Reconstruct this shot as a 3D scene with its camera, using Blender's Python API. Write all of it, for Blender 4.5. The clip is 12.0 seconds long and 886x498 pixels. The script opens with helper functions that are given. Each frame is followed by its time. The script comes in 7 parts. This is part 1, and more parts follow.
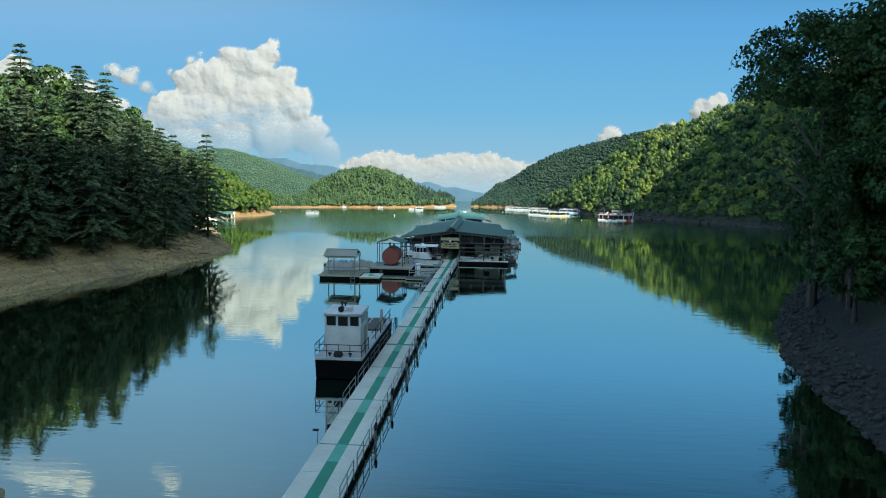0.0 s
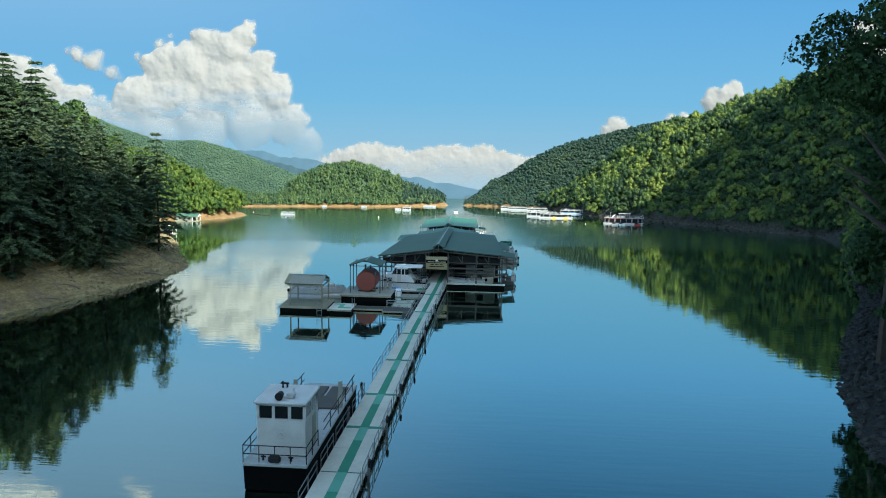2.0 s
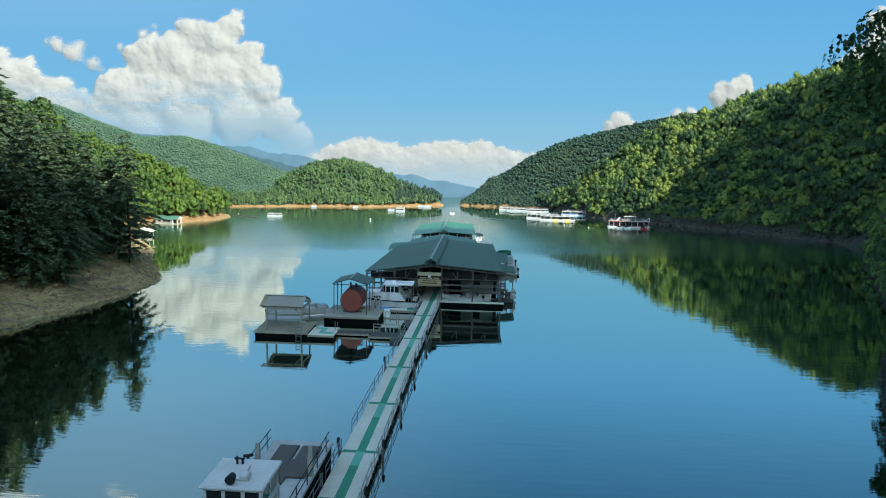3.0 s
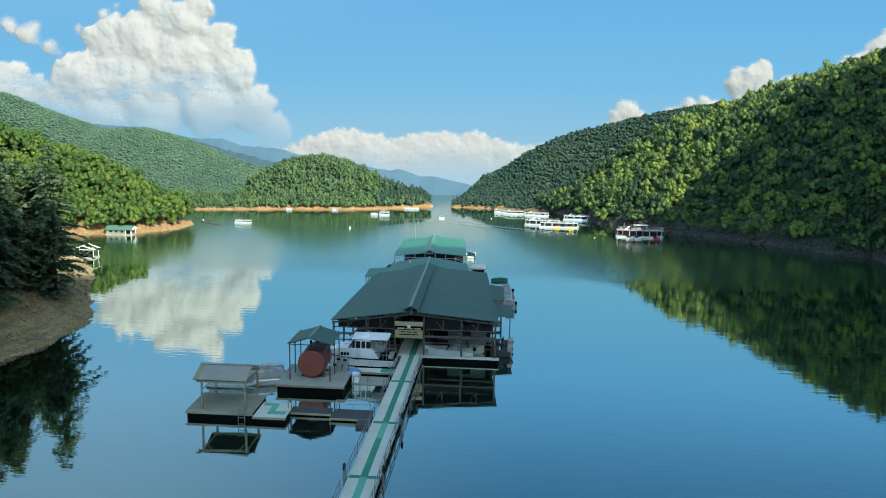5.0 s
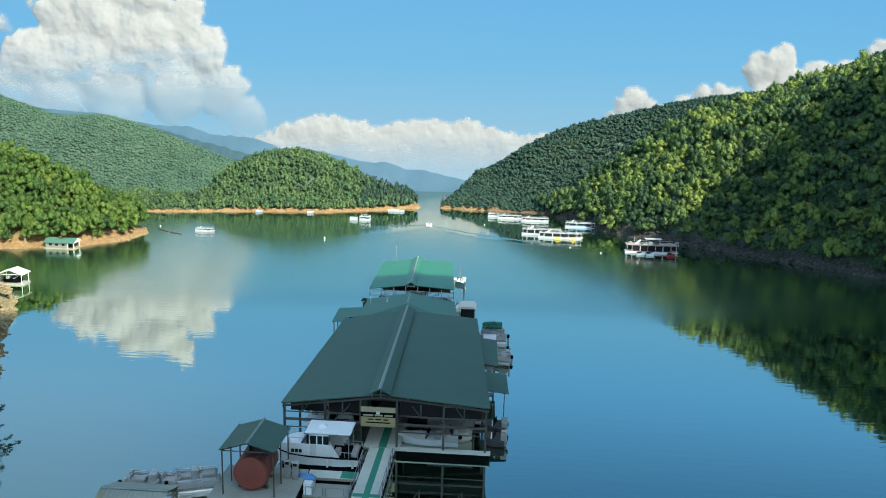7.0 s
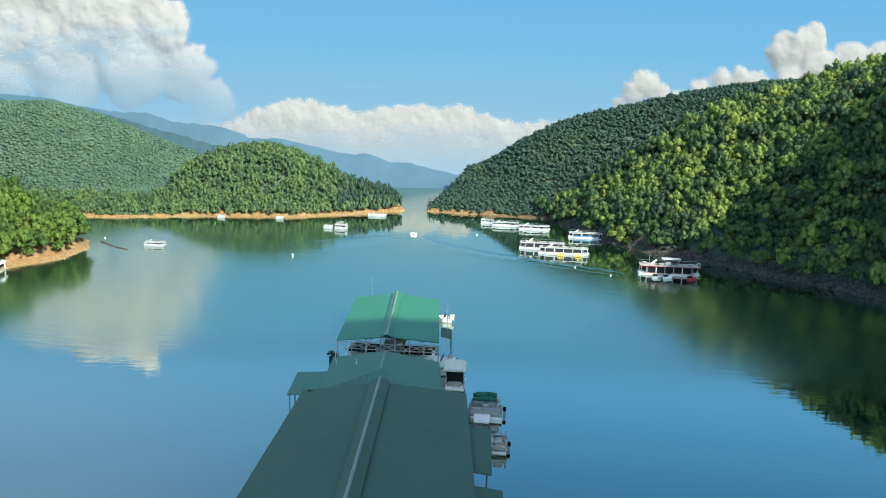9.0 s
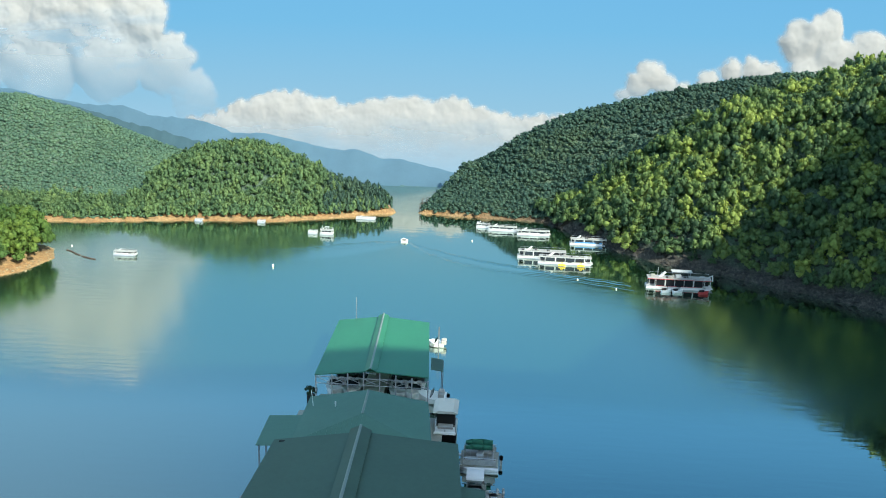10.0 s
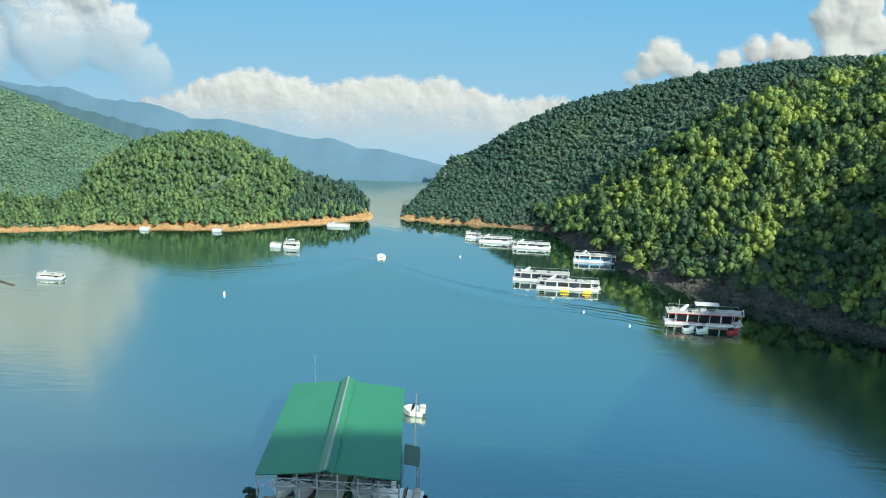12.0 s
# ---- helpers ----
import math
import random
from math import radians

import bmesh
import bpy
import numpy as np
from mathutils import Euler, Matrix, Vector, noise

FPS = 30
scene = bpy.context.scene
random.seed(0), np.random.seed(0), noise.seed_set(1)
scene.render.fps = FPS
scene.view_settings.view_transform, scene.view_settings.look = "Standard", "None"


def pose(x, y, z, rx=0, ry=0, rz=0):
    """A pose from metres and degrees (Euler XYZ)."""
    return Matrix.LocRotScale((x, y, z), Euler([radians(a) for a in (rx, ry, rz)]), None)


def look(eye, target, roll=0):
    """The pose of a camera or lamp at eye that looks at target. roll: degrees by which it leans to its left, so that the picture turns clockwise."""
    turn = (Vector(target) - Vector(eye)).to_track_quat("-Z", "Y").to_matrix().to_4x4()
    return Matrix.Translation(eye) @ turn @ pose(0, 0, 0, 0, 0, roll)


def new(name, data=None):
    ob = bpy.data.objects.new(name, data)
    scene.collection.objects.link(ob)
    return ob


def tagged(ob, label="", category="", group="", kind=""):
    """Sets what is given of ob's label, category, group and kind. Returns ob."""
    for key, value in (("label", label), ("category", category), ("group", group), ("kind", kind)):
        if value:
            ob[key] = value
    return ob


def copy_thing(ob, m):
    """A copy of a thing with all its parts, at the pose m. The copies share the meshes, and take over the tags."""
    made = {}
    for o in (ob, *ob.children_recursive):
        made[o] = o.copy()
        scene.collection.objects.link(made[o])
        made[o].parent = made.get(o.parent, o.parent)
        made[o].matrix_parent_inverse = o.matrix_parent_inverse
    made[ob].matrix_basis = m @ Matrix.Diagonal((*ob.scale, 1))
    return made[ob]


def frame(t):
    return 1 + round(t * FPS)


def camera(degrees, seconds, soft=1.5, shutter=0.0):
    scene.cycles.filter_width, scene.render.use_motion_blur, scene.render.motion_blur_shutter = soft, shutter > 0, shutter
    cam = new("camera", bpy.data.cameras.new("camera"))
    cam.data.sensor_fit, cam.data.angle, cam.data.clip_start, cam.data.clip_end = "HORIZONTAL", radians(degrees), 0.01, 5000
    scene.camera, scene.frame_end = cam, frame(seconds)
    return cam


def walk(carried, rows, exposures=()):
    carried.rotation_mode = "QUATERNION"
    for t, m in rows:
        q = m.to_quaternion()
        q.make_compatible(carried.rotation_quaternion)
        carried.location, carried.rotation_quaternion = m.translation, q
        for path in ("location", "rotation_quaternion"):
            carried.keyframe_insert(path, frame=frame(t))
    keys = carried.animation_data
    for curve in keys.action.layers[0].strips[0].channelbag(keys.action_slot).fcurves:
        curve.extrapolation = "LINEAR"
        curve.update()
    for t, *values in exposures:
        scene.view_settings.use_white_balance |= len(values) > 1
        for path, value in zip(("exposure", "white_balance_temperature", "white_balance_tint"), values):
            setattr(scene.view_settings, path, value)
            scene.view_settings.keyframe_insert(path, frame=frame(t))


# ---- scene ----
cam = camera(50.0, 12.0, soft=1.0)
PATH = [
    (0, (-0.00, 0.00, 19.40), (-9.25, 98.74, 6.59), 0.64),
    (0.5, (-0.25, 5.31, 19.98), (-9.41, 104.00, 6.67), 0.71),
    (1, (-0.37, 10.16, 20.45), (-9.37, 108.80, 6.69), 0.73),
    (1.5, (-0.56, 14.99, 20.97), (-9.40, 113.58, 6.77), 0.76),
    (2, (-0.77, 20.05, 21.69), (-9.46, 118.57, 6.92), 0.79),
    (2.5, (-1.02, 25.19, 22.45), (-9.57, 123.63, 7.09), 0.87),
    (3, (-1.17, 30.11, 23.22), (-9.62, 128.46, 7.20), 0.92),
    (4.8, (-1.74, 47.87, 26.44), (-9.67, 145.79, 7.80), 0.92),
    (5, (-1.77, 49.78, 26.84), (-9.65, 147.64, 7.83), 0.94),
    (5.5, (-1.81, 54.64, 28.00), (-9.59, 152.32, 8.02), 1.03),
    (6, (-1.97, 59.34, 29.08), (-9.54, 156.81, 8.09), 1.16),
    (6.5, (-2.12, 64.07, 30.14), (-9.49, 161.34, 8.11), 1.29),
    (7, (-2.26, 68.87, 31.08), (-9.44, 165.93, 8.08), 1.36),
    (9, (-2.95, 88.62, 34.52), (-9.25, 184.61, 7.18), 1.61),
    (9.5, (-2.99, 93.39, 35.21), (-9.11, 189.06, 6.76), 1.65),
    (10, (-3.10, 98.15, 35.69), (-9.00, 193.53, 6.23), 1.70),
    (10.5, (-3.26, 103.08, 36.10), (-8.88, 198.15, 5.59), 1.77),
    (11, (-3.28, 107.68, 36.66), (-8.68, 202.35, 4.93), 1.90),
    (11.5, (-3.32, 112.32, 37.11), (-8.50, 206.59, 4.16), 1.96),
    (12, (-3.35, 117.00, 37.59), (-8.31, 210.84, 3.39), 2.02),
]
walk(cam, [(t, look(eye, target, roll)) for t, eye, target, roll in PATH], exposures=((0, 1.50), (3, 1.56), (8, 1.60), (12, 1.62)))

# ---------------------------------------------------------------- light
SUN_ELEV, SUN_SIDE = radians(38), radians(42)      # height of the sun, and how far to the right of straight behind
to_sun = Vector((math.sin(SUN_SIDE) * math.cos(SUN_ELEV), -math.cos(SUN_SIDE) * math.cos(SUN_ELEV), math.sin(SUN_ELEV)))
world = bpy.data.worlds.new("sky_light")
scene.world = world
world.use_nodes = True
sky = world.node_tree.nodes.new("ShaderNodeTexSky")
sky.sky_type, sky.sun_disc = "NISHITA", False
sky.sun_elevation, sky.sun_rotation = SUN_ELEV, math.pi - SUN_SIDE
tint = world.node_tree.nodes.new("ShaderNodeMix")
tint.data_type, tint.blend_type = "RGBA", "MULTIPLY"
tint.inputs[0].default_value = 1.0
tint.inputs[7].default_value = (0.86, 1.0, 0.95, 1)
world.node_tree.links.new(sky.outputs[0], tint.inputs[6])
world.node_tree.links.new(tint.outputs[2], world.node_tree.nodes["Background"].inputs[0])
world.node_tree.nodes["Background"].inputs[1].default_value = 0.15
sun = new("sun", bpy.data.lights.new("sun", "SUN"))
sun.data.energy, sun.data.angle, sun.data.color = 2.9, radians(0.5), (0.97, 0.945, 0.83)
sun.matrix_world = look(to_sun * 400, (0, 0, 0))


# ---------------------------------------------------------------- materials
def material(name):
    m = bpy.data.materials.new(name)
    m.use_nodes = True
    nt = m.node_tree
    return m, nt, nt.nodes["Principled BSDF"]


def noise_node(nt, scale, detail=4.0, rough=0.6, coord="Object", stretch=(1, 1, 1)):
    tc = nt.nodes.new("ShaderNodeTexCoord")
    mp = nt.nodes.new("ShaderNodeMapping")
    mp.inputs["Scale"].default_value = stretch
    n = nt.nodes.new("ShaderNodeTexNoise")
    n.inputs["Scale"].default_value, n.inputs["Detail"].default_value, n.inputs["Roughness"].default_value = scale, detail, rough
    nt.links.new(tc.outputs[coord], mp.inputs[0])
    nt.links.new(mp.outputs[0], n.inputs["Vector"])
    return n.outputs["Fac"]


def ramp(nt, fac, stops):
    r = nt.nodes.new("ShaderNodeValToRGB")
    e = r.color_ramp.elements
    while len(e) < len(stops):
        e.new(0.5)
    for el, (p, c) in zip(e, stops):
        el.position, el.color = p, (*c, 1)
    nt.links.new(fac, r.inputs[0])
    return r.outputs[0]


def mix(nt, fac, a, b, blend="MIX"):
    m = nt.nodes.new("ShaderNodeMix")
    m.data_type, m.blend_type = "RGBA", blend
    for sock, v in ((m.inputs[0], fac), (m.inputs[6], a), (m.inputs[7], b)):
        if hasattr(v, "is_output"):
            nt.links.new(v, sock)
        else:
            sock.default_value = v if not isinstance(v, tuple) else (*v, 1)
    return m.outputs[2]


def bump(nt, bsdf, height, strength, dist=0.02):
    b = nt.nodes.new("ShaderNodeBump")
    b.inputs["Strength"].default_value, b.inputs["Distance"].default_value = strength, dist
    nt.links.new(height, b.inputs["Height"])
    nt.links.new(b.outputs[0], bsdf.inputs["Normal"])


def plain(name, color, rough=0.6, metal=0.0, vary=0.25, grain=8.0, stain=0.7, bumps=0.15):
    """Paint, metal, wood or plastic: a base colour with stains and fine grain."""
    m, nt, b = material(name)
    dark = tuple(c * (1 - vary) for c in color)
    light = tuple(min(1, c * (1 + vary * 0.5)) for c in color)
    big = noise_node(nt, stain, 3)
    fine = noise_node(nt, grain, 5, 0.7)
    col = ramp(nt, big, [(0.3, dark), (0.6, color), (0.8, light)])
    col = mix(nt, 0.35, col, ramp(nt, fine, [(0.35, dark), (0.65, light)]))
    nt.links.new(col, b.inputs["Base Color"])
    b.inputs["Roughness"].default_value, b.inputs["Metallic"].default_value = rough, metal
    bump(nt, b, fine, bumps)
    return m


def foliage(name, stops, scale=0.25, through_light=0.25, per=0.0, spread=1.0):
    """Leaves: a tint for each tree, a smaller one for each leaf clump, and some light that passes through."""
    m, nt, b = material(name)
    per_tree = noise_node(nt, scale, 2, 0.5)
    if per > 0:
        own = nt.nodes.new("ShaderNodeAttribute")
        own.attribute_name = "tree"
        both = nt.nodes.new("ShaderNodeMix")
        both.inputs[0].default_value = per
        nt.links.new(per_tree, both.inputs[2])
        nt.links.new(own.outputs["Fac"], both.inputs[3])
        per_tree = both.outputs[0]
    geo = nt.nodes.new("ShaderNodeNewGeometry")
    col = ramp(nt, per_tree, stops)
    tint = ramp(nt, geo.outputs["Random Per Island"], [(0.0, (1 - 0.45 * spread, 1 - 0.40 * spread, 1 - 0.45 * spread)), (1.0, (1 + 0.22 * spread, 1 + 0.20 * spread, 1.0))])
    col = mix(nt, 1.0, col, tint, "MULTIPLY")
    nt.links.new(col, b.inputs["Base Color"])
    b.inputs["Roughness"].default_value = 0.65
    b.inputs["Specular IOR Level"].default_value = 0.25
    tr = nt.nodes.new("ShaderNodeBsdfTranslucent")
    nt.links.new(col, tr.inputs[0])
    mx = nt.nodes.new("ShaderNodeMixShader")
    mx.inputs[0].default_value = through_light
    nt.links.new(b.outputs[0], mx.inputs[1])
    nt.links.new(tr.outputs[0], mx.inputs[2])
    nt.links.new(mx.outputs[0], nt.nodes["Material Output"].inputs[0])
    return m


LEAF_HILL = foliage("leaf_hill", [(0.25, (0.025, 0.054, 0.030)), (0.42, (0.050, 0.100, 0.043)), (0.55, (0.126, 0.192, 0.056)), (0.68, (0.222, 0.284, 0.062)), (0.82, (0.066, 0.132, 0.056))], 0.30, 0.2, 0.55, 0.55)
LEAF_POINT = foliage("leaf_point", [(0.30, (0.047, 0.099, 0.028)), (0.5, (0.087, 0.158, 0.036)), (0.7, (0.150, 0.213, 0.041))], 0.5, 0.3, 0.5, 0.6)
LEAF_ISLAND = foliage("leaf_island", [(0.30, (0.051, 0.102, 0.052)), (0.5, (0.088, 0.157, 0.068)), (0.7, (0.132, 0.205, 0.078))], 0.5, 0.22, 0.55, 0.5)
# mountain leaves have the blue haze of distance mixed into their colour
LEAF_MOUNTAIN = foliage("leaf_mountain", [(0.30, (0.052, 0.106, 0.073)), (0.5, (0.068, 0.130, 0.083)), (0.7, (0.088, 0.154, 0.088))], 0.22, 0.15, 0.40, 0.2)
# ridge leaves are darkened and blued for shade and haze
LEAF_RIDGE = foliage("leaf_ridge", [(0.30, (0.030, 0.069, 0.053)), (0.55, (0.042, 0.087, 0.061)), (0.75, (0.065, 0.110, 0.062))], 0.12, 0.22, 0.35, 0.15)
NEEDLE = foliage("needle", [(0.30, (0.070, 0.112, 0.082)), (0.5, (0.098, 0.150, 0.092)), (0.7, (0.140, 0.192, 0.092))], 0.2, 0.42)
LEAF_BANK = foliage("leaf_bank", [(0.30, (0.045, 0.095, 0.042)), (0.5, (0.075, 0.140, 0.048)), (0.7, (0.115, 0.190, 0.052))], 0.2, 0.3)
# near-black leaf colours deepen the shade of the trees over the rocky bank
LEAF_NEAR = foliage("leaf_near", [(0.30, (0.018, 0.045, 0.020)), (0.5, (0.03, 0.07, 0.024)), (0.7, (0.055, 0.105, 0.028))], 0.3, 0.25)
BARK = plain("bark", (0.075, 0.055, 0.042), 0.9, grain=14, stain=2, vary=0.5, bumps=0.6)
DEADWOOD = plain("deadwood", (0.22, 0.18, 0.14), 0.85, grain=10, stain=1.5, vary=0.4)


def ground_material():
    """Clay, mud and stone at the waterline, the near rock darkened for shade; leaf litter under the trees."""
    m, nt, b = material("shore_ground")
    geo = nt.nodes.new("ShaderNodeNewGeometry")
    sep = nt.nodes.new("ShaderNodeSeparateXYZ")
    nt.links.new(geo.outputs["Position"], sep.inputs[0])
    mid = noise_node(nt, 0.35, 5, 0.65)
    fine = noise_node(nt, 2.6, 6, 0.75)
    strata = noise_node(nt, 1.1, 3, 0.6, stretch=(0.12, 0.12, 3.0))
    mud = ramp(nt, mid, [(0.3, (0.23, 0.172, 0.075)), (0.5, (0.39, 0.305, 0.122)), (0.7, (0.53, 0.43, 0.215))])
    mud = mix(nt, 0.5, mud, ramp(nt, strata, [(0.35, (0.16, 0.118, 0.06)), (0.65, (0.48, 0.385, 0.20))]))
    clay = ramp(nt, mid, [(0.3, (0.32, 0.16, 0.06)), (0.5, (0.40, 0.25, 0.105)), (0.7, (0.465, 0.35, 0.19))])
    clay = mix(nt, 0.4, clay, ramp(nt, strata, [(0.35, (0.29, 0.12, 0.036)), (0.65, (0.44, 0.31, 0.145))]))
    # near-bank rock is darkened in place of deep shade; far-bank rock is not
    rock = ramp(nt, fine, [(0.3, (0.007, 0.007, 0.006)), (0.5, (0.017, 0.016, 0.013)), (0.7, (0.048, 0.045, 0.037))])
    unshaded_rock = ramp(nt, fine, [(0.3, (0.022, 0.021, 0.018)), (0.5, (0.055, 0.052, 0.043)), (0.7, (0.12, 0.114, 0.095))])
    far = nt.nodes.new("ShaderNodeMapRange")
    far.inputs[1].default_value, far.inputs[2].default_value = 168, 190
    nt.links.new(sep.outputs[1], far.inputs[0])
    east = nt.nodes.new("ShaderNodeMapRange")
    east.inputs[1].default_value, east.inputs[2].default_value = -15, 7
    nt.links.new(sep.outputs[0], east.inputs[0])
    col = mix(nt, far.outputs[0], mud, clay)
    col = mix(nt, east.outputs[0], col, mix(nt, far.outputs[0], rock, unshaded_rock))
    up = nt.nodes.new("ShaderNodeMath")
    up.operation = "MULTIPLY_ADD"
    nt.links.new(mid, up.inputs[0])
    up.inputs[1].default_value = 1.6
    lift = nt.nodes.new("ShaderNodeMath")
    lift.operation = "MULTIPLY_ADD"
    nt.links.new(far.outputs[0], lift.inputs[0])
    lift.inputs[1].default_value = 2.2
    nt.links.new(sep.outputs[2], lift.inputs[2])
    nt.links.new(lift.outputs[0], up.inputs[2])
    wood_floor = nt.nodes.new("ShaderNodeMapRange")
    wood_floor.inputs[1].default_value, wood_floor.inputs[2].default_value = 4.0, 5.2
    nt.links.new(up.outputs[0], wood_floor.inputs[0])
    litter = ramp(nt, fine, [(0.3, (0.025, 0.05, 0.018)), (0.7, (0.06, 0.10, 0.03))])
    # brush lightened and blued like the hazy leaves, so gaps don't darken
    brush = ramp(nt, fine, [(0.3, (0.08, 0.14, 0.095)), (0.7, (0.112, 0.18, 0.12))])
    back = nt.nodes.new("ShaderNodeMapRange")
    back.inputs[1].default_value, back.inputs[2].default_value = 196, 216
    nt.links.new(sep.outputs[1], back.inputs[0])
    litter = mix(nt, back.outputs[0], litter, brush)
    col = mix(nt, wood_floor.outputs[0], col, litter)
    col = mix(nt, 0.75, col, ramp(nt, fine, [(0.32, (0.3, 0.29, 0.27)), (0.62, (1.0, 1.0, 1.0))]), "MULTIPLY")
    pebble = noise_node(nt, 7.0, 3, 0.7)
    col = mix(nt, 0.5, col, ramp(nt, pebble, [(0.38, (0.45, 0.44, 0.42)), (0.6, (1.05, 1.05, 1.0))]), "MULTIPLY")
    nt.links.new(col, b.inputs["Base Color"])
    b.inputs["Roughness"].default_value = 0.9
    bump(nt, b, fine, 0.8, 0.25)
    return m


def water_material():
    """Deep lake water: a green-blue body under a mirror skin, glassy near the docks and ruffled by the wind further out."""
    m, nt, b = material("lake_water")
    nt.nodes.remove(b)
    deep = nt.nodes.new("ShaderNodeBsdfDiffuse")
    shade = noise_node(nt, 0.012, 3, 0.5)
    geo = nt.nodes.new("ShaderNodeNewGeometry")
    sep = nt.nodes.new("ShaderNodeSeparateXYZ")
    nt.links.new(geo.outputs["Position"], sep.inputs[0])
    patch = noise_node(nt, 0.03, 4, 0.6, stretch=(0.5, 1.8, 1))

    def calc(op, a, b=None, c=None):
        nd = nt.nodes.new("ShaderNodeMath")
        nd.operation = op
        for i, v in enumerate((a, b, c)):
            if v is None:
                continue
            if isinstance(v, (int, float)):
                nd.inputs[i].default_value = v
            else:
                nt.links.new(v, nd.inputs[i])
        return nd.outputs[0]

    def span(v, lo, hi):
        nd = nt.nodes.new("ShaderNodeMapRange")
        nd.interpolation_type = "SMOOTHSTEP"
        nd.inputs[1].default_value, nd.inputs[2].default_value = lo, hi
        nt.links.new(v, nd.inputs[0])
        return nd.outputs[0]

    # ruffled between the docks and the wake that spreads from the moving boat; glassy beyond it
    near_edge = span(calc("MULTIPLY_ADD", patch, 14, sep.outputs[1]), 172, 184)
    arm = calc("POWER", calc("ABSOLUTE", calc("ADD", sep.outputs[0], 15.5)), 0.5)
    past = calc("ADD", calc("MULTIPLY_ADD", arm, 2.95, sep.outputs[1]), -216.5)
    past = calc("MULTIPLY_ADD", patch, 5, past)
    far_edge = calc("MULTIPLY", span(past, 1.2, 3.8), calc("MULTIPLY_ADD", span(sep.outputs[0], -32, -18), 0.75, 0.25))
    wind = calc("MULTIPLY", near_edge, calc("MULTIPLY_ADD", far_edge, -0.7, 1.0))
    # a breeze again in the open channel behind the island
    wind = calc("MAXIMUM", wind, span(sep.outputs[1], 224, 233))
    # body colour darkened in calm water to deepen the dark reflections there
    calm_body = ramp(nt, shade, [(0.35, (0.005, 0.022, 0.012)), (0.65, (0.007, 0.028, 0.014))])
    ruffled_body = ramp(nt, shade, [(0.35, (0.012, 0.043, 0.018)), (0.65, (0.015, 0.053, 0.022))])
    nt.links.new(mix(nt, wind, calm_body, ruffled_body), deep.inputs[0])
    gloss = nt.nodes.new("ShaderNodeBsdfGlossy")
    rr = nt.nodes.new("ShaderNodeMapRange")
    rr.inputs[3].default_value, rr.inputs[4].default_value = 0.018, 0.16
    nt.links.new(wind, rr.inputs[0])
    nt.links.new(rr.outputs[0], gloss.inputs["Roughness"])
    gloss.inputs["Color"].default_value = (0.79, 0.875, 0.82, 1)
    ripple = noise_node(nt, 0.9, 3, 0.5, stretch=(0.35, 1.7, 1))
    amp = nt.nodes.new("ShaderNodeMapRange")
    amp.inputs[3].default_value, amp.inputs[4].default_value = 0.10, 0.24
    nt.links.new(wind, amp.inputs[0])
    bp = nt.nodes.new("ShaderNodeBump")
    bp.inputs["Distance"].default_value = 0.05
    nt.links.new(amp.outputs[0], bp.inputs["Strength"])
    nt.links.new(ripple, bp.inputs["Height"])
    nt.links.new(bp.outputs[0], gloss.inputs["Normal"])
    lw = nt.nodes.new("ShaderNodeLayerWeight")
    lw.inputs[0].default_value = 0.35
    rng = nt.nodes.new("ShaderNodeMapRange")
    rng.inputs[1].default_value, rng.inputs[2].default_value = 0.25, 0.85
    rng.inputs[3].default_value, rng.inputs[4].default_value = 0.70, 0.92
    nt.links.new(lw.outputs["Facing"], rng.inputs[0])
    mx = nt.nodes.new("ShaderNodeMixShader")
    nt.links.new(calc("MULTIPLY", rng.outputs[0], calc("MULTIPLY_ADD", wind, -0.15, 1.0)), mx.inputs[0])
    nt.links.new(deep.outputs[0], mx.inputs[1])
    nt.links.new(gloss.outputs[0], mx.inputs[2])
    nt.links.new(mx.outputs[0], nt.nodes["Material Output"].inputs[0])
    return m


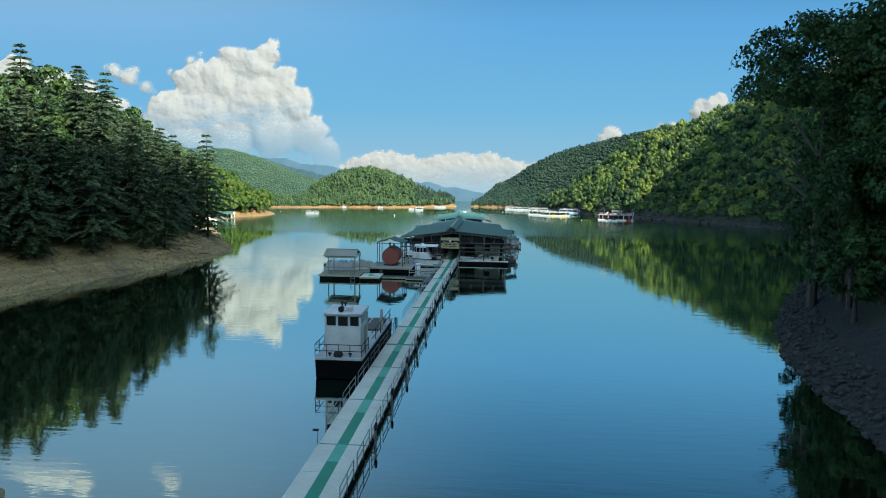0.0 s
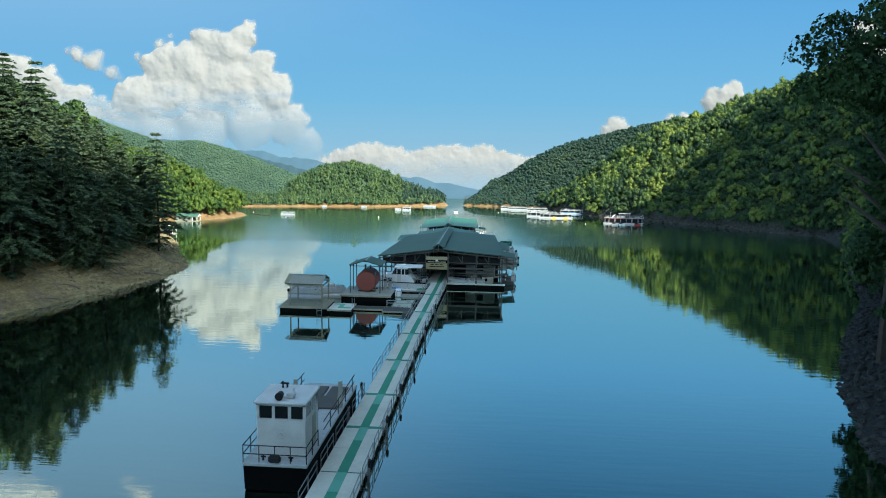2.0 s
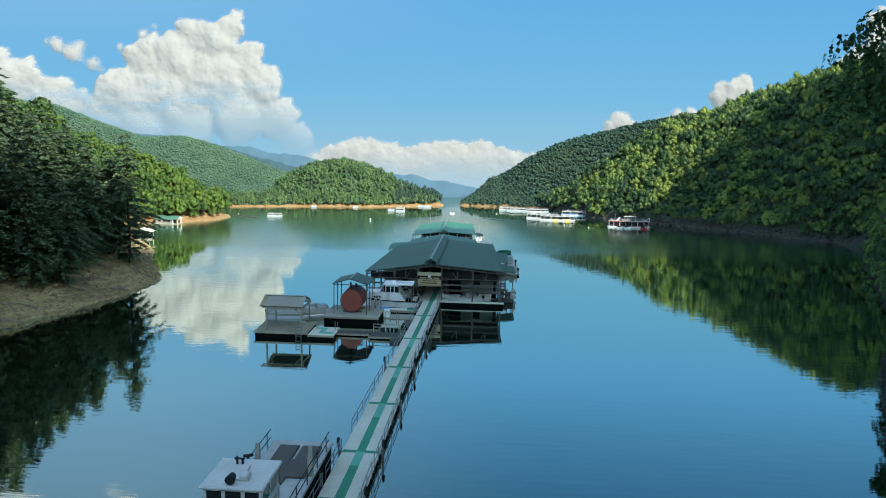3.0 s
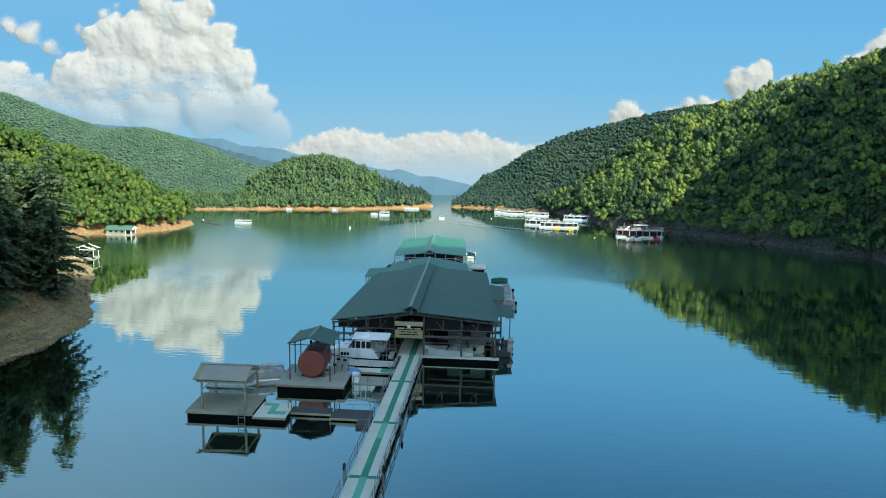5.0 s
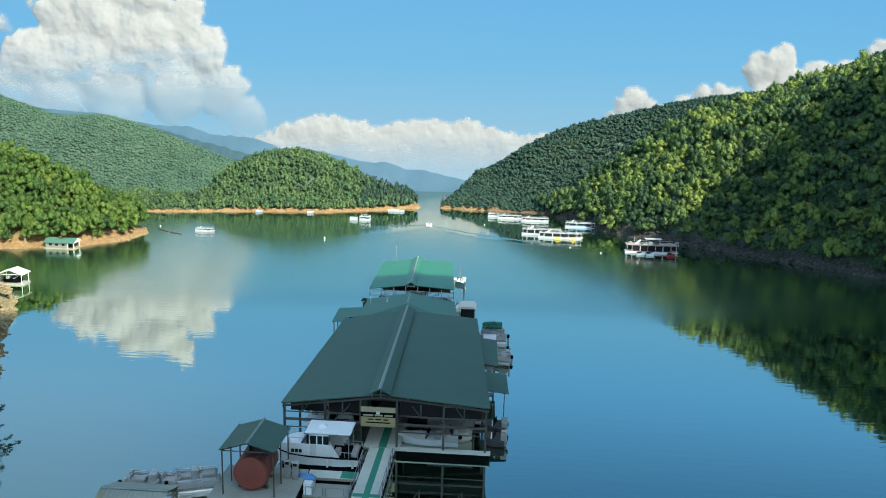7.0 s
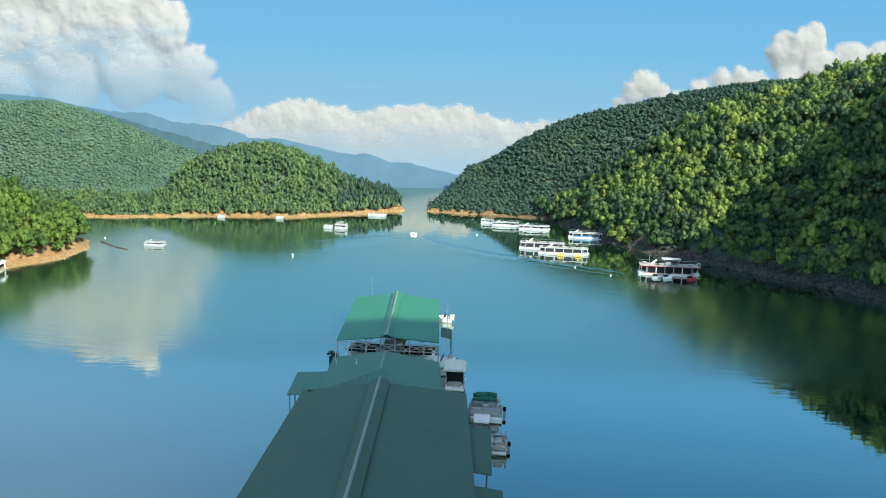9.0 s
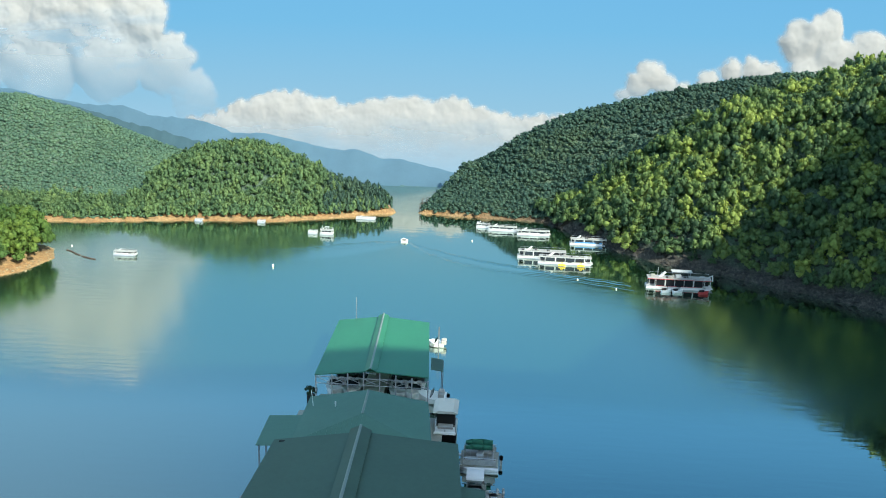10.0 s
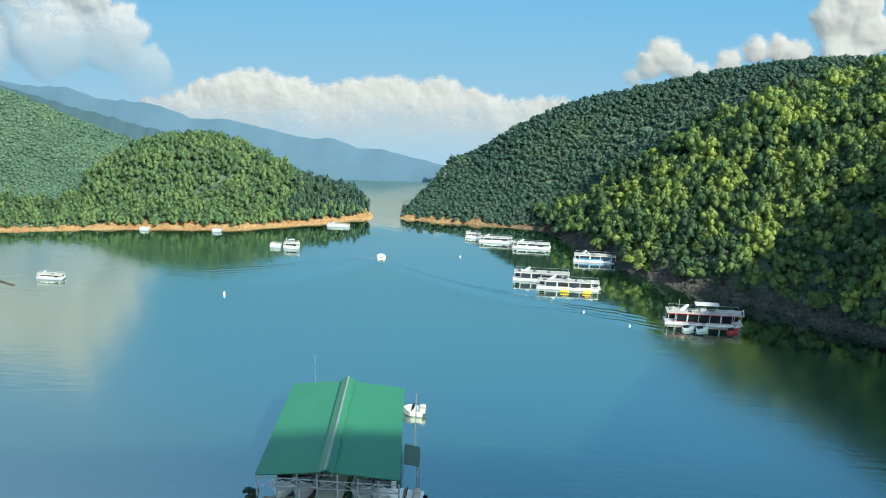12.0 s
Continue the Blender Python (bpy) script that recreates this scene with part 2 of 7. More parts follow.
def sky_material():
    """Distant sky: pale at the horizon, deep blue above."""
    m, nt, b = material("distant_sky")
    nt.nodes.remove(b)
    geo = nt.nodes.new("ShaderNodeNewGeometry")
    sep = nt.nodes.new("ShaderNodeSeparateXYZ")
    nt.links.new(geo.outputs["Position"], sep.inputs[0])
    rng = nt.nodes.new("ShaderNodeMapRange")
    rng.inputs[1].default_value, rng.inputs[2].default_value = 0, 120
    nt.links.new(sep.outputs[2], rng.inputs[0])
    col = ramp(nt, rng.outputs[0], [(0.0, (0.38, 0.61, 0.77)), (0.08, (0.29, 0.56, 0.75)), (0.2, (0.185, 0.51, 0.79)), (0.40, (0.13, 0.43, 0.79)), (0.56, (0.080, 0.28, 0.55)), (0.69, (0.052, 0.192, 0.39)), (0.80, (0.025, 0.096, 0.205)), (1.0, (0.016, 0.060, 0.135))])
    # paler sky added high on the west side, to brighten what the water reflects
    west = nt.nodes.new("ShaderNodeMapRange")
    west.interpolation_type = "SMOOTHSTEP"
    west.inputs[1].default_value, west.inputs[2].default_value = 10, -110
    nt.links.new(sep.outputs[0], west.inputs[0])
    high = nt.nodes.new("ShaderNodeMapRange")
    high.interpolation_type = "SMOOTHSTEP"
    high.inputs[1].default_value, high.inputs[2].default_value = 26, 58
    high.inputs[4].default_value = 0.4
    nt.links.new(sep.outputs[2], high.inputs[0])
    west_glow = nt.nodes.new("ShaderNodeMath")
    west_glow.operation = "MULTIPLY"
    nt.links.new(west.outputs[0], west_glow.inputs[0])
    nt.links.new(high.outputs[0], west_glow.inputs[1])
    col = mix(nt, west_glow.outputs[0], col, (0.42, 0.66, 0.84))
    em = nt.nodes.new("ShaderNodeEmission")
    nt.links.new(col, em.inputs[0])
    em.inputs[1].default_value = 0.335
    nt.links.new(em.outputs[0], nt.nodes["Material Output"].inputs[0])
    return m


def cloud_material():
    """White vapour, thinning out at the rim."""
    m, nt, b = material("cloud_white")
    nt.nodes.remove(b)
    d = nt.nodes.new("ShaderNodeBsdfDiffuse")
    d.inputs[0].default_value = (0.178, 0.168, 0.150, 1)
    # bluish emission added to lift the clouds' shaded creases
    glow = nt.nodes.new("ShaderNodeEmission")
    glow.inputs[0].default_value, glow.inputs[1].default_value = (0.80, 0.94, 1.0, 1), 0.105
    vapour = nt.nodes.new("ShaderNodeAddShader")
    nt.links.new(d.outputs[0], vapour.inputs[0])
    nt.links.new(glow.outputs[0], vapour.inputs[1])
    tr = nt.nodes.new("ShaderNodeBsdfTransparent")
    at = nt.nodes.new("ShaderNodeAttribute")
    at.attribute_name = "cover"
    mx = nt.nodes.new("ShaderNodeMixShader")
    nt.links.new(at.outputs["Fac"], mx.inputs[0])
    nt.links.new(tr.outputs[0], mx.inputs[1])
    nt.links.new(vapour.outputs[0], mx.inputs[2])
    nt.links.new(mx.outputs[0], nt.nodes["Material Output"].inputs[0])
    return m


GROUND, WATER, SKY, CLOUD = ground_material(), water_material(), sky_material(), cloud_material()
ROOF_DARK = plain("roof_dark_green", (0.058, 0.114, 0.080), 0.6, vary=0.18, grain=3, stain=0.2, bumps=0.05)
ROOF_GREEN = plain("roof_green", (0.027, 0.165, 0.080), 0.4, vary=0.15, grain=3, stain=0.2, bumps=0.05)
ROOF_GREEN.node_tree.nodes["Principled BSDF"].inputs["Coat Weight"].default_value = 0.28
ROOF_GREEN.node_tree.nodes["Principled BSDF"].inputs["Coat Roughness"].default_value = 0.3
ROOF_GREEN.node_tree.nodes["Principled BSDF"].inputs["Coat IOR"].default_value = 1.7
RIDGE = plain("ridge_metal", (0.25, 0.31, 0.275), 0.4, 0.3, vary=0.2)
STEEL = plain("grey_steel", (0.085, 0.078, 0.064), 0.65, 0.1)
WHITE = plain("white_gelcoat", (0.84, 0.87, 0.83), 0.3, vary=0.12, stain=0.4, bumps=0.03)
GREY = plain("grey_deck", (0.33, 0.335, 0.275), 0.8)
WORN_WHITE = plain("worn_white_paint", (0.56, 0.575, 0.54), 0.45, vary=0.22, stain=0.9, grain=10, bumps=0.05)
CONCRETE = plain("pale_deck", (0.58, 0.59, 0.49), 0.85, vary=0.22, stain=0.35, grain=5)
STRIPE = plain("green_carpet", (0.03, 0.17, 0.12), 0.95, vary=0.3, stain=0.25, grain=12)
BLACK = plain("black_hull", (0.0035, 0.0035, 0.0035), 0.7)
BLACK.node_tree.nodes["Principled BSDF"].inputs["Specular IOR Level"].default_value = 0.05
DARKDOCK = plain("dark_dock", (0.065, 0.065, 0.06), 0.75, vary=0.3)
PANEL = plain("dull_boat_panel", (0.40, 0.42, 0.40), 0.5, vary=0.3, stain=1.5)
RUBBER = plain("rubber", (0.010, 0.010, 0.010), 0.85)
GLASS_DARK = plain("dark_window", (0.015, 0.018, 0.02), 0.08, vary=0.1, bumps=0.0)
RED = plain("red_tank_paint", (0.28, 0.065, 0.042), 0.55, vary=0.25, stain=0.8)
WOOD = plain("weathered_wood", (0.31, 0.29, 0.20), 0.85, vary=0.35)
# near-black fill for shaded insides and undersides, also for a door
DARK_FILL = plain("dark_fill", (0.016, 0.016, 0.014), 0.85)
CREAM = plain("cream_board", (0.42, 0.36, 0.22), 0.7, vary=0.15)


# ---------------------------------------------------------------- mesh helpers
def finish(name, bm, mat, parent=None, label="", smooth=False):
    me = bpy.data.meshes.new(name)
    bm.to_mesh(me)
    bm.free()
    me.materials.append(mat)
    if smooth:
        me.polygons.foreach_set("use_smooth", [True] * len(me.polygons))
    ob = new(name, me)
    if parent:
        ob.parent = parent
    if label:
        tagged(ob, label)
    return ob


def part(name, bm, mat, parent, label="", smooth=False):
    return finish(name, bm, mat, parent, label, smooth)


def thing(name, m, label, category, group="", kind=""):
    ob = new(name)
    ob.matrix_basis = m
    return tagged(ob, label, category, group, kind)


def box(bm, x0, x1, y0, y1, z0, z1, bevel=0.0):
    r = bmesh.ops.create_cube(bm, size=1.0)["verts"]
    for v in r:
        v.co = Vector(((x0 + x1) / 2 + v.co.x * (x1 - x0), (y0 + y1) / 2 + v.co.y * (y1 - y0), (z0 + z1) / 2 + v.co.z * (z1 - z0)))
    if bevel:
        es = list({e for v in r for e in v.link_edges})
        bmesh.ops.bevel(bm, geom=es, offset=bevel, segments=1, affect="EDGES")
    return r


def boxed(*a, bevel=0.0):
    bm = bmesh.new()
    box(bm, *a, bevel=bevel)
    return bm


def rod(bm, a, b, r, seg=6, r2=None):
    a, b = Vector(a), Vector(b)
    d = b - a
    m = Matrix.Translation((a + b) / 2) @ d.to_track_quat("Z", "Y").to_matrix().to_4x4()
    bmesh.ops.create_cone(bm, cap_ends=True, segments=seg, radius1=r, radius2=r if r2 is None else r2, depth=d.length, matrix=m)


def rods(pairs, r, seg=6):
    bm = bmesh.new()
    for a, b in pairs:
        rod(bm, a, b, r, seg)
    return bm


def prism(rows_):
    """A solid through rows of points: each row is a closed outline with the same count; the ends are capped."""
    bm = bmesh.new()
    vs = [[bm.verts.new(p) for p in row] for row in rows_]
    n = len(vs[0])
    for a, b in zip(vs, vs[1:]):
        for i in range(n):
            bm.faces.new((a[i], a[(i + 1) % n], b[(i + 1) % n], b[i]))
    bm.faces.new(vs[0][::-1])
    bm.faces.new(vs[-1])
    bmesh.ops.recalc_face_normals(bm, faces=bm.faces)
    return bm


def mesh_object(name, verts, faces, mat, smooth=False):
    """One mesh from arrays of vertices and triangles."""
    me = bpy.data.meshes.new(name)
    me.vertices.add(len(verts))
    me.vertices.foreach_set("co", np.ascontiguousarray(verts, dtype=np.float32).ravel())
    k = faces.shape[1]
    me.loops.add(faces.size)
    me.loops.foreach_set("vertex_index", np.ascontiguousarray(faces, dtype=np.int32).ravel())
    me.polygons.add(len(faces))
    me.polygons.foreach_set("loop_start", np.arange(0, faces.size, k, dtype=np.int32))
    if smooth:
        me.polygons.foreach_set("use_smooth", np.ones(len(faces), dtype=bool))
    me.update(calc_edges=True)
    me.materials.append(mat)
    return new(name, me)


# ---------------------------------------------------------------- the land
LEFT_BANK = [(-300, 60), (-90, 70), (-66, 84), (-58.5, 99), (-54, 111), (-49.5, 122), (-46.3, 134), (-45.7, 141), (-48, 148), (-52.5, 156), (-56.5, 166), (-64, 176), (-76, 180), (-110, 184), (-300, 186)]
POINT = [(-300, 187.5), (-110, 187.8), (-70, 189.5), (-62, 192.3), (-57.2, 197), (-55.7, 202.5), (-58, 206.5), (-66, 210), (-90, 212), (-300, 213)]
ISLAND = [(-300, 215), (-110, 215.5), (-68, 217.4), (-59, 218), (-50, 220.3), (-41, 221.8), (-34, 222.6), (-25, 226.4), (-18.3, 230), (-19.6, 233), (-25, 238), (-40, 247), (-60, 262), (-300, 262)]
RIGHT = [(22, -20), (21.9, 45), (21.8, 60), (21.7, 80), (24.2, 95), (31, 115), (38, 131), (43, 150), (48, 170), (54, 187), (50, 190.6), (44, 194.5), (38.5, 198.6), (34, 202), (30, 204.3), (24, 208.6), (17, 211.6), (12.3, 216), (6, 224.4), (3.4, 228.8), (-5, 229.4), (-12, 229.9), (-15.3, 230.6), (-13.6, 236), (-9, 246), (-4, 262), (320, 262), (320, -20)]
SOUTH = [(-300, 50), (-80, 58), (-45, 54), (-31, 49.5), (-26.5, 44.6), (-15, 38), (0, 34), (14, 38), (24, 48), (320, 40), (320, -140), (-300, -140)]


def inland(px, py, poly):
    """Distance inside a shore outline (negative outside), for arrays of points."""
    d2 = np.full(px.shape, 1e18)
    inside = np.zeros(px.shape, bool)
    for (x0, y0), (x1, y1) in zip(poly, poly[1:] + poly[:1]):
        ex, ey = x1 - x0, y1 - y0
        t = np.clip(((px - x0) * ex + (py - y0) * ey) / (ex * ex + ey * ey), 0, 1)
        d2 = np.minimum(d2, (px - x0 - t * ex) ** 2 + (py - y0 - t * ey) ** 2)
        with np.errstate(divide="ignore", invalid="ignore"):
            cross = ((y0 > py) != (y1 > py)) & (px < (x1 - x0) * (py - y0) / (y1 - y0) + x0)
        inside ^= cross
    return np.where(inside, np.sqrt(d2), -np.sqrt(d2))


def wobble(px, py, size, seed):
    """A cheap smooth noise from a few sines, about -1 to 1."""
    a = np.zeros(px.shape)
    rg = np.random.RandomState(seed)
    for k in range(6):
        ang, ph, f = rg.uniform(0, 6.28), rg.uniform(0, 6.28), rg.uniform(0.6, 1.9) / size * 6.28
        a += np.sin((px * np.cos(ang) + py * np.sin(ang)) * f + ph)
    return a / 3.2


def ease(t):
    t = np.clip(t, 0, 1)
    return t * t * (3 - 2 * t)


def land_height(px, py):
    """Height of the ground above the water, for arrays of points."""
    jag = 0.45 * wobble(px, py, 5.0, 3) + 0.25 * wobble(px, py, 1.9, 4)
    h = np.full(px.shape, -4.0)

    def put(d, hh):
        nonlocal h
        under = np.maximum(-4.0, d * 0.5)
        h = np.maximum(h, np.where(d > 0, hh, under))

    d = inland(px, py, LEFT_BANK) + jag
    put(d, 0.42 * np.minimum(d, 7) + 0.55 * np.clip(d - 7, 0, 30) + 0.12 * wobble(px, py, 3, 5) * ease(d / 3))
    d = inland(px, py, POINT) + 0.4 * jag
    put(d, 0.36 * np.minimum(d, 3.2) + 0.30 * np.clip(d - 3.2, 0, 9) + 0.32 * np.clip(-58 - px, 0, 40) * ease((d - 1) / 9))
    d = inland(px, py, ISLAND) + 0.4 * jag
    isle = np.interp(px, [-75, -68, -56, -52.5, -47, -40.5, -34.5, -29, -25, -22, -19.8], [0.6, 0.8, 1.2, 3.6, 6.0, 6.9, 5.8, 4.4, 3.2, 2.0, 0.5])
    mount = np.interp(px, [-125, -110, -100, -90, -80, -72, -66, -60, -56, -52, -46], [21.0, 18.4, 14.7, 11.6, 12.0, 9.9, 7.6, 5.3, 4.0, 2.7, 1.0])
    put(d, np.minimum(0.42 * d, 0.75) + np.maximum(isle * ease((d - 1.5) / 8) * ease((246 - py) / 12), mount * ease((py - 224) / 21) * ease((257 - py) / 12)))
    d = inland(px, py, RIGHT) + 0.5 * jag
    near = np.interp(px, [0, 3, 12, 21, 28, 37, 49, 59, 80], [0.6, 2.2, 7.2, 11.8, 15.6, 18.4, 23.4, 27.8, 34])
    back = np.interp(px, [-15, -10.5, -5.4, 0, 5.5, 9, 16, 27, 37.4, 45, 80], [0.3, 2.6, 4.9, 8.6, 11.4, 12.6, 14.4, 17.2, 19.1, 19.3, 25])
    near = near * ease(0.5 + 0.5 * d / (13 + 0.18 * np.clip(px, 0, 60))) * 1.0 - near * 0.5
    near = near * 2 * ease((252 - py) / 20)
    side = np.clip(0.55 * (d - 2), 0, 30) * ease((190 - py) / 30)
    put(d, np.minimum(0.6 * d, 0.9) + np.maximum(np.maximum(near * ease((py - 170) / 20), side), back * ease((py - 229) / 15) * ease((256 - py) / 12)))
    d = inland(px, py, SOUTH) + jag
    put(d, 0.4 * np.minimum(d, 8) + 0.25 * np.clip(d - 8, 0, 40))
    # unseen mountain added to the east, its crest shaped to shade this end of the lake, and the slope behind
    crest = np.interp(py, [-140, -41, -0.5, 32, 65, 76, 93, 128, 144, 152, 166, 177, 195, 215], [200, 188, 164, 147, 117, 106.5, 89, 75, 71, 68, 66, 64, 46, 0])
    h = np.maximum(h, np.where(px > 50, crest * ease((px - 50) / 30) * ease((330 - px) / 150), -4))
    h = np.maximum(h, np.where(py < 10, 62 * ease((8 - py) / 75), -4))
    return h


def grid_land(name, xs, ys):
    gx, gy = np.meshgrid(xs, ys)
    z = land_height(gx, gy)
    v = np.stack([gx.ravel(), gy.ravel(), z.ravel()], 1)
    nx, ny = len(xs), len(ys)
    i = np.arange(nx * ny).reshape(ny, nx)
    f = np.stack([i[:-1, :-1].ravel(), i[:-1, 1:].ravel(), i[1:, 1:].ravel(), i[1:, :-1].ravel()], 1)
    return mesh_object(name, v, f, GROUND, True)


xs = np.unique(np.concatenate([np.arange(-300, -130, 8), np.arange(-130, -86, 2), np.arange(-86, 64, 0.7), np.arange(64, 100, 2), np.arange(100, 200, 3), np.arange(200, 321, 8)]))
ys = np.unique(np.concatenate([np.arange(-140, 40, 6), np.arange(40, 256, 0.8), np.arange(256, 263, 2)]))
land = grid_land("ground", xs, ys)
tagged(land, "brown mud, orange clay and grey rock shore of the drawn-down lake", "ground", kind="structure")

bm = bmesh.new()
bmesh.ops.create_grid(bm, x_segments=1, y_segments=1, size=0.5, matrix=Matrix.Translation((0, 53, 0)) @ Matrix.Diagonal((640, 406, 1, 1)))
lake = finish("water", bm, WATER)
tagged(lake, "calm deep blue-green lake water with mirror reflections", "water", kind="structure")

# sky behind everything, a tall shallow curve
SKY_Y = 262
sk = []
for k in range(41):
    a = (k - 20) / 20
    sk.append((a * 330, SKY_Y + 8 - 60 * a * a))
bm = bmesh.new()
cols = [[bm.verts.new((x, y, z)) for z in (-6, 60, 140, 240)] for x, y in sk]
for a, b in zip(cols, cols[1:]):
    for i in range(3):
        bm.faces.new((b[i], a[i], a[i + 1], b[i + 1]))
backdrop = finish("backdrop", bm, SKY, smooth=True)
tagged(backdrop, "pale to deep blue summer sky", "sky", kind="structure")


# ---------------------------------------------------------------- distant mountains
def mountain(name, xs_, zs_, y, color, label):
    # the base colour carries the blue haze of distance
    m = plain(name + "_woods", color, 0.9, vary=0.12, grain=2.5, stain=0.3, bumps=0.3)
    n = 160
    px = np.linspace(xs_[0], xs_[-1], n)
    pz = np.interp(px, xs_, zs_) + 0.18 * wobble(px, px * 0, 5, 11) + 0.08 * wobble(px, px * 0, 1.6, 12)
    rows_ = []
    for k in range(7):
        t = k / 6
        rows_.append(np.stack([px, y - 7 * (1 - t) ** 1.2 + (0.55 * wobble(px, px * 0 + k * 1.5, 7, 13) + 0.3 * wobble(px, px * 0 + k * 1.2, 2.6, 14)) * t * (1.15 - t), -1 + (pz + 1) * t ** 0.8], 1))
    v = np.concatenate(rows_)
    i = np.arange(7 * n).reshape(7, n)
    f = np.stack([i[:-1, :-1].ravel(), i[:-1, 1:].ravel(), i[1:, 1:].ravel(), i[1:, :-1].ravel()], 1)
    return tagged(mesh_object("backdrop", v, f, m, True), label, "mountain", kind="structure")


mountain("far_blue", [-120, -86, -74, -69, -66.5, -61.7, -57, -54.3, -48.2, -43.2, -36, -29.7, -27.3, -23, -20.5, -16.7, -11, 0, 12], [14, 12.5, 10.3, 10.35, 10.3, 8.8, 8.8, 8.6, 6.5, 6.7, 5.4, 4.3, 4.6, 3.2, 3.2, 2.5, 1.4, 1.2, 1.0], 252.5, (0.050, 0.108, 0.150), "mountain chain far behind the lake, haze painted in as blue")
mountain("far_dark", [-100, -78, -70.4, -64.5, -58.5, -53.5, -49, -46, -42], [13, 11.3, 9.8, 8.2, 7.0, 5.7, 4.7, 3.7, 1.5], 249, (0.025, 0.064, 0.080), "dark wooded spur below the far mountains, blue-green with painted haze")
mountain("far_islet", [-27, -24, -21.5, -19, -17, -15, -12], [0.2, 0.55, 0.75, 0.95, 0.7, 0.5, 0.2], 250.5, (0.046, 0.10, 0.105), "low wooded islet far across the lake, haze painted into its colour")


# ---------------------------------------------------------------- woods
def ico(sub):
    bm = bmesh.new()
    bmesh.ops.create_icosphere(bm, subdivisions=sub, radius=1.0)
    v = np.array([q.co[:] for q in bm.verts])
    f = np.array([[q.index for q in p.verts] for p in bm.faces])
    bm.free()
    return v, f


ICO1 = ico(1)


def leaf_cards(rg, n, centres, radii, size):
    """n small four-cornered leaf clumps on the skins of some balls, roughly facing outwards."""
    which = rg.randint(0, len(centres), n)
    d = rg.normal(size=(n, 3))
    d[:, 2] = np.abs(d[:, 2]) * 1.1 - 0.35
    d /= np.linalg.norm(d, axis=1)[:, None]
    p = centres[which] + d * (radii[which] * rg.uniform(0.78, 1.12, n))[:, None]
    nrm = d + rg.normal(size=(n, 3)) * 0.55
    nrm /= np.linalg.norm(nrm, axis=1)[:, None]
    u = np.cross(nrm, rg.normal(size=(n, 3)))
    u /= np.linalg.norm(u, axis=1)[:, None]
    w = np.cross(nrm, u)
    s = size * rg.uniform(0.6, 1.35, n)[:, None]
    bend = nrm * s * 0.25
    v = np.stack([p - u * s, p - w * s * 0.7 + bend, p + u * s, p + w * s * 0.7 + bend], 1).reshape(-1, 3)
    return v, np.arange(4 * n).reshape(n, 4)


def loose_leaves(rg, n, centres, radii, size, jitter=0.65):
    """n single three-cornered leaf sprays in a loose shell round some balls."""
    which = rg.randint(0, len(centres), n)
    d = rg.normal(size=(n, 3))
    d[:, 2] = np.abs(d[:, 2]) * 1.1 - 0.4
    d /= np.linalg.norm(d, axis=1)[:, None]
    p = centres[which] + d * (radii[which] * rg.uniform(0.72, 1.16, n))[:, None]
    nrm = d + rg.normal(size=(n, 3)) * jitter
    nrm /= np.linalg.norm(nrm, axis=1)[:, None]
    u = np.cross(nrm, rg.normal(size=(n, 3)))
    u /= np.linalg.norm(u, axis=1)[:, None]
    w = np.cross(nrm, u)
    s = size * rg.uniform(0.6, 1.5, n)[:, None]
    v = np.stack([p - u * s, p + u * s * 0.8 - w * s * 0.9, p + u * s * 0.5 + w * s], 1).reshape(-1, 3)
    return v, np.arange(3 * n).reshape(n, 3)


def crown_template(seed, clumps, leaves, r0, r1, leaf, tall=1.0, jitter=0.32):
    """A broadleaf crown about 1 in radius, base near z = 0: a dome of clumps, each a rough core under many small leaf sprays."""
    rg = np.random.RandomState(seed)
    k = np.arange(clumps)
    up = 1 - (k + 0.5) / clumps * 1.3
    a = k * 2.39996 + rg.uniform(-0.6, 0.6, clumps)
    side = np.sqrt(np.maximum(0, 1 - up * up))
    out = rg.uniform(0.35, 0.85, clumps)
    c = np.stack([np.cos(a) * side * out, np.sin(a) * side * out, tall * (0.5 + up * out)], 1)
    c[:, :2] *= rg.uniform(0.8, 1.2, 2)
    r = rg.uniform(r0, r1, clumps)
    vs, fs, n = [], [], 0
    for ci, ri in zip(c, r):
        v = ICO1[0] * ri * 0.8 * rg.uniform(0.7, 1.15, (len(ICO1[0]), 1)) + ci
        vs.append(v)
        fs.append(ICO1[1] + n)
        n += len(v)
    v, f = loose_leaves(rg, leaves, c, r, leaf, jitter)
    vs.append(v)
    fs.append(f + n)
    return np.concatenate(vs), np.concatenate(fs)


BROAD = [crown_template(k, 11, 400, 0.24, 0.42, 0.085) for k in range(7)]
BROAD_MID = [crown_template(10 + k, 7, 180, 0.28, 0.48, 0.115) for k in range(5)]
BROAD_SMALL = [crown_template(20 + k, 6, 70, 0.30, 0.52, 0.16) for k in range(5)]
BROAD_TINY = [crown_template(30 + k, 2, 10, 0.6, 0.85, 0.2, 0.8, 0.18) for k in range(4)]
BROAD_FINE = [crown_template(40 + k, 20, 540, 0.17, 0.33, 0.07) for k in range(6)]


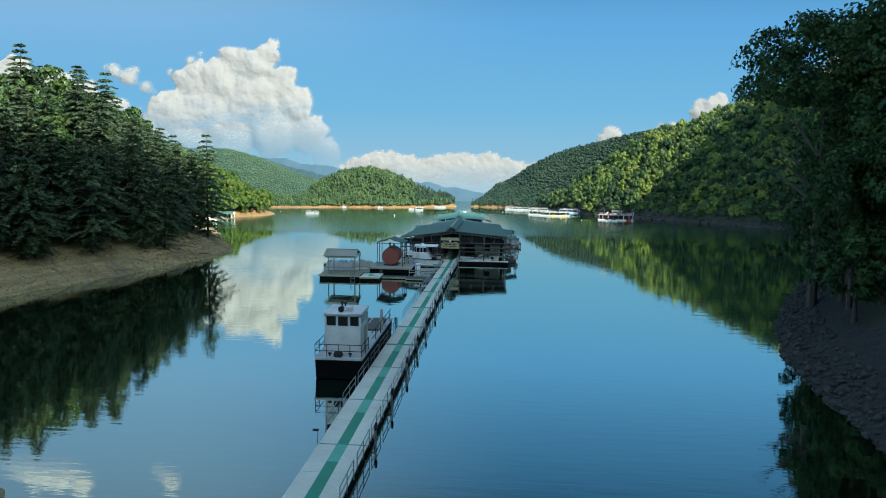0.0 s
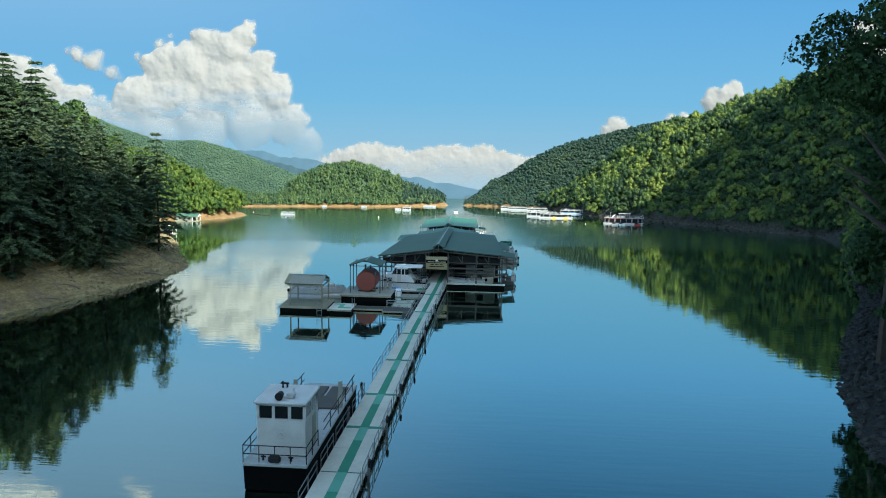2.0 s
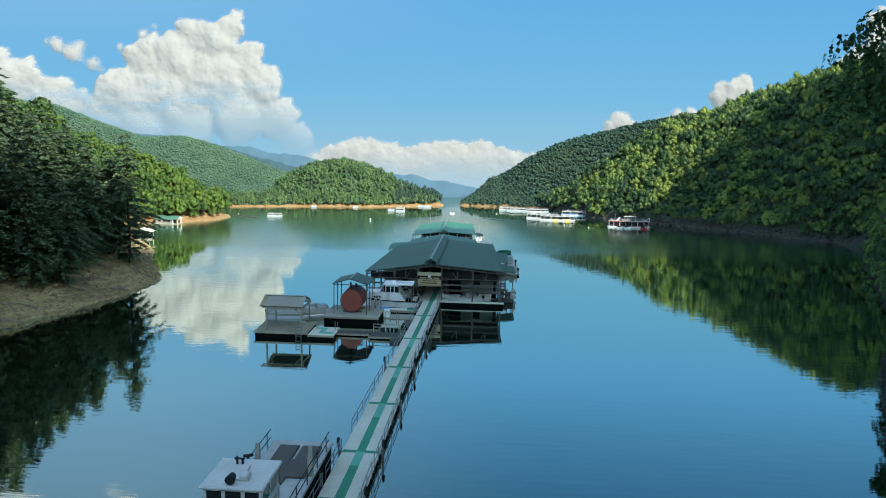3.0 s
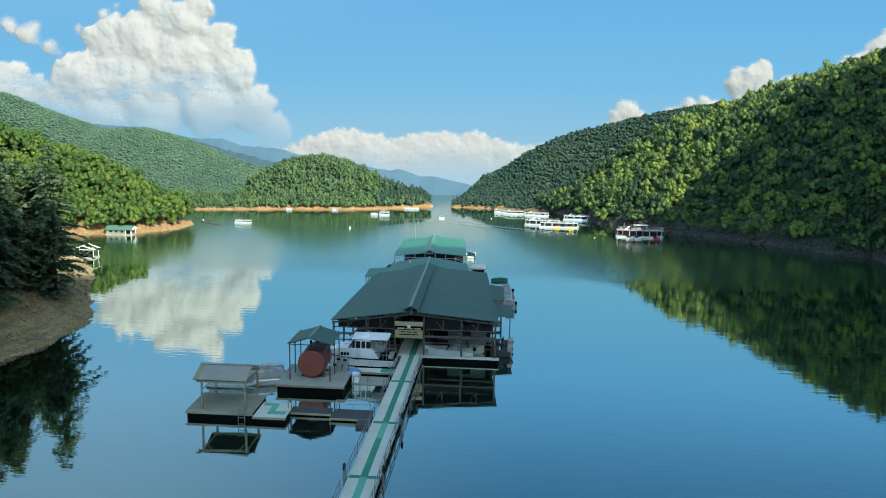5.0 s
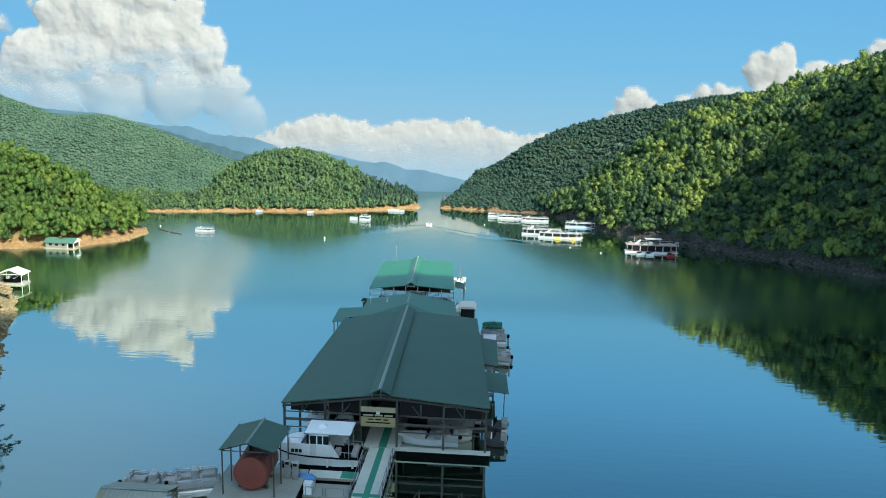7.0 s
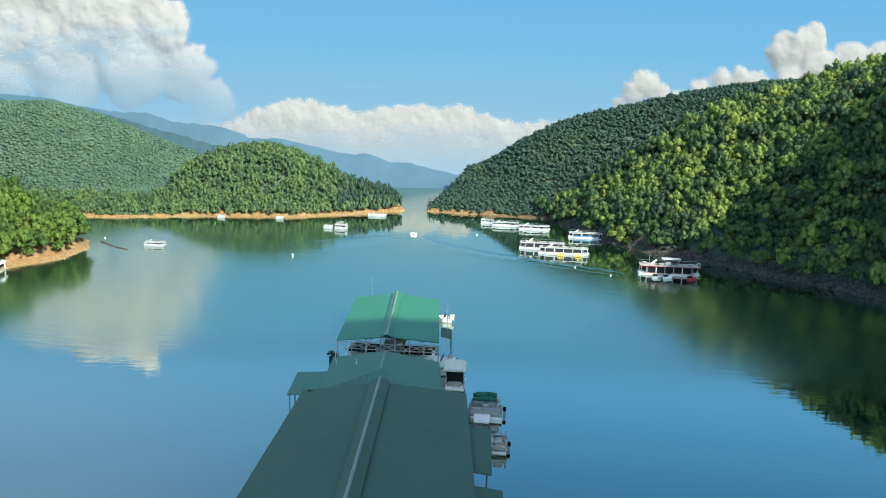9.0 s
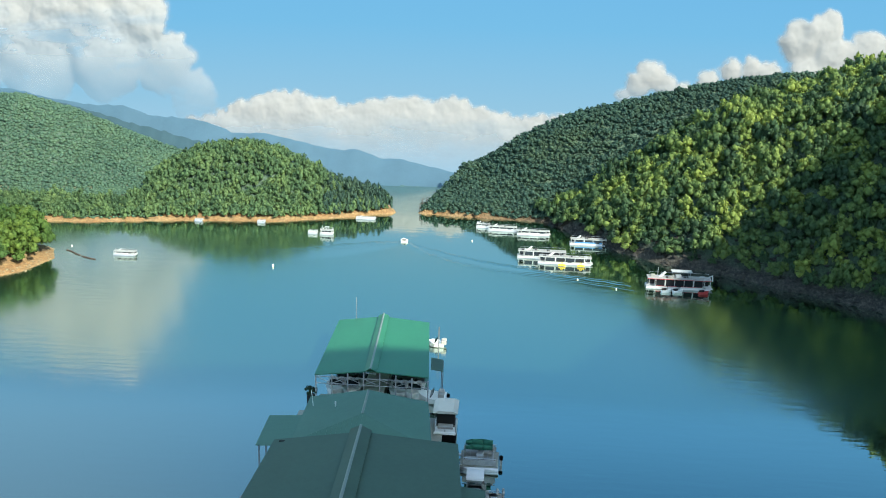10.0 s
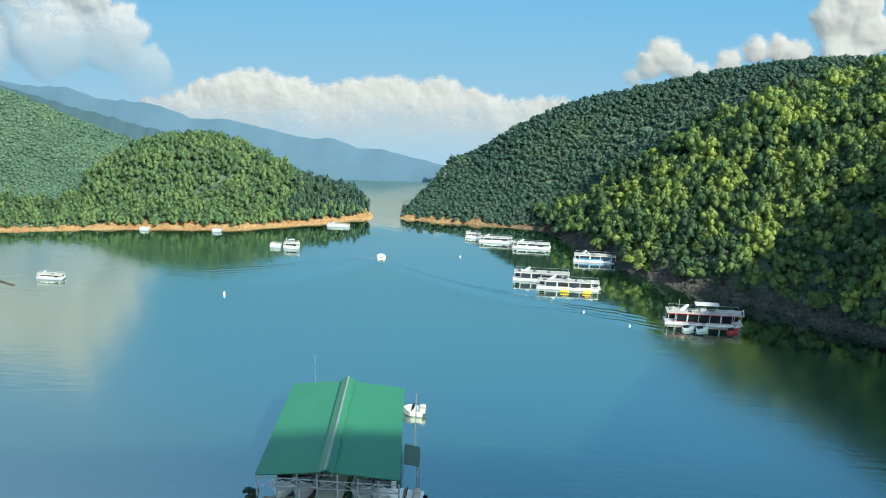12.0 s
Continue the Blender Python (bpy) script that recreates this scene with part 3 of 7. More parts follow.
def woods(name, spots, templates, mat, label, seed):
    """One mesh of many crowns. spots: x, y, z, radius, height factor, template number."""
    rg = np.random.RandomState(seed)
    vs, fs, tint, n = [], [], [], 0
    for x, y, z, r, hf, k in spots:
        tv, tf = templates[int(k) % len(templates)]
        a = rg.uniform(0, 6.28)
        ca, sa = math.cos(a), math.sin(a)
        v = np.stack([(tv[:, 0] * ca - tv[:, 1] * sa) * r + x, (tv[:, 0] * sa + tv[:, 1] * ca) * r + y, tv[:, 2] * r * hf + z], 1)
        vs.append(v)
        fs.append(tf + n)
        tint.append(np.full(len(v), rg.uniform(0.2, 0.8), np.float32))
        n += len(v)
    ob = mesh_object(name, np.concatenate(vs), np.concatenate(fs), mat, True)
    at = ob.data.attributes.new("tree", "FLOAT", "POINT")
    at.data.foreach_set("value", np.concatenate(tint))
    return tagged(ob, label, "woods", kind="stuff")


def scatter(seed, x0, x1, y0, y1, gap, poly, back, front=1.0):
    """Tree places about gap apart, more than front metres behind a shore and less than back."""
    rg = np.random.RandomState(seed)
    gx, gy = np.meshgrid(np.arange(x0, x1, gap), np.arange(y0, y1, gap))
    px = gx.ravel() + rg.uniform(-0.45, 0.45, gx.size) * gap
    py = gy.ravel() + rg.uniform(-0.45, 0.45, gx.size) * gap
    d = inland(px, py, poly)
    keep = (d > front) & (d < back)
    return px[keep], py[keep], rg


def grove(seed, n, x0, x1, y0, y1, poly, front, back, r0, r1, hf0, hf1, lift, skew=1.6, clear=0.40):
    """Crowns of mixed size at random, each keeping a part of its radius clear of bigger neighbours."""
    rg = np.random.RandomState(seed)
    px, py = rg.uniform(x0, x1, n), rg.uniform(y0, y1, n)
    d = inland(px, py, poly)
    ok = (d > front) & (d < back)
    px, py = px[ok], py[ok]
    r = np.sort(r0 + (r1 - r0) * rg.uniform(0, 1, len(px)) ** skew)[::-1]
    cells, keep = {}, []
    for i in range(len(px)):
        cx, cy = int(px[i] // 2), int(py[i] // 2)
        near = [j for a in (-1, 0, 1) for b in (-1, 0, 1) for j in cells.get((cx + a, cy + b), ())]
        if all((px[i] - px[j]) ** 2 + (py[i] - py[j]) ** 2 > (clear * (r[i] + r[j])) ** 2 for j in near):
            keep.append(i)
            cells.setdefault((cx, cy), []).append(i)
    px, py, r = px[keep], py[keep], r[keep]
    return np.stack([px, py, land_height(px, py) + lift * r, r, rg.uniform(hf0, hf1, len(px)), rg.randint(0, 99, len(px))], 1)


spots = grove(1, 26000, 2, 62, 140, 230, RIGHT, 0.35, 28, 0.6, 1.6, 0.9, 1.5, 0.05)
woods("hill_woods", spots[(spots[:, 0] > 6) | (spots[:, 1] > 226)], BROAD, LEAF_HILL, "dense sunlit broadleaf woods on the steep shore hill", 1)
spots = grove(2, 26000, -16, 58, 228, 244, RIGHT, 0.6, 60, 0.5, 1.0, 0.60, 0.95, -0.25, 1.5, 0.33)
woods("ridge_woods", spots, BROAD_SMALL, LEAF_RIDGE, "darker woods on the ridge behind the shore hill, blued for haze and shade", 2)
spots = grove(3, 9000, -92, -55, 188, 211, POINT, 1.0, 20, 0.8, 2.0, 0.95, 1.5, 0.45)
woods("point_woods", spots, BROAD_FINE, LEAF_POINT, "bright yellow-green woods on the clay point", 3)
spots = grove(4, 22000, -92, -18, 216, 237, ISLAND, 0.7, 60, 0.45, 0.95, 1.0, 1.6, 0.05)
spots = spots[(spots[:, 0] > -54) | (spots[:, 1] < 225)]
spots[:, 3] *= np.interp(spots[:, 0], [-56, -50], [0.8, 1.0])
woods("island_woods", spots, BROAD_MID, LEAF_ISLAND, "green woods on the low island hill", 4)
spots = grove(14, 2600, -28, -18, 222, 236, ISLAND, 0.5, 60, 0.45, 0.7, 1.9, 2.8, 0.0, 1.2, 0.45)
woods("island_pines", spots, BROAD_MID, LEAF_RIDGE, "dark narrow pines at the end of the island", 14)
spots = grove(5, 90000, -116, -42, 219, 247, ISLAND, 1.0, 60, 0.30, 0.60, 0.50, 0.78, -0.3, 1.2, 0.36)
woods("mountain_woods", spots[(spots[:, 0] < -50) | (spots[:, 1] > 234)], BROAD_TINY, LEAF_MOUNTAIN, "green forest on the mountain behind the island, haze painted into its leaves", 5)


# ---------------------------------------------------------------- near trees
def pine_template(seed, height, spread):
    """A tall pine or spruce: whorls of drooping branches made of many small sprays."""
    rg = np.random.RandomState(seed)
    v_all, n = [], 0
    z = 0.07 * height
    while z < 0.985 * height:
        t = (z / height - 0.12) / 0.88
        length = 1.85 * spread * (1 - t) ** 0.78 * (0.55 + 0.45 * min(1, t * 5)) * rg.uniform(0.8, 1.15)
        for b in range(rg.randint(7, 11)):
            a = rg.uniform(0, 6.28)
            ln = length * rg.uniform(0.55, 1.15)
            k = max(4, int(ln / 0.22))
            q = np.linspace(0.12, 1.0, k)
            d = np.array((math.cos(a), math.sin(a), 0))
            side = np.array((-math.sin(a), math.cos(a), 0))
            p = d * (q * ln)[:, None] + np.array((0, 0, 1)) * (z + 0.10 * ln * q - 0.32 * ln * q ** 2)[:, None]
            for rep in (-1, 1):
                m = len(q)
                size = (0.50 * (1.1 - 0.5 * q) * rg.uniform(0.6, 1.3, m))[:, None]
                out = d * 0.75 + side * rep * rg.uniform(0.5, 1.0, (m, 1)) + np.array((0, 0, 1)) * rg.uniform(-0.45, 0.15, (m, 1))
                out /= np.linalg.norm(out, axis=1)[:, None]
                w = np.cross(out, np.array((0, 0, 1)) + rg.normal(size=(m, 3)) * 0.8)
                w /= np.linalg.norm(w, axis=1)[:, None]
                v_all.append(np.stack([p - out * size * 0.2, p + out * size * 0.5 - w * size * 0.42, p + out * size * 1.35, p + out * size * 0.5 + w * size * 0.42], 1).reshape(-1, 3))
        z += height * rg.uniform(0.036, 0.054)
    v = np.concatenate(v_all)
    return v, np.arange(len(v)).reshape(-1, 4)


def trunk_mesh(height, r, seed, bare):
    rg = random.Random(seed)
    bm = bmesh.new()
    n = 6
    pts = [Vector((rg.uniform(-0.1, 0.1) * k / n, rg.uniform(-0.1, 0.1) * k / n, height * k / n - (0.5 if k == 0 else 0))) for k in range(n + 1)]
    for k in range(n):
        rod(bm, pts[k], pts[k + 1], r * (1 - 0.15 * k), 7, r * (1 - 0.15 * (k + 1)) if k < n - 1 else r * 0.1)
    for k in range(bare):
        z = height * rg.uniform(0.08, 0.45)
        a = rg.uniform(0, 6.28)
        ln = rg.uniform(0.7, 1.8)
        rod(bm, (0, 0, z), (math.cos(a) * ln, math.sin(a) * ln, z + rg.uniform(-0.3, 0.3)), 0.035, 4, 0.012)
    return bm


def make_pine(seed, height, spread, x, y, z):
    tree = thing("pine_tree", pose(x, y, z, 0, 0, seed * 40), "tall dark green pine with drooping layered branches on the shaded bank", "tree", "pines on the bank")
    part("trunk", trunk_mesh(height * 0.97, 0.2, seed, 10), BARK, tree)
    v, f = pine_template(seed, height, spread)
    crown = mesh_object("crown", v, f, NEEDLE)
    crown.parent = tree
    return tree


def make_broadleaf(seed, height, radius, x, y, z, mat, label, lobes=26, cards=1800, group="", leaf=0.30, low=0.30):
    tree = thing("broadleaf_tree", pose(x, y, z, 0, 0, seed * 31), label, "tree", group)
    bm = trunk_mesh(height * 0.7, radius * 0.06 + 0.06, seed, 0)
    rg = random.Random(seed)
    for k in range(7):
        a, z0 = rg.uniform(0, 6.28), height * rg.uniform(0.3, 0.6)
        rod(bm, (0, 0, z0), (math.cos(a) * radius * 0.6, math.sin(a) * radius * 0.6, z0 + height * rg.uniform(0.08, 0.22)), radius * 0.03 + 0.02, 5, 0.02)
    part("trunk", bm, BARK, tree)
    g = np.random.RandomState(seed)
    a, q = g.uniform(0, 6.28, lobes), np.sqrt(g.uniform(0, 1, lobes))
    up = g.uniform(0, 1, lobes)
    wide = radius * (0.35 + 0.65 * np.sin(np.clip(up * 0.85 + 0.12, 0, 1) * math.pi))
    c = np.stack([np.cos(a) * q * wide, np.sin(a) * q * wide, height * (low + (0.94 - low) * up)], 1)
    r = radius * g.uniform(0.14, 0.27, lobes)
    v, f = leaf_cards(g, cards, c, r, leaf)
    tri = np.concatenate([f[:, [0, 1, 2]], f[:, [0, 2, 3]]])
    crown = mesh_object("crown", v, tri, mat)
    crown.parent = tree
    return tree


PINES = [make_pine(k + 1, h, w, x, y, float(land_height(np.array([x]), np.array([y]))[0])) for k, (h, w, x, y) in enumerate((
    (16.7, 3.1, -50.9, 145.0), (13.0, 2.9, -56.5, 136.0), (15.5, 3.0, -60.5, 129.5), (13.5, 2.6, -54.8, 149.0), (16.5, 3.2, -66.0, 125.0)))]
BANK_BROAD = [make_broadleaf(60 + k, h, r, x, y, float(land_height(np.array([x]), np.array([y]))[0]), LEAF_BANK, "green broadleaf tree among the pines on the bank", 30, 2600, "broadleaf trees on the bank") for k, (h, r, x, y) in enumerate(((14, 4.2, -72, 128), (12.5, 3.8, -68, 140), (15, 4.5, -80, 122)))]
px, py, rg = scatter(7, -92, -47, 100, 172, 3.9, LEFT_BANK, 26, 4.0)
pz = land_height(px, py)
for x, y, z, k in zip(px, py, pz, range(len(px))):
    if y > 157:
        continue
    src = PINES[k % 5]
    mixed = x < -64 and rg.rand() < 0.3 or y > 150 and rg.rand() < 0.6
    if mixed:
        src = BANK_BROAD[k % 3]
    if rg.rand() < 0.92:
        sc = rg.uniform(0.78, 1.08) * float(np.interp(x, [-78, -62, -50], [1.08, 1.0, 0.85] if mixed else [1.18, 1.05, 0.85]))
        copy_thing(src, pose(x, y, z - 0.2, rg.uniform(-3, 3), rg.uniform(-3, 3), rg.uniform(0, 360)) @ Matrix.Diagonal((sc, sc, sc, 1)))

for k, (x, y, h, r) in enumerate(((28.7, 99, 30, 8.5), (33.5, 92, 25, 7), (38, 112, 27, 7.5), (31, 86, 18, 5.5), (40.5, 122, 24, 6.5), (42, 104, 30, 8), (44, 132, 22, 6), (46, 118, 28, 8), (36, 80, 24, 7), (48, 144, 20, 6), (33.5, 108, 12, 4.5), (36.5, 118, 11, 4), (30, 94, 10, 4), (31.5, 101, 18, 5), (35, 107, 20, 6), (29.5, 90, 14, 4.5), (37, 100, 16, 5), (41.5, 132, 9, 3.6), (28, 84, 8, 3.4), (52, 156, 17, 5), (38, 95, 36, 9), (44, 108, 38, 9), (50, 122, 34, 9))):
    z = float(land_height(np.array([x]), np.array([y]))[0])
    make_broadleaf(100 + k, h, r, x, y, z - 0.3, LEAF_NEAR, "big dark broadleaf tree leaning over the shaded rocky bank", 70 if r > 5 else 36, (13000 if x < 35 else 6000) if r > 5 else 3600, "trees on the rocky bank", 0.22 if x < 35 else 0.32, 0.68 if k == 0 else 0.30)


# ---------------------------------------------------------------- clouds
def lattice_noise(x, y, seed):
    """Smooth value noise from -1 to 1 for arrays."""
    tab = np.random.RandomState(seed).uniform(-1, 1, (128, 128))
    xi, yi = np.floor(x).astype(int), np.floor(y).astype(int)
    fx, fy = x - xi, y - yi
    fx, fy = fx * fx * (3 - 2 * fx), fy * fy * (3 - 2 * fy)
    a, b = tab[xi % 128, yi % 128], tab[(xi + 1) % 128, yi % 128]
    c, d = tab[xi % 128, (yi + 1) % 128], tab[(xi + 1) % 128, (yi + 1) % 128]
    return (a * (1 - fx) + b * fx) * (1 - fy) + (c * (1 - fx) + d * fx) * fy


def fractal(x, y, seed, size, octaves, billow=False):
    out, w, tot = 0, 1.0, 0.0
    for k in range(octaves):
        n = lattice_noise(x / size, y / size, seed + k)
        out = out + w * ((1 - 2 * np.abs(n)) if billow else n)
        tot += w
        w, size = w * 0.55, size * 0.47
    return out / tot


def blur(a, n):
    for k in range(n):
        a = np.pad(a, 1, mode="edge")
        a = (a[1:-1, :-2] + 2 * a[1:-1, 1:-1] + a[1:-1, 2:]) / 4
        a = np.pad(a, 1, mode="edge")
        a = (a[:-2, 1:-1] + 2 * a[1:-1, 1:-1] + a[2:, 1:-1]) / 4
    return a


def cloud(spine, y, label, seed, base, fade, step=0.2, thin=0.5, soft=0.85, relief=1.0, grain=0.22):
    """A cumulus heap: balls (x, z, radius) that carry smaller and smaller balls, softened, fading out towards its base."""
    rg = np.random.RandomState(seed)
    balls = [(x, -0.25 * r, z, r) for x, z, r in spine]
    level = list(balls)
    for n, lo, hi in ((9, 0.30, 0.52), (7, 0.28, 0.5)):
        nxt = []
        for x, d, z, r in level:
            for k in range(n):
                v = rg.normal(size=3)
                v[1] = -abs(v[1]) * 0.8
                v[2] += 0.25
                v = v / np.linalg.norm(v) * r * 0.80
                nxt.append((x + v[0], d + v[1], z + v[2], r * rg.uniform(lo, hi)))
        balls += nxt
        level = nxt
    sp = np.array(balls)
    x0, x1 = (sp[:, 0] - sp[:, 3]).min() - 1, (sp[:, 0] + sp[:, 3]).max() + 1
    z0, z1 = base, (sp[:, 2] + sp[:, 3]).max() + 1
    gx, gz = np.meshgrid(np.arange(x0, x1, step), np.arange(z0, z1, step))
    wx = gx + 0.6 * soft * fractal(gx, gz, seed, 2.2 * soft + 0.3, 4)
    wz = gz + 0.6 * soft * fractal(gx, gz, seed + 9, 2.2 * soft + 0.3, 4)
    inside = np.full(gx.shape, -9.0)
    h = np.full(gx.shape, -0.5)
    for x, d, z, r in balls:
        i0, i1 = max(0, int((z - r - 1 - z0) / step)), int((z + r + 1 - z0) / step) + 1
        j0, j1 = max(0, int((x - r - 1 - x0) / step)), int((x + r + 1 - x0) / step) + 1
        if i1 <= 0 or j1 <= 0:
            continue
        w = (slice(i0, i1), slice(j0, j1))
        q = np.sqrt((wx[w] - x) ** 2 + (wz[w] - z) ** 2)
        inside[w] = np.maximum(inside[w], r - q)
        h[w] = np.maximum(h[w], np.where(q < r, -d + np.sqrt(np.maximum(r * r - q * q, 0)), -0.5))
    h = 0.22 * blur(h, 3) + 0.26 * blur(h, 16) + grain * fractal(wx, wz, seed + 20, 1.7, 5)
    low = np.clip((gz - base) / fade, 0, 1)
    h = h * low + blur(h, 50) * (1 - low)
    h = relief * np.minimum(h, 4.5 + 0.3 * (h - 4.5))
    dens = np.clip((blur(inside, 2) + 0.32 * fractal(gx, gz, seed + 40, 0.9, 4) + 0.06) / soft, 0, 1)
    dens = dens * np.clip(blur(dens, 24) * 6 - 0.9, 0, 1)
    cover = np.clip(0.90 + thin * fractal(gx, gz * 2.6, seed + 60, 7.0, 5), 0.3, 1)
    dens = dens * dens * (3 - 2 * dens) * low * low * (3 - 2 * low) * (cover + (1 - cover) * low ** 3)
    v = np.stack([gx.ravel(), (y - h).ravel(), gz.ravel()], 1)
    ny, nx = gx.shape
    i = np.arange(nx * ny).reshape(ny, nx)
    quads = np.stack([i[:-1, :-1].ravel(), i[:-1, 1:].ravel(), i[1:, 1:].ravel(), i[1:, :-1].ravel()], 1)
    dv = dens.ravel()
    quads = quads[dv[quads].max(1) > 0.01]
    used = np.unique(quads)
    back = np.zeros(len(v), int)
    back[used] = np.arange(len(used))
    ob = mesh_object("backdrop", v[used], back[quads], CLOUD, True)
    at = ob.data.attributes.new("cover", "FLOAT", "POINT")
    at.data.foreach_set("value", dv[used].astype(np.float32))
    return tagged(ob, label, "cloud", kind="structure")


TOWER = [(-73.5, 38, 4.0), (-77, 34, 5), (-70, 30, 5), (-82.5, 36.5, 4.6), (-87, 30, 6), (-78, 25, 7), (-66, 24, 5.5), (-94, 31, 5.5), (-90, 22, 7), (-100, 22, 7), (-72, 17, 7), (-62, 17, 5.5), (-84, 15, 7), (-57, 11, 4.5), (-109, 16.5, 6), (-98, 13, 7), (-118, 20, 6.5), (-127, 24.5, 6.5), (-135, 27.5, 6.5), (-146, 30, 7), (-156, 34, 7), (-130, 15, 8), (-71.8, 41, 2.3), (-57.5, 26.5, 1.0)]
cloud([(x, z, r * 1.04 - 0.4) for x, z, r in TOWER], 260.5, "towering white cumulus cloud", 1, 3.0, 24, 0.24, 1.3, relief=0.95, grain=0.36)
cloud([(-120, 34.4, 1.5), (-117.0, 33.8, 2.6), (-113.6, 32.0, 2.9), (-111.5, 33.2, 1.8), (-108.6, 29.6, 2.3), (-106, 28.2, 1.4), (-101.5, 33.8, 1.8), (-98.5, 33.2, 1.3), (-95.5, 36.6, 2.0), (-92.0, 38.6, 1.5)], 261, "thin ragged scraps of white cloud", 5, 22, 8, 0.25, 1.5, 1.8)
cloud([(-104, 85, 3.4), (-108, 82, 3.0), (-131, 87, 4.0), (-138, 84, 5.5), (-146, 82, 6.5), (-154, 80, 7)], 261, "high white cloud above the tower of cumulus", 8, 77, 12, 0.5, 1.0, 2.0)
BANK_TOPS = [(-60, 8.0), (-54, 9.0), (-49, 11.6), (-44.5, 12.6), (-40, 12.7), (-36, 12.2), (-34.2, 11.2), (-33, 8.6), (-31, 10.2), (-28, 11.8), (-24, 12.2), (-20, 12.5), (-16, 12.6), (-12, 12.4), (-8, 10.9), (-4, 10.3), (0, 9.8), (4, 10.2), (8, 10.4), (12, 10.0)]
puff = random.Random(4)
heap = []
for (xa, ta), (xb, tb) in zip(BANK_TOPS, BANK_TOPS[1:]):
    for k in range(4):
        q, r_ = puff.random(), puff.uniform(1.2, 3.0)
        heap.append((xa + (xb - xa) * q, ta + (tb - ta) * q - r_ - puff.uniform(0, 1.2), r_))
    heap += [((xa + xb) / 2, min(ta, tb) - 5.5, 4.2), ((xa + xb) / 2, 1.5, 4.0)]
cloud(heap, 263, "low bank of cream-white cumulus over the far mountains", 2, -1.5, 11.0, 0.2, 0.6, relief=0.5, grain=0.4)
cloud([(16.8, 13.6, 1.7), (19.0, 15.6, 2.4), (21.2, 17.2, 2.6), (23.6, 15.8, 2.2), (26.5, 14.8, 2.0), (30.5, 16.3, 2.2), (34, 18.6, 2.2), (37.5, 19.0, 2.2), (40.5, 18.6, 2.0), (44.5, 23.6, 3.4), (48.3, 25.2, 3.6), (50.5, 21.8, 3.5), (56, 23.2, 3.2), (61, 23.6, 3.2), (47, 18, 4), (68, 27, 4), (74, 31, 4.2), (80, 35, 4.6), (79, 41, 3.4), (87, 37, 5)], 262.5, "white cumulus clouds rising behind the wooded ridge", 3, 8, 9, 0.22, 0.4)


# ---------------------------------------------------------------- marina: floating walkway
WALK_Y = [36.0, 44.6, 53.8, 63.2, 72.2, 80.1, 87.5, 97.2, 106.8, 116.4, 125.9, 133.3]


def walk_edges(y):
    left = float(np.interp(y, [36, 54, 80, 107, 133], [-12.35, -12.38, -12.42, -12.28, -12.12]))
    right = float(np.interp(y, [36, 54, 80, 107, 133], [-9.2, -9.42, -9.85, -10.22, -10.22]))
    return left, right


def quad_slab(x00, x01, y0, x10, x11, y1, z0, z1):
    """A slab whose near edge runs x00..x01 at y0 and far edge x10..x11 at y1."""
    return prism([[(x00, y0, z0), (x01, y0, z0), (x01, y0, z1), (x00, y0, z1)], [(x10, y1, z0), (x11, y1, z0), (x11, y1, z1), (x10, y1, z1)]])


STRIPE_NEW = plain("green_carpet_fresh", (0.04, 0.25, 0.155), 0.95, vary=0.25, stain=0.3, grain=12)
STRIPE_OLD = plain("green_carpet_faded", (0.12, 0.40, 0.29), 0.95, vary=0.25, stain=0.3, grain=12)
GALV = plain("galvanised_pipe", (0.26, 0.27, 0.27), 0.45, 0.6, vary=0.3, grain=20)

walkway = thing("walkway", pose(0, 0, 0), "long pale floating walkway with a green carpet stripe and pipe rails", "walkway")
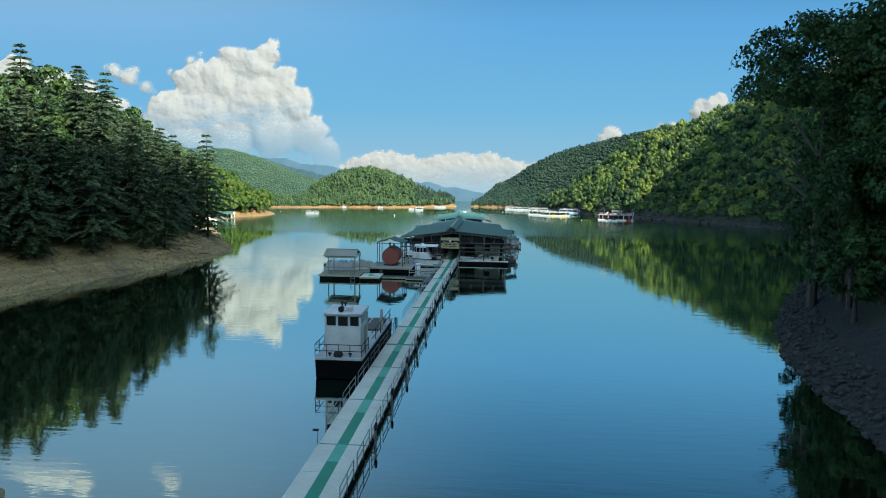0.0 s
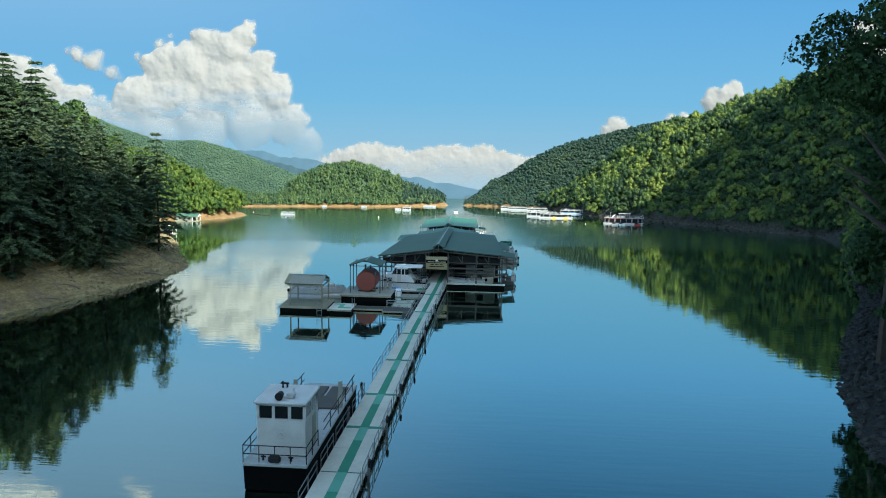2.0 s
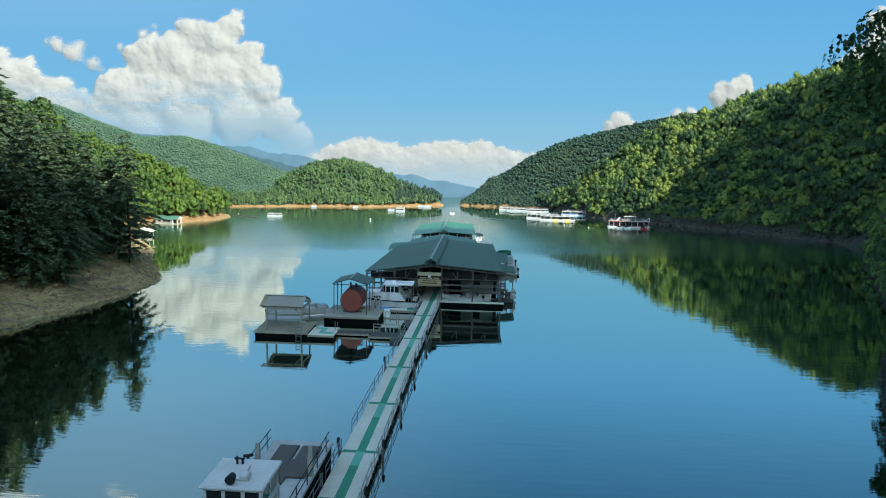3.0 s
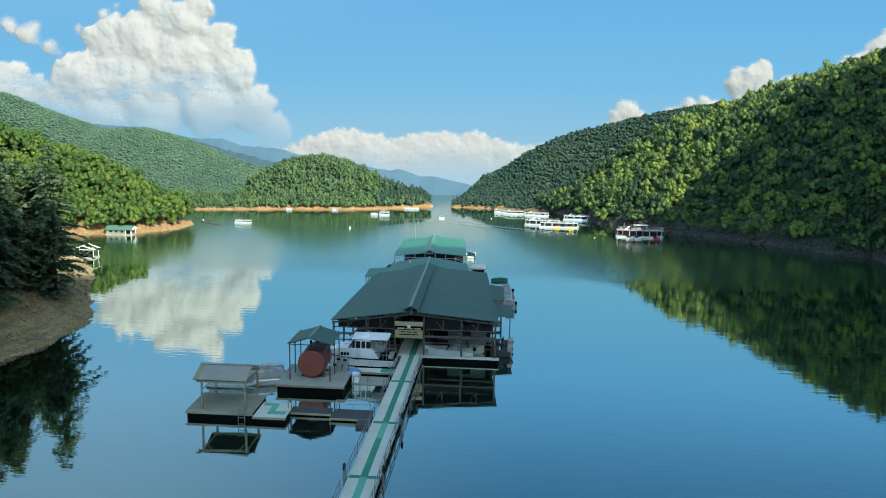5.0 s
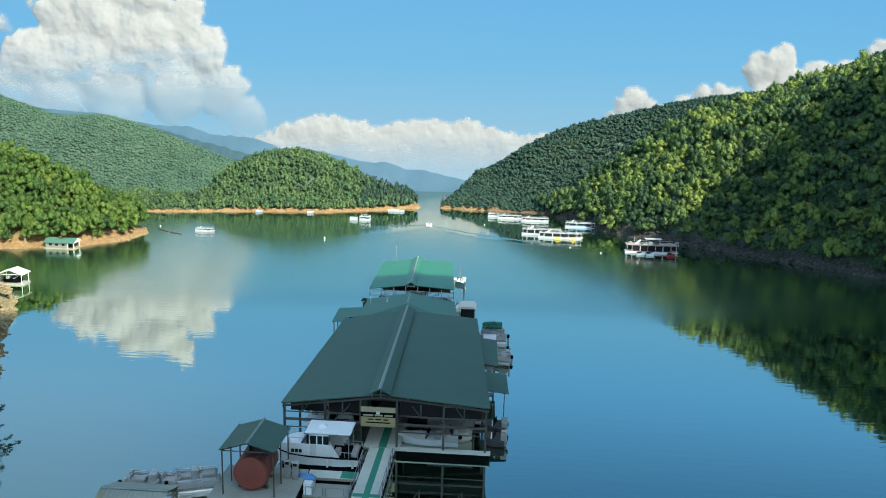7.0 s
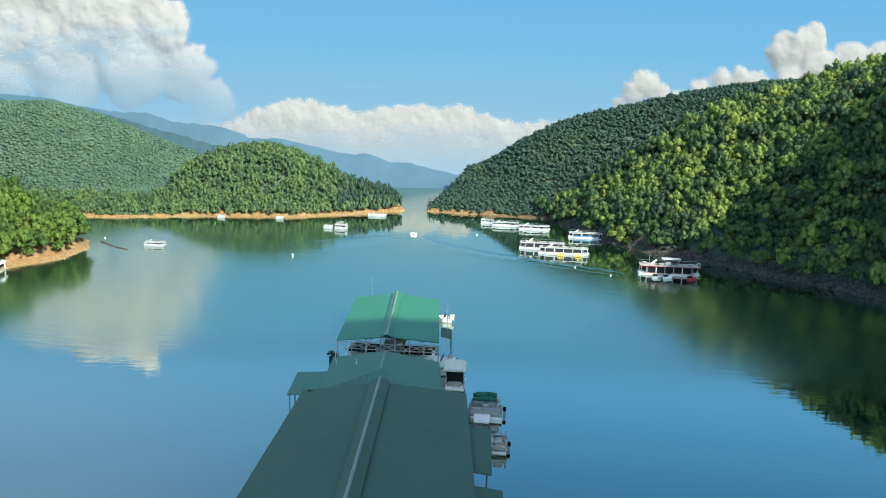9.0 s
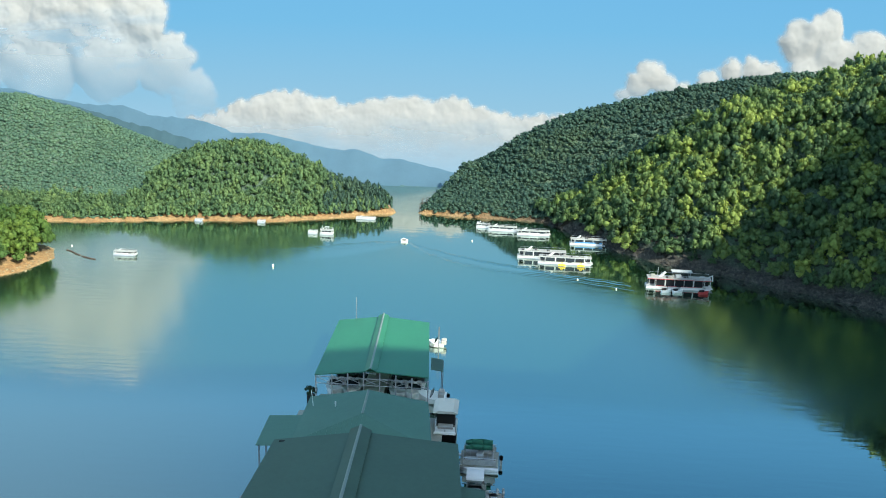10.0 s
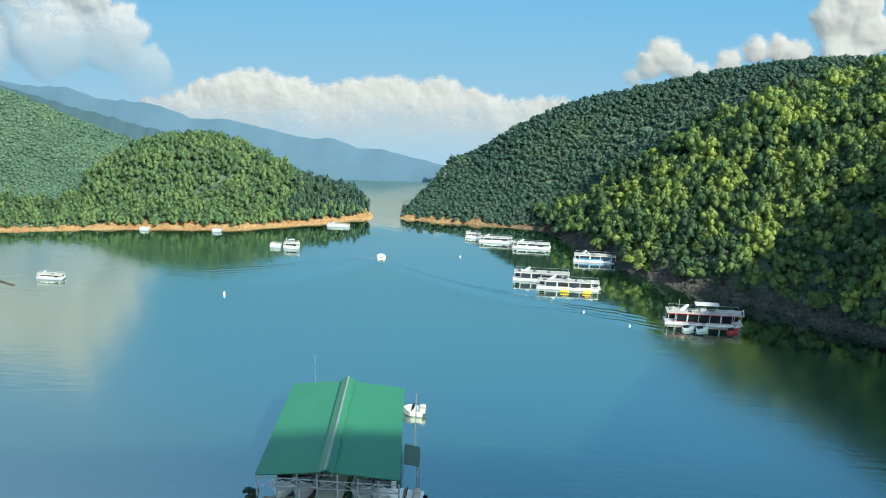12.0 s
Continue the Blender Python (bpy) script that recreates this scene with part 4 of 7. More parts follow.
for k, (y0, y1) in enumerate(zip(WALK_Y, WALK_Y[1:])):
    (a0, b0), (a1, b1) = walk_edges(y0), walk_edges(y1)
    g = 0.035
    part("deck", quad_slab(a0, b0, y0 + g, a1, b1, y1 - g, 0.43, 0.55), CONCRETE, walkway)
    part("float", quad_slab(a0 + 0.1, b0 - 0.08, y0 + 0.25, a1 + 0.1, b1 - 0.08, y1 - 0.25, -0.25, 0.425), BLACK, walkway, "black float under the deck")
    m0, m1 = (a0 + b0) / 2 - 0.02, (a1 + b1) / 2 - 0.02
    w0, w1 = (b0 - a0) * 0.115, (b1 - a1) * 0.115
    cuts = [0.0, 0.68, 1.0] if k < 9 else [0.0, 1.0]
    for j, (q0, q1) in enumerate(zip(cuts, cuts[1:])):
        ya, yb = y0 + (y1 - y0) * q0, y0 + (y1 - y0) * q1
        ma, mb, wa, wb = m0 + (m1 - m0) * q0, m0 + (m1 - m0) * q1, w0 + (w1 - w0) * q0, w0 + (w1 - w0) * q1
        part("carpet", quad_slab(ma - wa, ma + wa, ya + 0.01, mb - wb, mb + wb, yb - 0.01, 0.548, 0.562), STRIPE_OLD if j == 1 and k < 9 else STRIPE_NEW, walkway)
    if k >= 5:
        part("cross_band", quad_slab(a0 + 0.05, b0 - 0.05, y0 - 0.2, a0 + 0.05, b0 - 0.05, y0 + 0.25, 0.55, 0.557), STRIPE_NEW, walkway)
    else:
        part("seam", quad_slab((a0 + a1) / 2 + 0.04, (m0 + m1) / 2 - w0, (y0 + y1) / 2 - 0.02, (a0 + a1) / 2 + 0.04, (m0 + m1) / 2 - w0, (y0 + y1) / 2 + 0.02, 0.549, 0.554), GREY, walkway)
        part("joint", quad_slab(a0 + 0.05, b0 - 0.05, y0 - 0.06, a0 + 0.05, b0 - 0.05, y0 + 0.06, 0.55, 0.557), STRIPE, walkway, "dark green rubber joint")

rg = random.Random(5)
for side in (0, 1):
    y = 45.0 if side else 56.2
    while y < 130:
        span = rg.uniform(3.6, 4.8)
        if side == 0 and 87 < y < 89.5:
            y += 1.5
            continue
        pairs = []
        ye = min(y + span, 131.5)
        x0, x1 = walk_edges(y)[side] + (-0.04 if side == 0 else 0.04), walk_edges(ye)[side] + (-0.04 if side == 0 else 0.04)
        bm = bmesh.new()
        for z in (0.98, 1.42):
            rod(bm, (x0, y, z), (x1, ye, z), 0.028)
        part("rail", bm, GALV, walkway)
        n = 2
        for j in range(n + 1):
            q = j / n
            part("post", rods([((x0 + (x1 - x0) * q, y + (ye - y) * q, 0.3), (x0 + (x1 - x0) * q, y + (ye - y) * q, 1.42))], 0.03), GALV, walkway)
        y = ye + rg.uniform(0.5, 1.1)


def tyre(bm, x, y, z, r, axis="x"):
    n, m = 14, 6
    ring = []
    for i in range(n):
        a = i / n * 6.2832
        row = []
        for j in range(m):
            b = j / m * 6.2832
            rr = r + 0.32 * r * math.cos(b)
            d = 0.34 * r * math.sin(b)
            p = (d, rr * math.cos(a), rr * math.sin(a)) if axis == "x" else (rr * math.cos(a), d, rr * math.sin(a))
            row.append(bm.verts.new((x + p[0], y + p[1], z + p[2])))
        ring.append(row)
    for i in range(n):
        for j in range(m):
            bm.faces.new((ring[i][j], ring[(i + 1) % n][j], ring[(i + 1) % n][(j + 1) % m], ring[i][(j + 1) % m]))


def mooring_post(x, y):
    t = thing("mooring_post", pose(x, y, 0), "dark mooring post with a black rubber roller beside the walkway", "post", "mooring posts along the walkway")
    part("post", rods([((0, 0, 0.0), (0, 0, 1.25))], 0.085, 8), GALV, t)
    bm = bmesh.new()
    tyre(bm, 0.05, 0, 1.18, 0.21)
    part("roller", bm, RUBBER, t, "black rubber roller")
    part("bracket", boxed(-0.35, 0.05, -0.08, 0.08, 0.44, 0.54), GALV, t)
    return t


first = mooring_post(walk_edges(55)[1] + 0.2, 55.5)
for y in (63.2, 72.2, 80.1, 87.5, 97.2, 106.8, 116.4):
    copy_thing(first, pose(walk_edges(y)[1] + 0.2, y, 0))
for y in (87.5, 106.8, 82.0):
    copy_thing(first, pose(walk_edges(y)[0] - 0.22, y, 0, 0, 0, 180))
lamp = thing("dock_light", pose(-12.6, 54.5, 0), "small dock light on a thin post", "lamp")
part("post", rods([((0, 0, 0.2), (0, 0, 1.1))], 0.03), GALV, lamp)
part("lamp_head", boxed(-0.28, 0.08, -0.1, 0.1, 1.1, 1.2, bevel=0.02), RUBBER, lamp)


# ---------------------------------------------------------------- work boat
def work_boat():
    b = thing("work_boat", pose(-14.55, 70.2, 0), "square white work boat with a black hull moored at the walkway", "boat")
    W = 1.82
    hull = prism([[(-W * q, y, z0), (W * q, y, z0), (W, y, 1.5), (-W, y, 1.5)] for y, q, z0 in ((0, 0.96, 0.1), (1.0, 0.97, -0.5), (15.2, 0.97, -0.5), (15.6, 0.97, -0.2))])
    part("hull", hull, BLACK, b, "black steel hull")
    part("deck", boxed(-W - 0.06, W + 0.06, -0.12, 15.7, 1.5, 1.72, bevel=0.05), PANEL, b)
    # cabin: lower walls, window band, roof
    cx0, cx1, cy0, cy1, zr = -1.3, 1.55, 1.0, 4.2, 5.0
    bm = bmesh.new()
    box(bm, cx0, cx1, cy0, cy1, 1.7, 3.95, 0.04)
    for x in (cx0, (2 * cx0 + cx1) / 3 - 0.05, (cx0 + 2 * cx1) / 3 - 0.05, cx1 - 0.16):
        box(bm, x, x + 0.16, cy0, cy0 + 0.16, 3.9, 4.8)
    for y in (cy0 + 1.4, cy1 - 0.16):
        box(bm, cx0, cx0 + 0.1, y, y + 0.16, 3.9, 4.8)
        box(bm, cx1 - 0.1, cx1, y, y + 0.16, 3.9, 4.8)
    box(bm, cx0, cx1, cy1 - 0.1, cy1, 3.9, 4.8)
    box(bm, cx0, cx1, cy0, cy1, 4.72, 4.86)
    cab = part("cabin", bm, WORN_WHITE, b)
    step = (cx1 - cx0 - 0.16) / 3
    for k in range(3):
        part("window", boxed(cx0 + 0.16 + k * step, cx0 + k * step + step, cy0 + 0.05, cy0 + 0.09, 3.98, 4.7, bevel=0.015), GLASS_DARK, cab, "dark cabin window")
    for x in (cx0 + 0.03, cx1 - 0.07):
        for y in (cy0 + 0.18, cy0 + 1.58):
            part("window", boxed(x, x + 0.04, y, y + 1.2, 3.98, 4.7), GLASS_DARK, cab)
    part("roof", boxed(cx0 - 0.12, cx1 + 0.12, cy0 - 0.25, cy1 + 0.15, 4.86, 5.02, bevel=0.05), WORN_WHITE, b)
    lamp_ = bmesh.new()
    rod(lamp_, (0.02, 0.95, 5.28), (0.02, 1.45, 5.32), 0.24, 12, 0.18)
    box(lamp_, -0.05, 0.09, 1.1, 1.3, 5.0, 5.15)
    part("searchlight", lamp_, RUBBER, b, "black round searchlight")
    part("horn_box", boxed(0.3, 0.75, 1.5, 2.1, 5.02, 5.36, bevel=0.08), WORN_WHITE, b)
    part("hatch", boxed(-0.1, 0.35, 1.6, 3.4, 5.02, 5.12, bevel=0.03), WORN_WHITE, b)
    part("horn", rods([((-0.42, 3.6, 5.02), (-0.42, 3.6, 5.42)), ((-0.15, 3.6, 5.02), (-0.15, 3.6, 5.34)), ((-0.55, 3.6, 5.3), (-0.05, 3.6, 5.3))], 0.06, 8), RUBBER, b, "dark horn and lamp bracket")
    part("door", boxed(cx1 + 0.002, cx1 + 0.05, 2.6, 3.4, 1.75, 3.7, bevel=0.015), GREY, b)
    part("fender", boxed(-0.36, 0.36, -0.22, 0.12, 1.74, 2.18, bevel=0.12), RUBBER, b, "black bow fender block")
    for x in (-0.75, 0.85):
        part("bollard", rods([((x, 0.35, 1.72), (x, 0.35, 2.0)), ((x - 0.14, 0.35, 1.94), (x + 0.14, 0.35, 1.94))], 0.06, 8), RUBBER, b, "black mooring bollard")
    bm = bmesh.new()
    tyre(bm, 0.12, cy0 - 0.05, 3.0, 0.16, "y")
    part("life_ring", bm, WORN_WHITE, b)
    # rails round the bow and sides
    rails = []
    for z in (2.2, 2.7):
        rails += [((-W, 0, z), (W, 0, z)), ((-W, 0, z), (-W, 3.5, z)), ((W, 0, z), (W, 3.0, z)), ((-W, 4.5, z), (-W, 14.8, z)), ((W, 4.5, z), (W, 14.8, z))]
    part("railing", rods(rails, 0.03, 5), RUBBER, b, "dark pipe railing")
    for x, y in [(q, 0.0) for q in (-W, -0.9, 0.0, 0.9, W)] + [(-W, q) for q in (1.5, 3.4, 6.5, 9, 11.5, 14)] + [(W, q) for q in (1.5, 3, 6.5, 9, 11.5, 14)]:
        part("stanchion", rods([((x, y, 1.7), (x, y, 2.72))], 0.03, 5), RUBBER, b)
    for x, y0, y1 in ((-1.15, 9.8, 14.6), (0.25, 9.8, 14.6)):
        part("hatch_cover", boxed(x, x + 1.2, y0, y1, 1.72, 1.86, bevel=0.03), STEEL, b, "grey steel hatch cover")
    part("hatch_cover", boxed(-0.2, 0.4, 8.8, 12.4, 1.73, 1.85, bevel=0.03), STEEL, b)
    for x in (-1.45, 1.6):
        part("push_knee", prism([[(x - 0.12, 10.2, 1.7), (x + 0.22, 10.2, 1.7), (x + 0.22, 10.6, 1.7), (x - 0.12, 10.6, 1.7)], [(x - 0.02, 10.3, 3.5), (x + 0.2, 10.3, 3.5), (x + 0.2, 10.5, 3.5), (x - 0.02, 10.5, 3.5)]]), GREY, b)
    part("winch", rods([((-1.7, 9.6, 1.7), (-1.7, 9.6, 3.1)), ((-1.95, 9.6, 3.0), (-1.4, 9.6, 3.1))], 0.09, 8), RUBBER, b)
    return b


work_boat()


# ---------------------------------------------------------------- docks beside the walkway
def float_dock(name, x0, x1, y0, y1, top, label, mat=GREY):
    d = thing(name, pose(0, 0, 0), label, "dock")
    part("deck", boxed(x0, x1, y0, y1, top - 0.1, top, bevel=0.02), mat, d)
    part("float", boxed(x0 + 0.08, x1 - 0.08, y0 + 0.08, y1 - 0.08, -0.3, top - 0.1), BLACK, d, "black float")
    part("rub_rail", boxed(x0 - 0.04, x1 + 0.04, y0 - 0.04, y0, top - 0.2, top - 0.03), WOOD, d)
    return d


shelter_dock = float_dock("shelter_dock", -26.7, -21.5, 116.9, 121.1, 0.6, "square grey floating dock under the open shelter", WOOD)
lad = part("ladder", rods([((-22.6, 116.84, -0.3), (-22.6, 116.84, 1.3)), ((-22.1, 116.84, -0.3), (-22.1, 116.84, 1.3))] + [((-22.6, 116.84, z), (-22.1, 116.84, z)) for z in (-0.05, 0.25, 0.5, 0.8, 1.1)], 0.03), GALV, shelter_dock, "metal boarding ladder")


def corrugated(x0, x1, y0, z0, y1, z1, pitch=0.28, amp=0.025, thick=0.05):
    """A ribbed metal sheet between two level edges, ribs running from edge to edge."""
    n = max(2, int(abs(x1 - x0) / pitch) * 2)
    rows_ = []
    for k in range(n + 1):
        x = x0 + (x1 - x0) * k / n
        a = amp if k % 2 else 0.0
        rows_.append([(x, y0, z0 + a), (x, y1, z1 + a), (x, y1, z1 + a - thick), (x, y0, z0 + a - thick)])
    return prism(rows_)


shed = thing("dock_shelter", pose(0, 0, 0), "open four-post shelter with a grey metal gable roof", "shelter")
TIN = plain("grey_tin", (0.34, 0.33, 0.26), 0.5, 0.2, vary=0.25, stain=0.5)
part("roof_slope", corrugated(-26.2, -22.1, 117.3, 3.0, 119.3, 3.6), TIN, shed)
part("roof_slope", corrugated(-26.2, -22.1, 121.2, 3.0, 119.3, 3.6), TIN, shed)
part("moss_strip", corrugated(-26.22, -25.75, 117.28, 3.02, 119.3, 3.62), plain("mossy_tin", (0.27, 0.255, 0.155), 0.8, vary=0.3), shed, "yellowed mossy end of the roof")
# dark sheet below both slopes, painting the shade under the roof
part("shade_sheet", prism([[(-26.15, 117.35, 2.93), (-22.15, 117.35, 2.93), (-22.15, 117.35, 2.90), (-26.15, 117.35, 2.90)], [(-26.15, 119.3, 3.52), (-22.15, 119.3, 3.52), (-22.15, 119.3, 3.49), (-26.15, 119.3, 3.49)], [(-26.15, 121.15, 2.93), (-22.15, 121.15, 2.93), (-22.15, 121.15, 2.90), (-26.15, 121.15, 2.90)]]), DARK_FILL, shed, "dark sheet added under the roof in place of its shade")
part("ridge_cap", boxed(-26.22, -22.08, 119.15, 119.45, 3.6, 3.66), RIDGE, shed)
for x in (-25.6, -22.2):
    for y in (117.5, 120.9):
        part("post", boxed(x - 0.07, x + 0.07, y - 0.07, y + 0.07, 0.6, 2.95), WOOD, shed)
for y in (117.5, 120.9):
    part("beam", boxed(-26.0, -22.0, y - 0.06, y + 0.06, 2.72, 2.86), WOOD, shed)
for x in (-25.6, -22.2):
    part("gable_beam", boxed(x - 0.05, x + 0.05, 117.5, 120.9, 2.66, 2.78), WOOD, shed)
    part("brace", rods([((x, 117.5, 2.1), (x + (0.7 if x < -24 else -0.7), 117.5, 2.75))], 0.04), WOOD, shed)

link_dock = float_dock("link_dock", -21.4, -18.9, 116.6, 119.8, 0.5, "small dock with a green mat between two docks", CONCRETE)
bm = bmesh.new()
box(bm, -21.2, -20.0, 119.0, 119.5, 0.498, 0.512)
box(bm, -20.5, -20.0, 117.9, 119.0, 0.498, 0.512)
box(bm, -20.5, -19.1, 117.2, 117.9, 0.498, 0.512)
part("mat", bm, STRIPE_OLD, link_dock, "faded green mat in a zigzag")
float_dock("finger_dock", -19.0, -15.8, 118.4, 119.6, 0.3, "low dark dock reaching to the walkway", DARKDOCK)
finger_dock = float_dock("finger_dock", -15.7, -12.6, 117.6, 119.5, 0.3, "low dark dock with a pipe ladder beside the walkway", DARKDOCK)
part("step", boxed(-13.5, -12.6, 116.4, 117.55, -0.1, 0.26, bevel=0.02), DARKDOCK, finger_dock)
for x in (-19.15, -18.9):
    part("rail_post", rods([((x, 118.6, 0.3), (x, 118.6, 1.35))], 0.035, 5), GALV, finger_dock)
pipe = bmesh.new()
for z, x1 in ((0.78, -12.95), (1.08, -13.1)):
    rod(pipe, (-15.5, 119.35, z), (x1, 119.35, z), 0.035)
rod(pipe, (-13.1, 119.35, 1.08), (-12.85, 119.35, 0.85), 0.035)
rod(pipe, (-12.85, 119.35, 0.85), (-12.85, 119.35, 0.3), 0.035)
rod(pipe, (-15.5, 119.35, 0.3), (-15.5, 119.35, 1.08), 0.035)
rod(pipe, (-14.2, 119.35, 0.3), (-14.2, 119.35, 1.08), 0.03)
part("pipe_rail", pipe, PANEL, finger_dock, "pale double pipe rail")
cat_dock = float_dock("catwalk_dock", -15.7, -12.25, 128.2, 129.3, 0.5, "narrow pale dock leading to the walkway", CONCRETE)
part("mat", boxed(-13.4, -12.3, 128.25, 129.25, 0.498, 0.512), STRIPE_NEW, cat_dock)

for x in (-15.4, -14.0):
    part("rail_frame", rods([((x, 126.35, 0.05), (x, 126.35, 0.7)), ((x + 1.2, 126.35, 0.05), (x + 1.2, 126.35, 0.7)), ((x, 126.35, 0.7), (x + 1.2, 126.35, 0.7))], 0.03, 5), GALV, cat_dock, "white pipe rail")
part("low_deck", boxed(-15.6, -12.5, 126.3, 128.1, -0.1, 0.1), GREY, cat_dock)
tank_dock = float_dock("tank_dock", -21.4, -15.7, 123.5, 128.9, 0.7, "stained grey floating fuel dock with a black float", GREY)
tank = thing("fuel_tank", pose(-18.8, 125.2, -0.17), "big red-brown cylindrical fuel tank lying in a steel cradle", "tank")
bm = bmesh.new()
prof = [(0.0, 1.06), (0.06, 1.15), (0.12, 1.18), (2.9, 1.18), (2.96, 1.15), (3.02, 1.06)]
rows_ = [[(r * math.cos(a / 28 * 6.2832), y, 2.13 + r * math.sin(a / 28 * 6.2832)) for a in range(28)] for y, r in prof]
part("shell", prism(rows_), RED, tank)
for y in (0.7, 2.3):
    part("cradle", boxed(-1.0, 1.0, y - 0.12, y + 0.12, 0.7, 1.0, bevel=0.02), STEEL, tank)
for x, y, z in ((-0.2, 0.9, 3.95), (0.3, 1.3, 3.8)):
    part("filler", rods([((x, y, 3.4), (x, y, z))], 0.1, 8), RUBBER, tank, "black filler pipe")
part("cable", rods([((1.0, 0.5, 3.1), (1.0, 2.5, 3.1)), ((1.0, 0.5, 3.1), (1.0, 0.5, 0.72))], 0.03), GALV, tank)
canopy = thing("tank_canopy", pose(0, 0, 0), "dark green gable canopy on thin steel posts over the tank", "canopy")


def gable(x0, x1, y0, y1, ze0, zr0, ze1, zr1, xr0, xr1, thick, x0b=None, x1b=None, ze0r=None, ze1r=None):
    """Two roof slopes of a gable with its ridge along y; far width and heights may differ. Returns left and right slabs."""
    x0b = x0 if x0b is None else x0b
    x1b = x1 if x1b is None else x1b
    ze0r = ze0 if ze0r is None else ze0r
    ze1r = ze1 if ze1r is None else ze1r

    def slab(a0, za0, b0, zb0, a1, za1, b1, zb1):
        return prism([[(a0, y0, za0), (b0, y0, zb0), (b0, y0, zb0 - thick), (a0, y0, za0 - thick)], [(a1, y1, za1), (b1, y1, zb1), (b1, y1, zb1 - thick), (a1, y1, za1 - thick)]])
    return slab(x0, ze0, xr0, zr0, x0b, ze1, xr1, zr1), slab(xr0, zr0, x1, ze0r, xr1, zr1, x1b, ze1r)


l, r = gable(-20.65, -16.95, 124.5, 128.9, 3.95, 4.5, 3.75, 4.3, -18.8, -18.8, 0.06)
part("roof_slope", l, ROOF_DARK, canopy)
part("roof_slope", r, ROOF_DARK, canopy)
# dark sheets below the slopes paint the canopy's shade
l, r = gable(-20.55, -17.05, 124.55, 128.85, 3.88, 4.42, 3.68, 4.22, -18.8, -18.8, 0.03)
part("shade_sheet", l, DARK_FILL, canopy, "dark sheet added under the canopy in place of its shade")
part("shade_sheet", r, DARK_FILL, canopy, "dark sheet added under the canopy in place of its shade")
part("ridge_cap", prism([[(-18.9, 124.45, 4.51), (-18.7, 124.45, 4.51), (-18.8, 124.45, 4.60)], [(-18.9, 128.95, 4.31), (-18.7, 128.95, 4.31), (-18.8, 128.95, 4.40)]]), RIDGE, canopy)
for x in (-20.5, -17.1):
    for y in (124.7, 126.6, 128.7):
        part("post", rods([((x, y, 0.7), (x, y, 3.92))], 0.05, 6), STEEL, canopy)
part("tie", rods([((-20.5, 124.7, 3.8), (-17.1, 124.7, 3.8))], 0.04), STEEL, canopy)
part("tie", rods([((-20.5, 128.7, 3.65), (-17.1, 128.7, 3.65))], 0.04), STEEL, canopy)


# ---------------------------------------------------------------- boats
TEAL = plain("teal_canvas", (0.02, 0.14, 0.14), 0.8)
CANVAS_GREEN = plain("green_canvas", (0.015, 0.13, 0.075), 0.85)
CANVAS_WHITE = plain("white_canvas", (0.70, 0.69, 0.65), 0.8, vary=0.1)
CANVAS_CREAM = plain("cream_canvas", (0.62, 0.60, 0.50), 0.85, vary=0.12)
CANVAS_BLUE = plain("blue_tarp", (0.10, 0.28, 0.55), 0.6)
SEAT = plain("vinyl_seat", (0.40, 0.39, 0.35), 0.5, vary=0.2)
ALU = plain("aluminium", (0.50, 0.51, 0.51), 0.35, 0.7, vary=0.2)
YELLOW = plain("yellow_plastic", (0.75, 0.50, 0.03), 0.4)
REDP = plain("red_plastic", (0.40, 0.03, 0.03), 0.4)
NAVY = plain("navy_trim", (0.02, 0.05, 0.16), 0.35)
BLUEPAINT = plain("blue_trim", (0.05, 0.22, 0.45), 0.35)




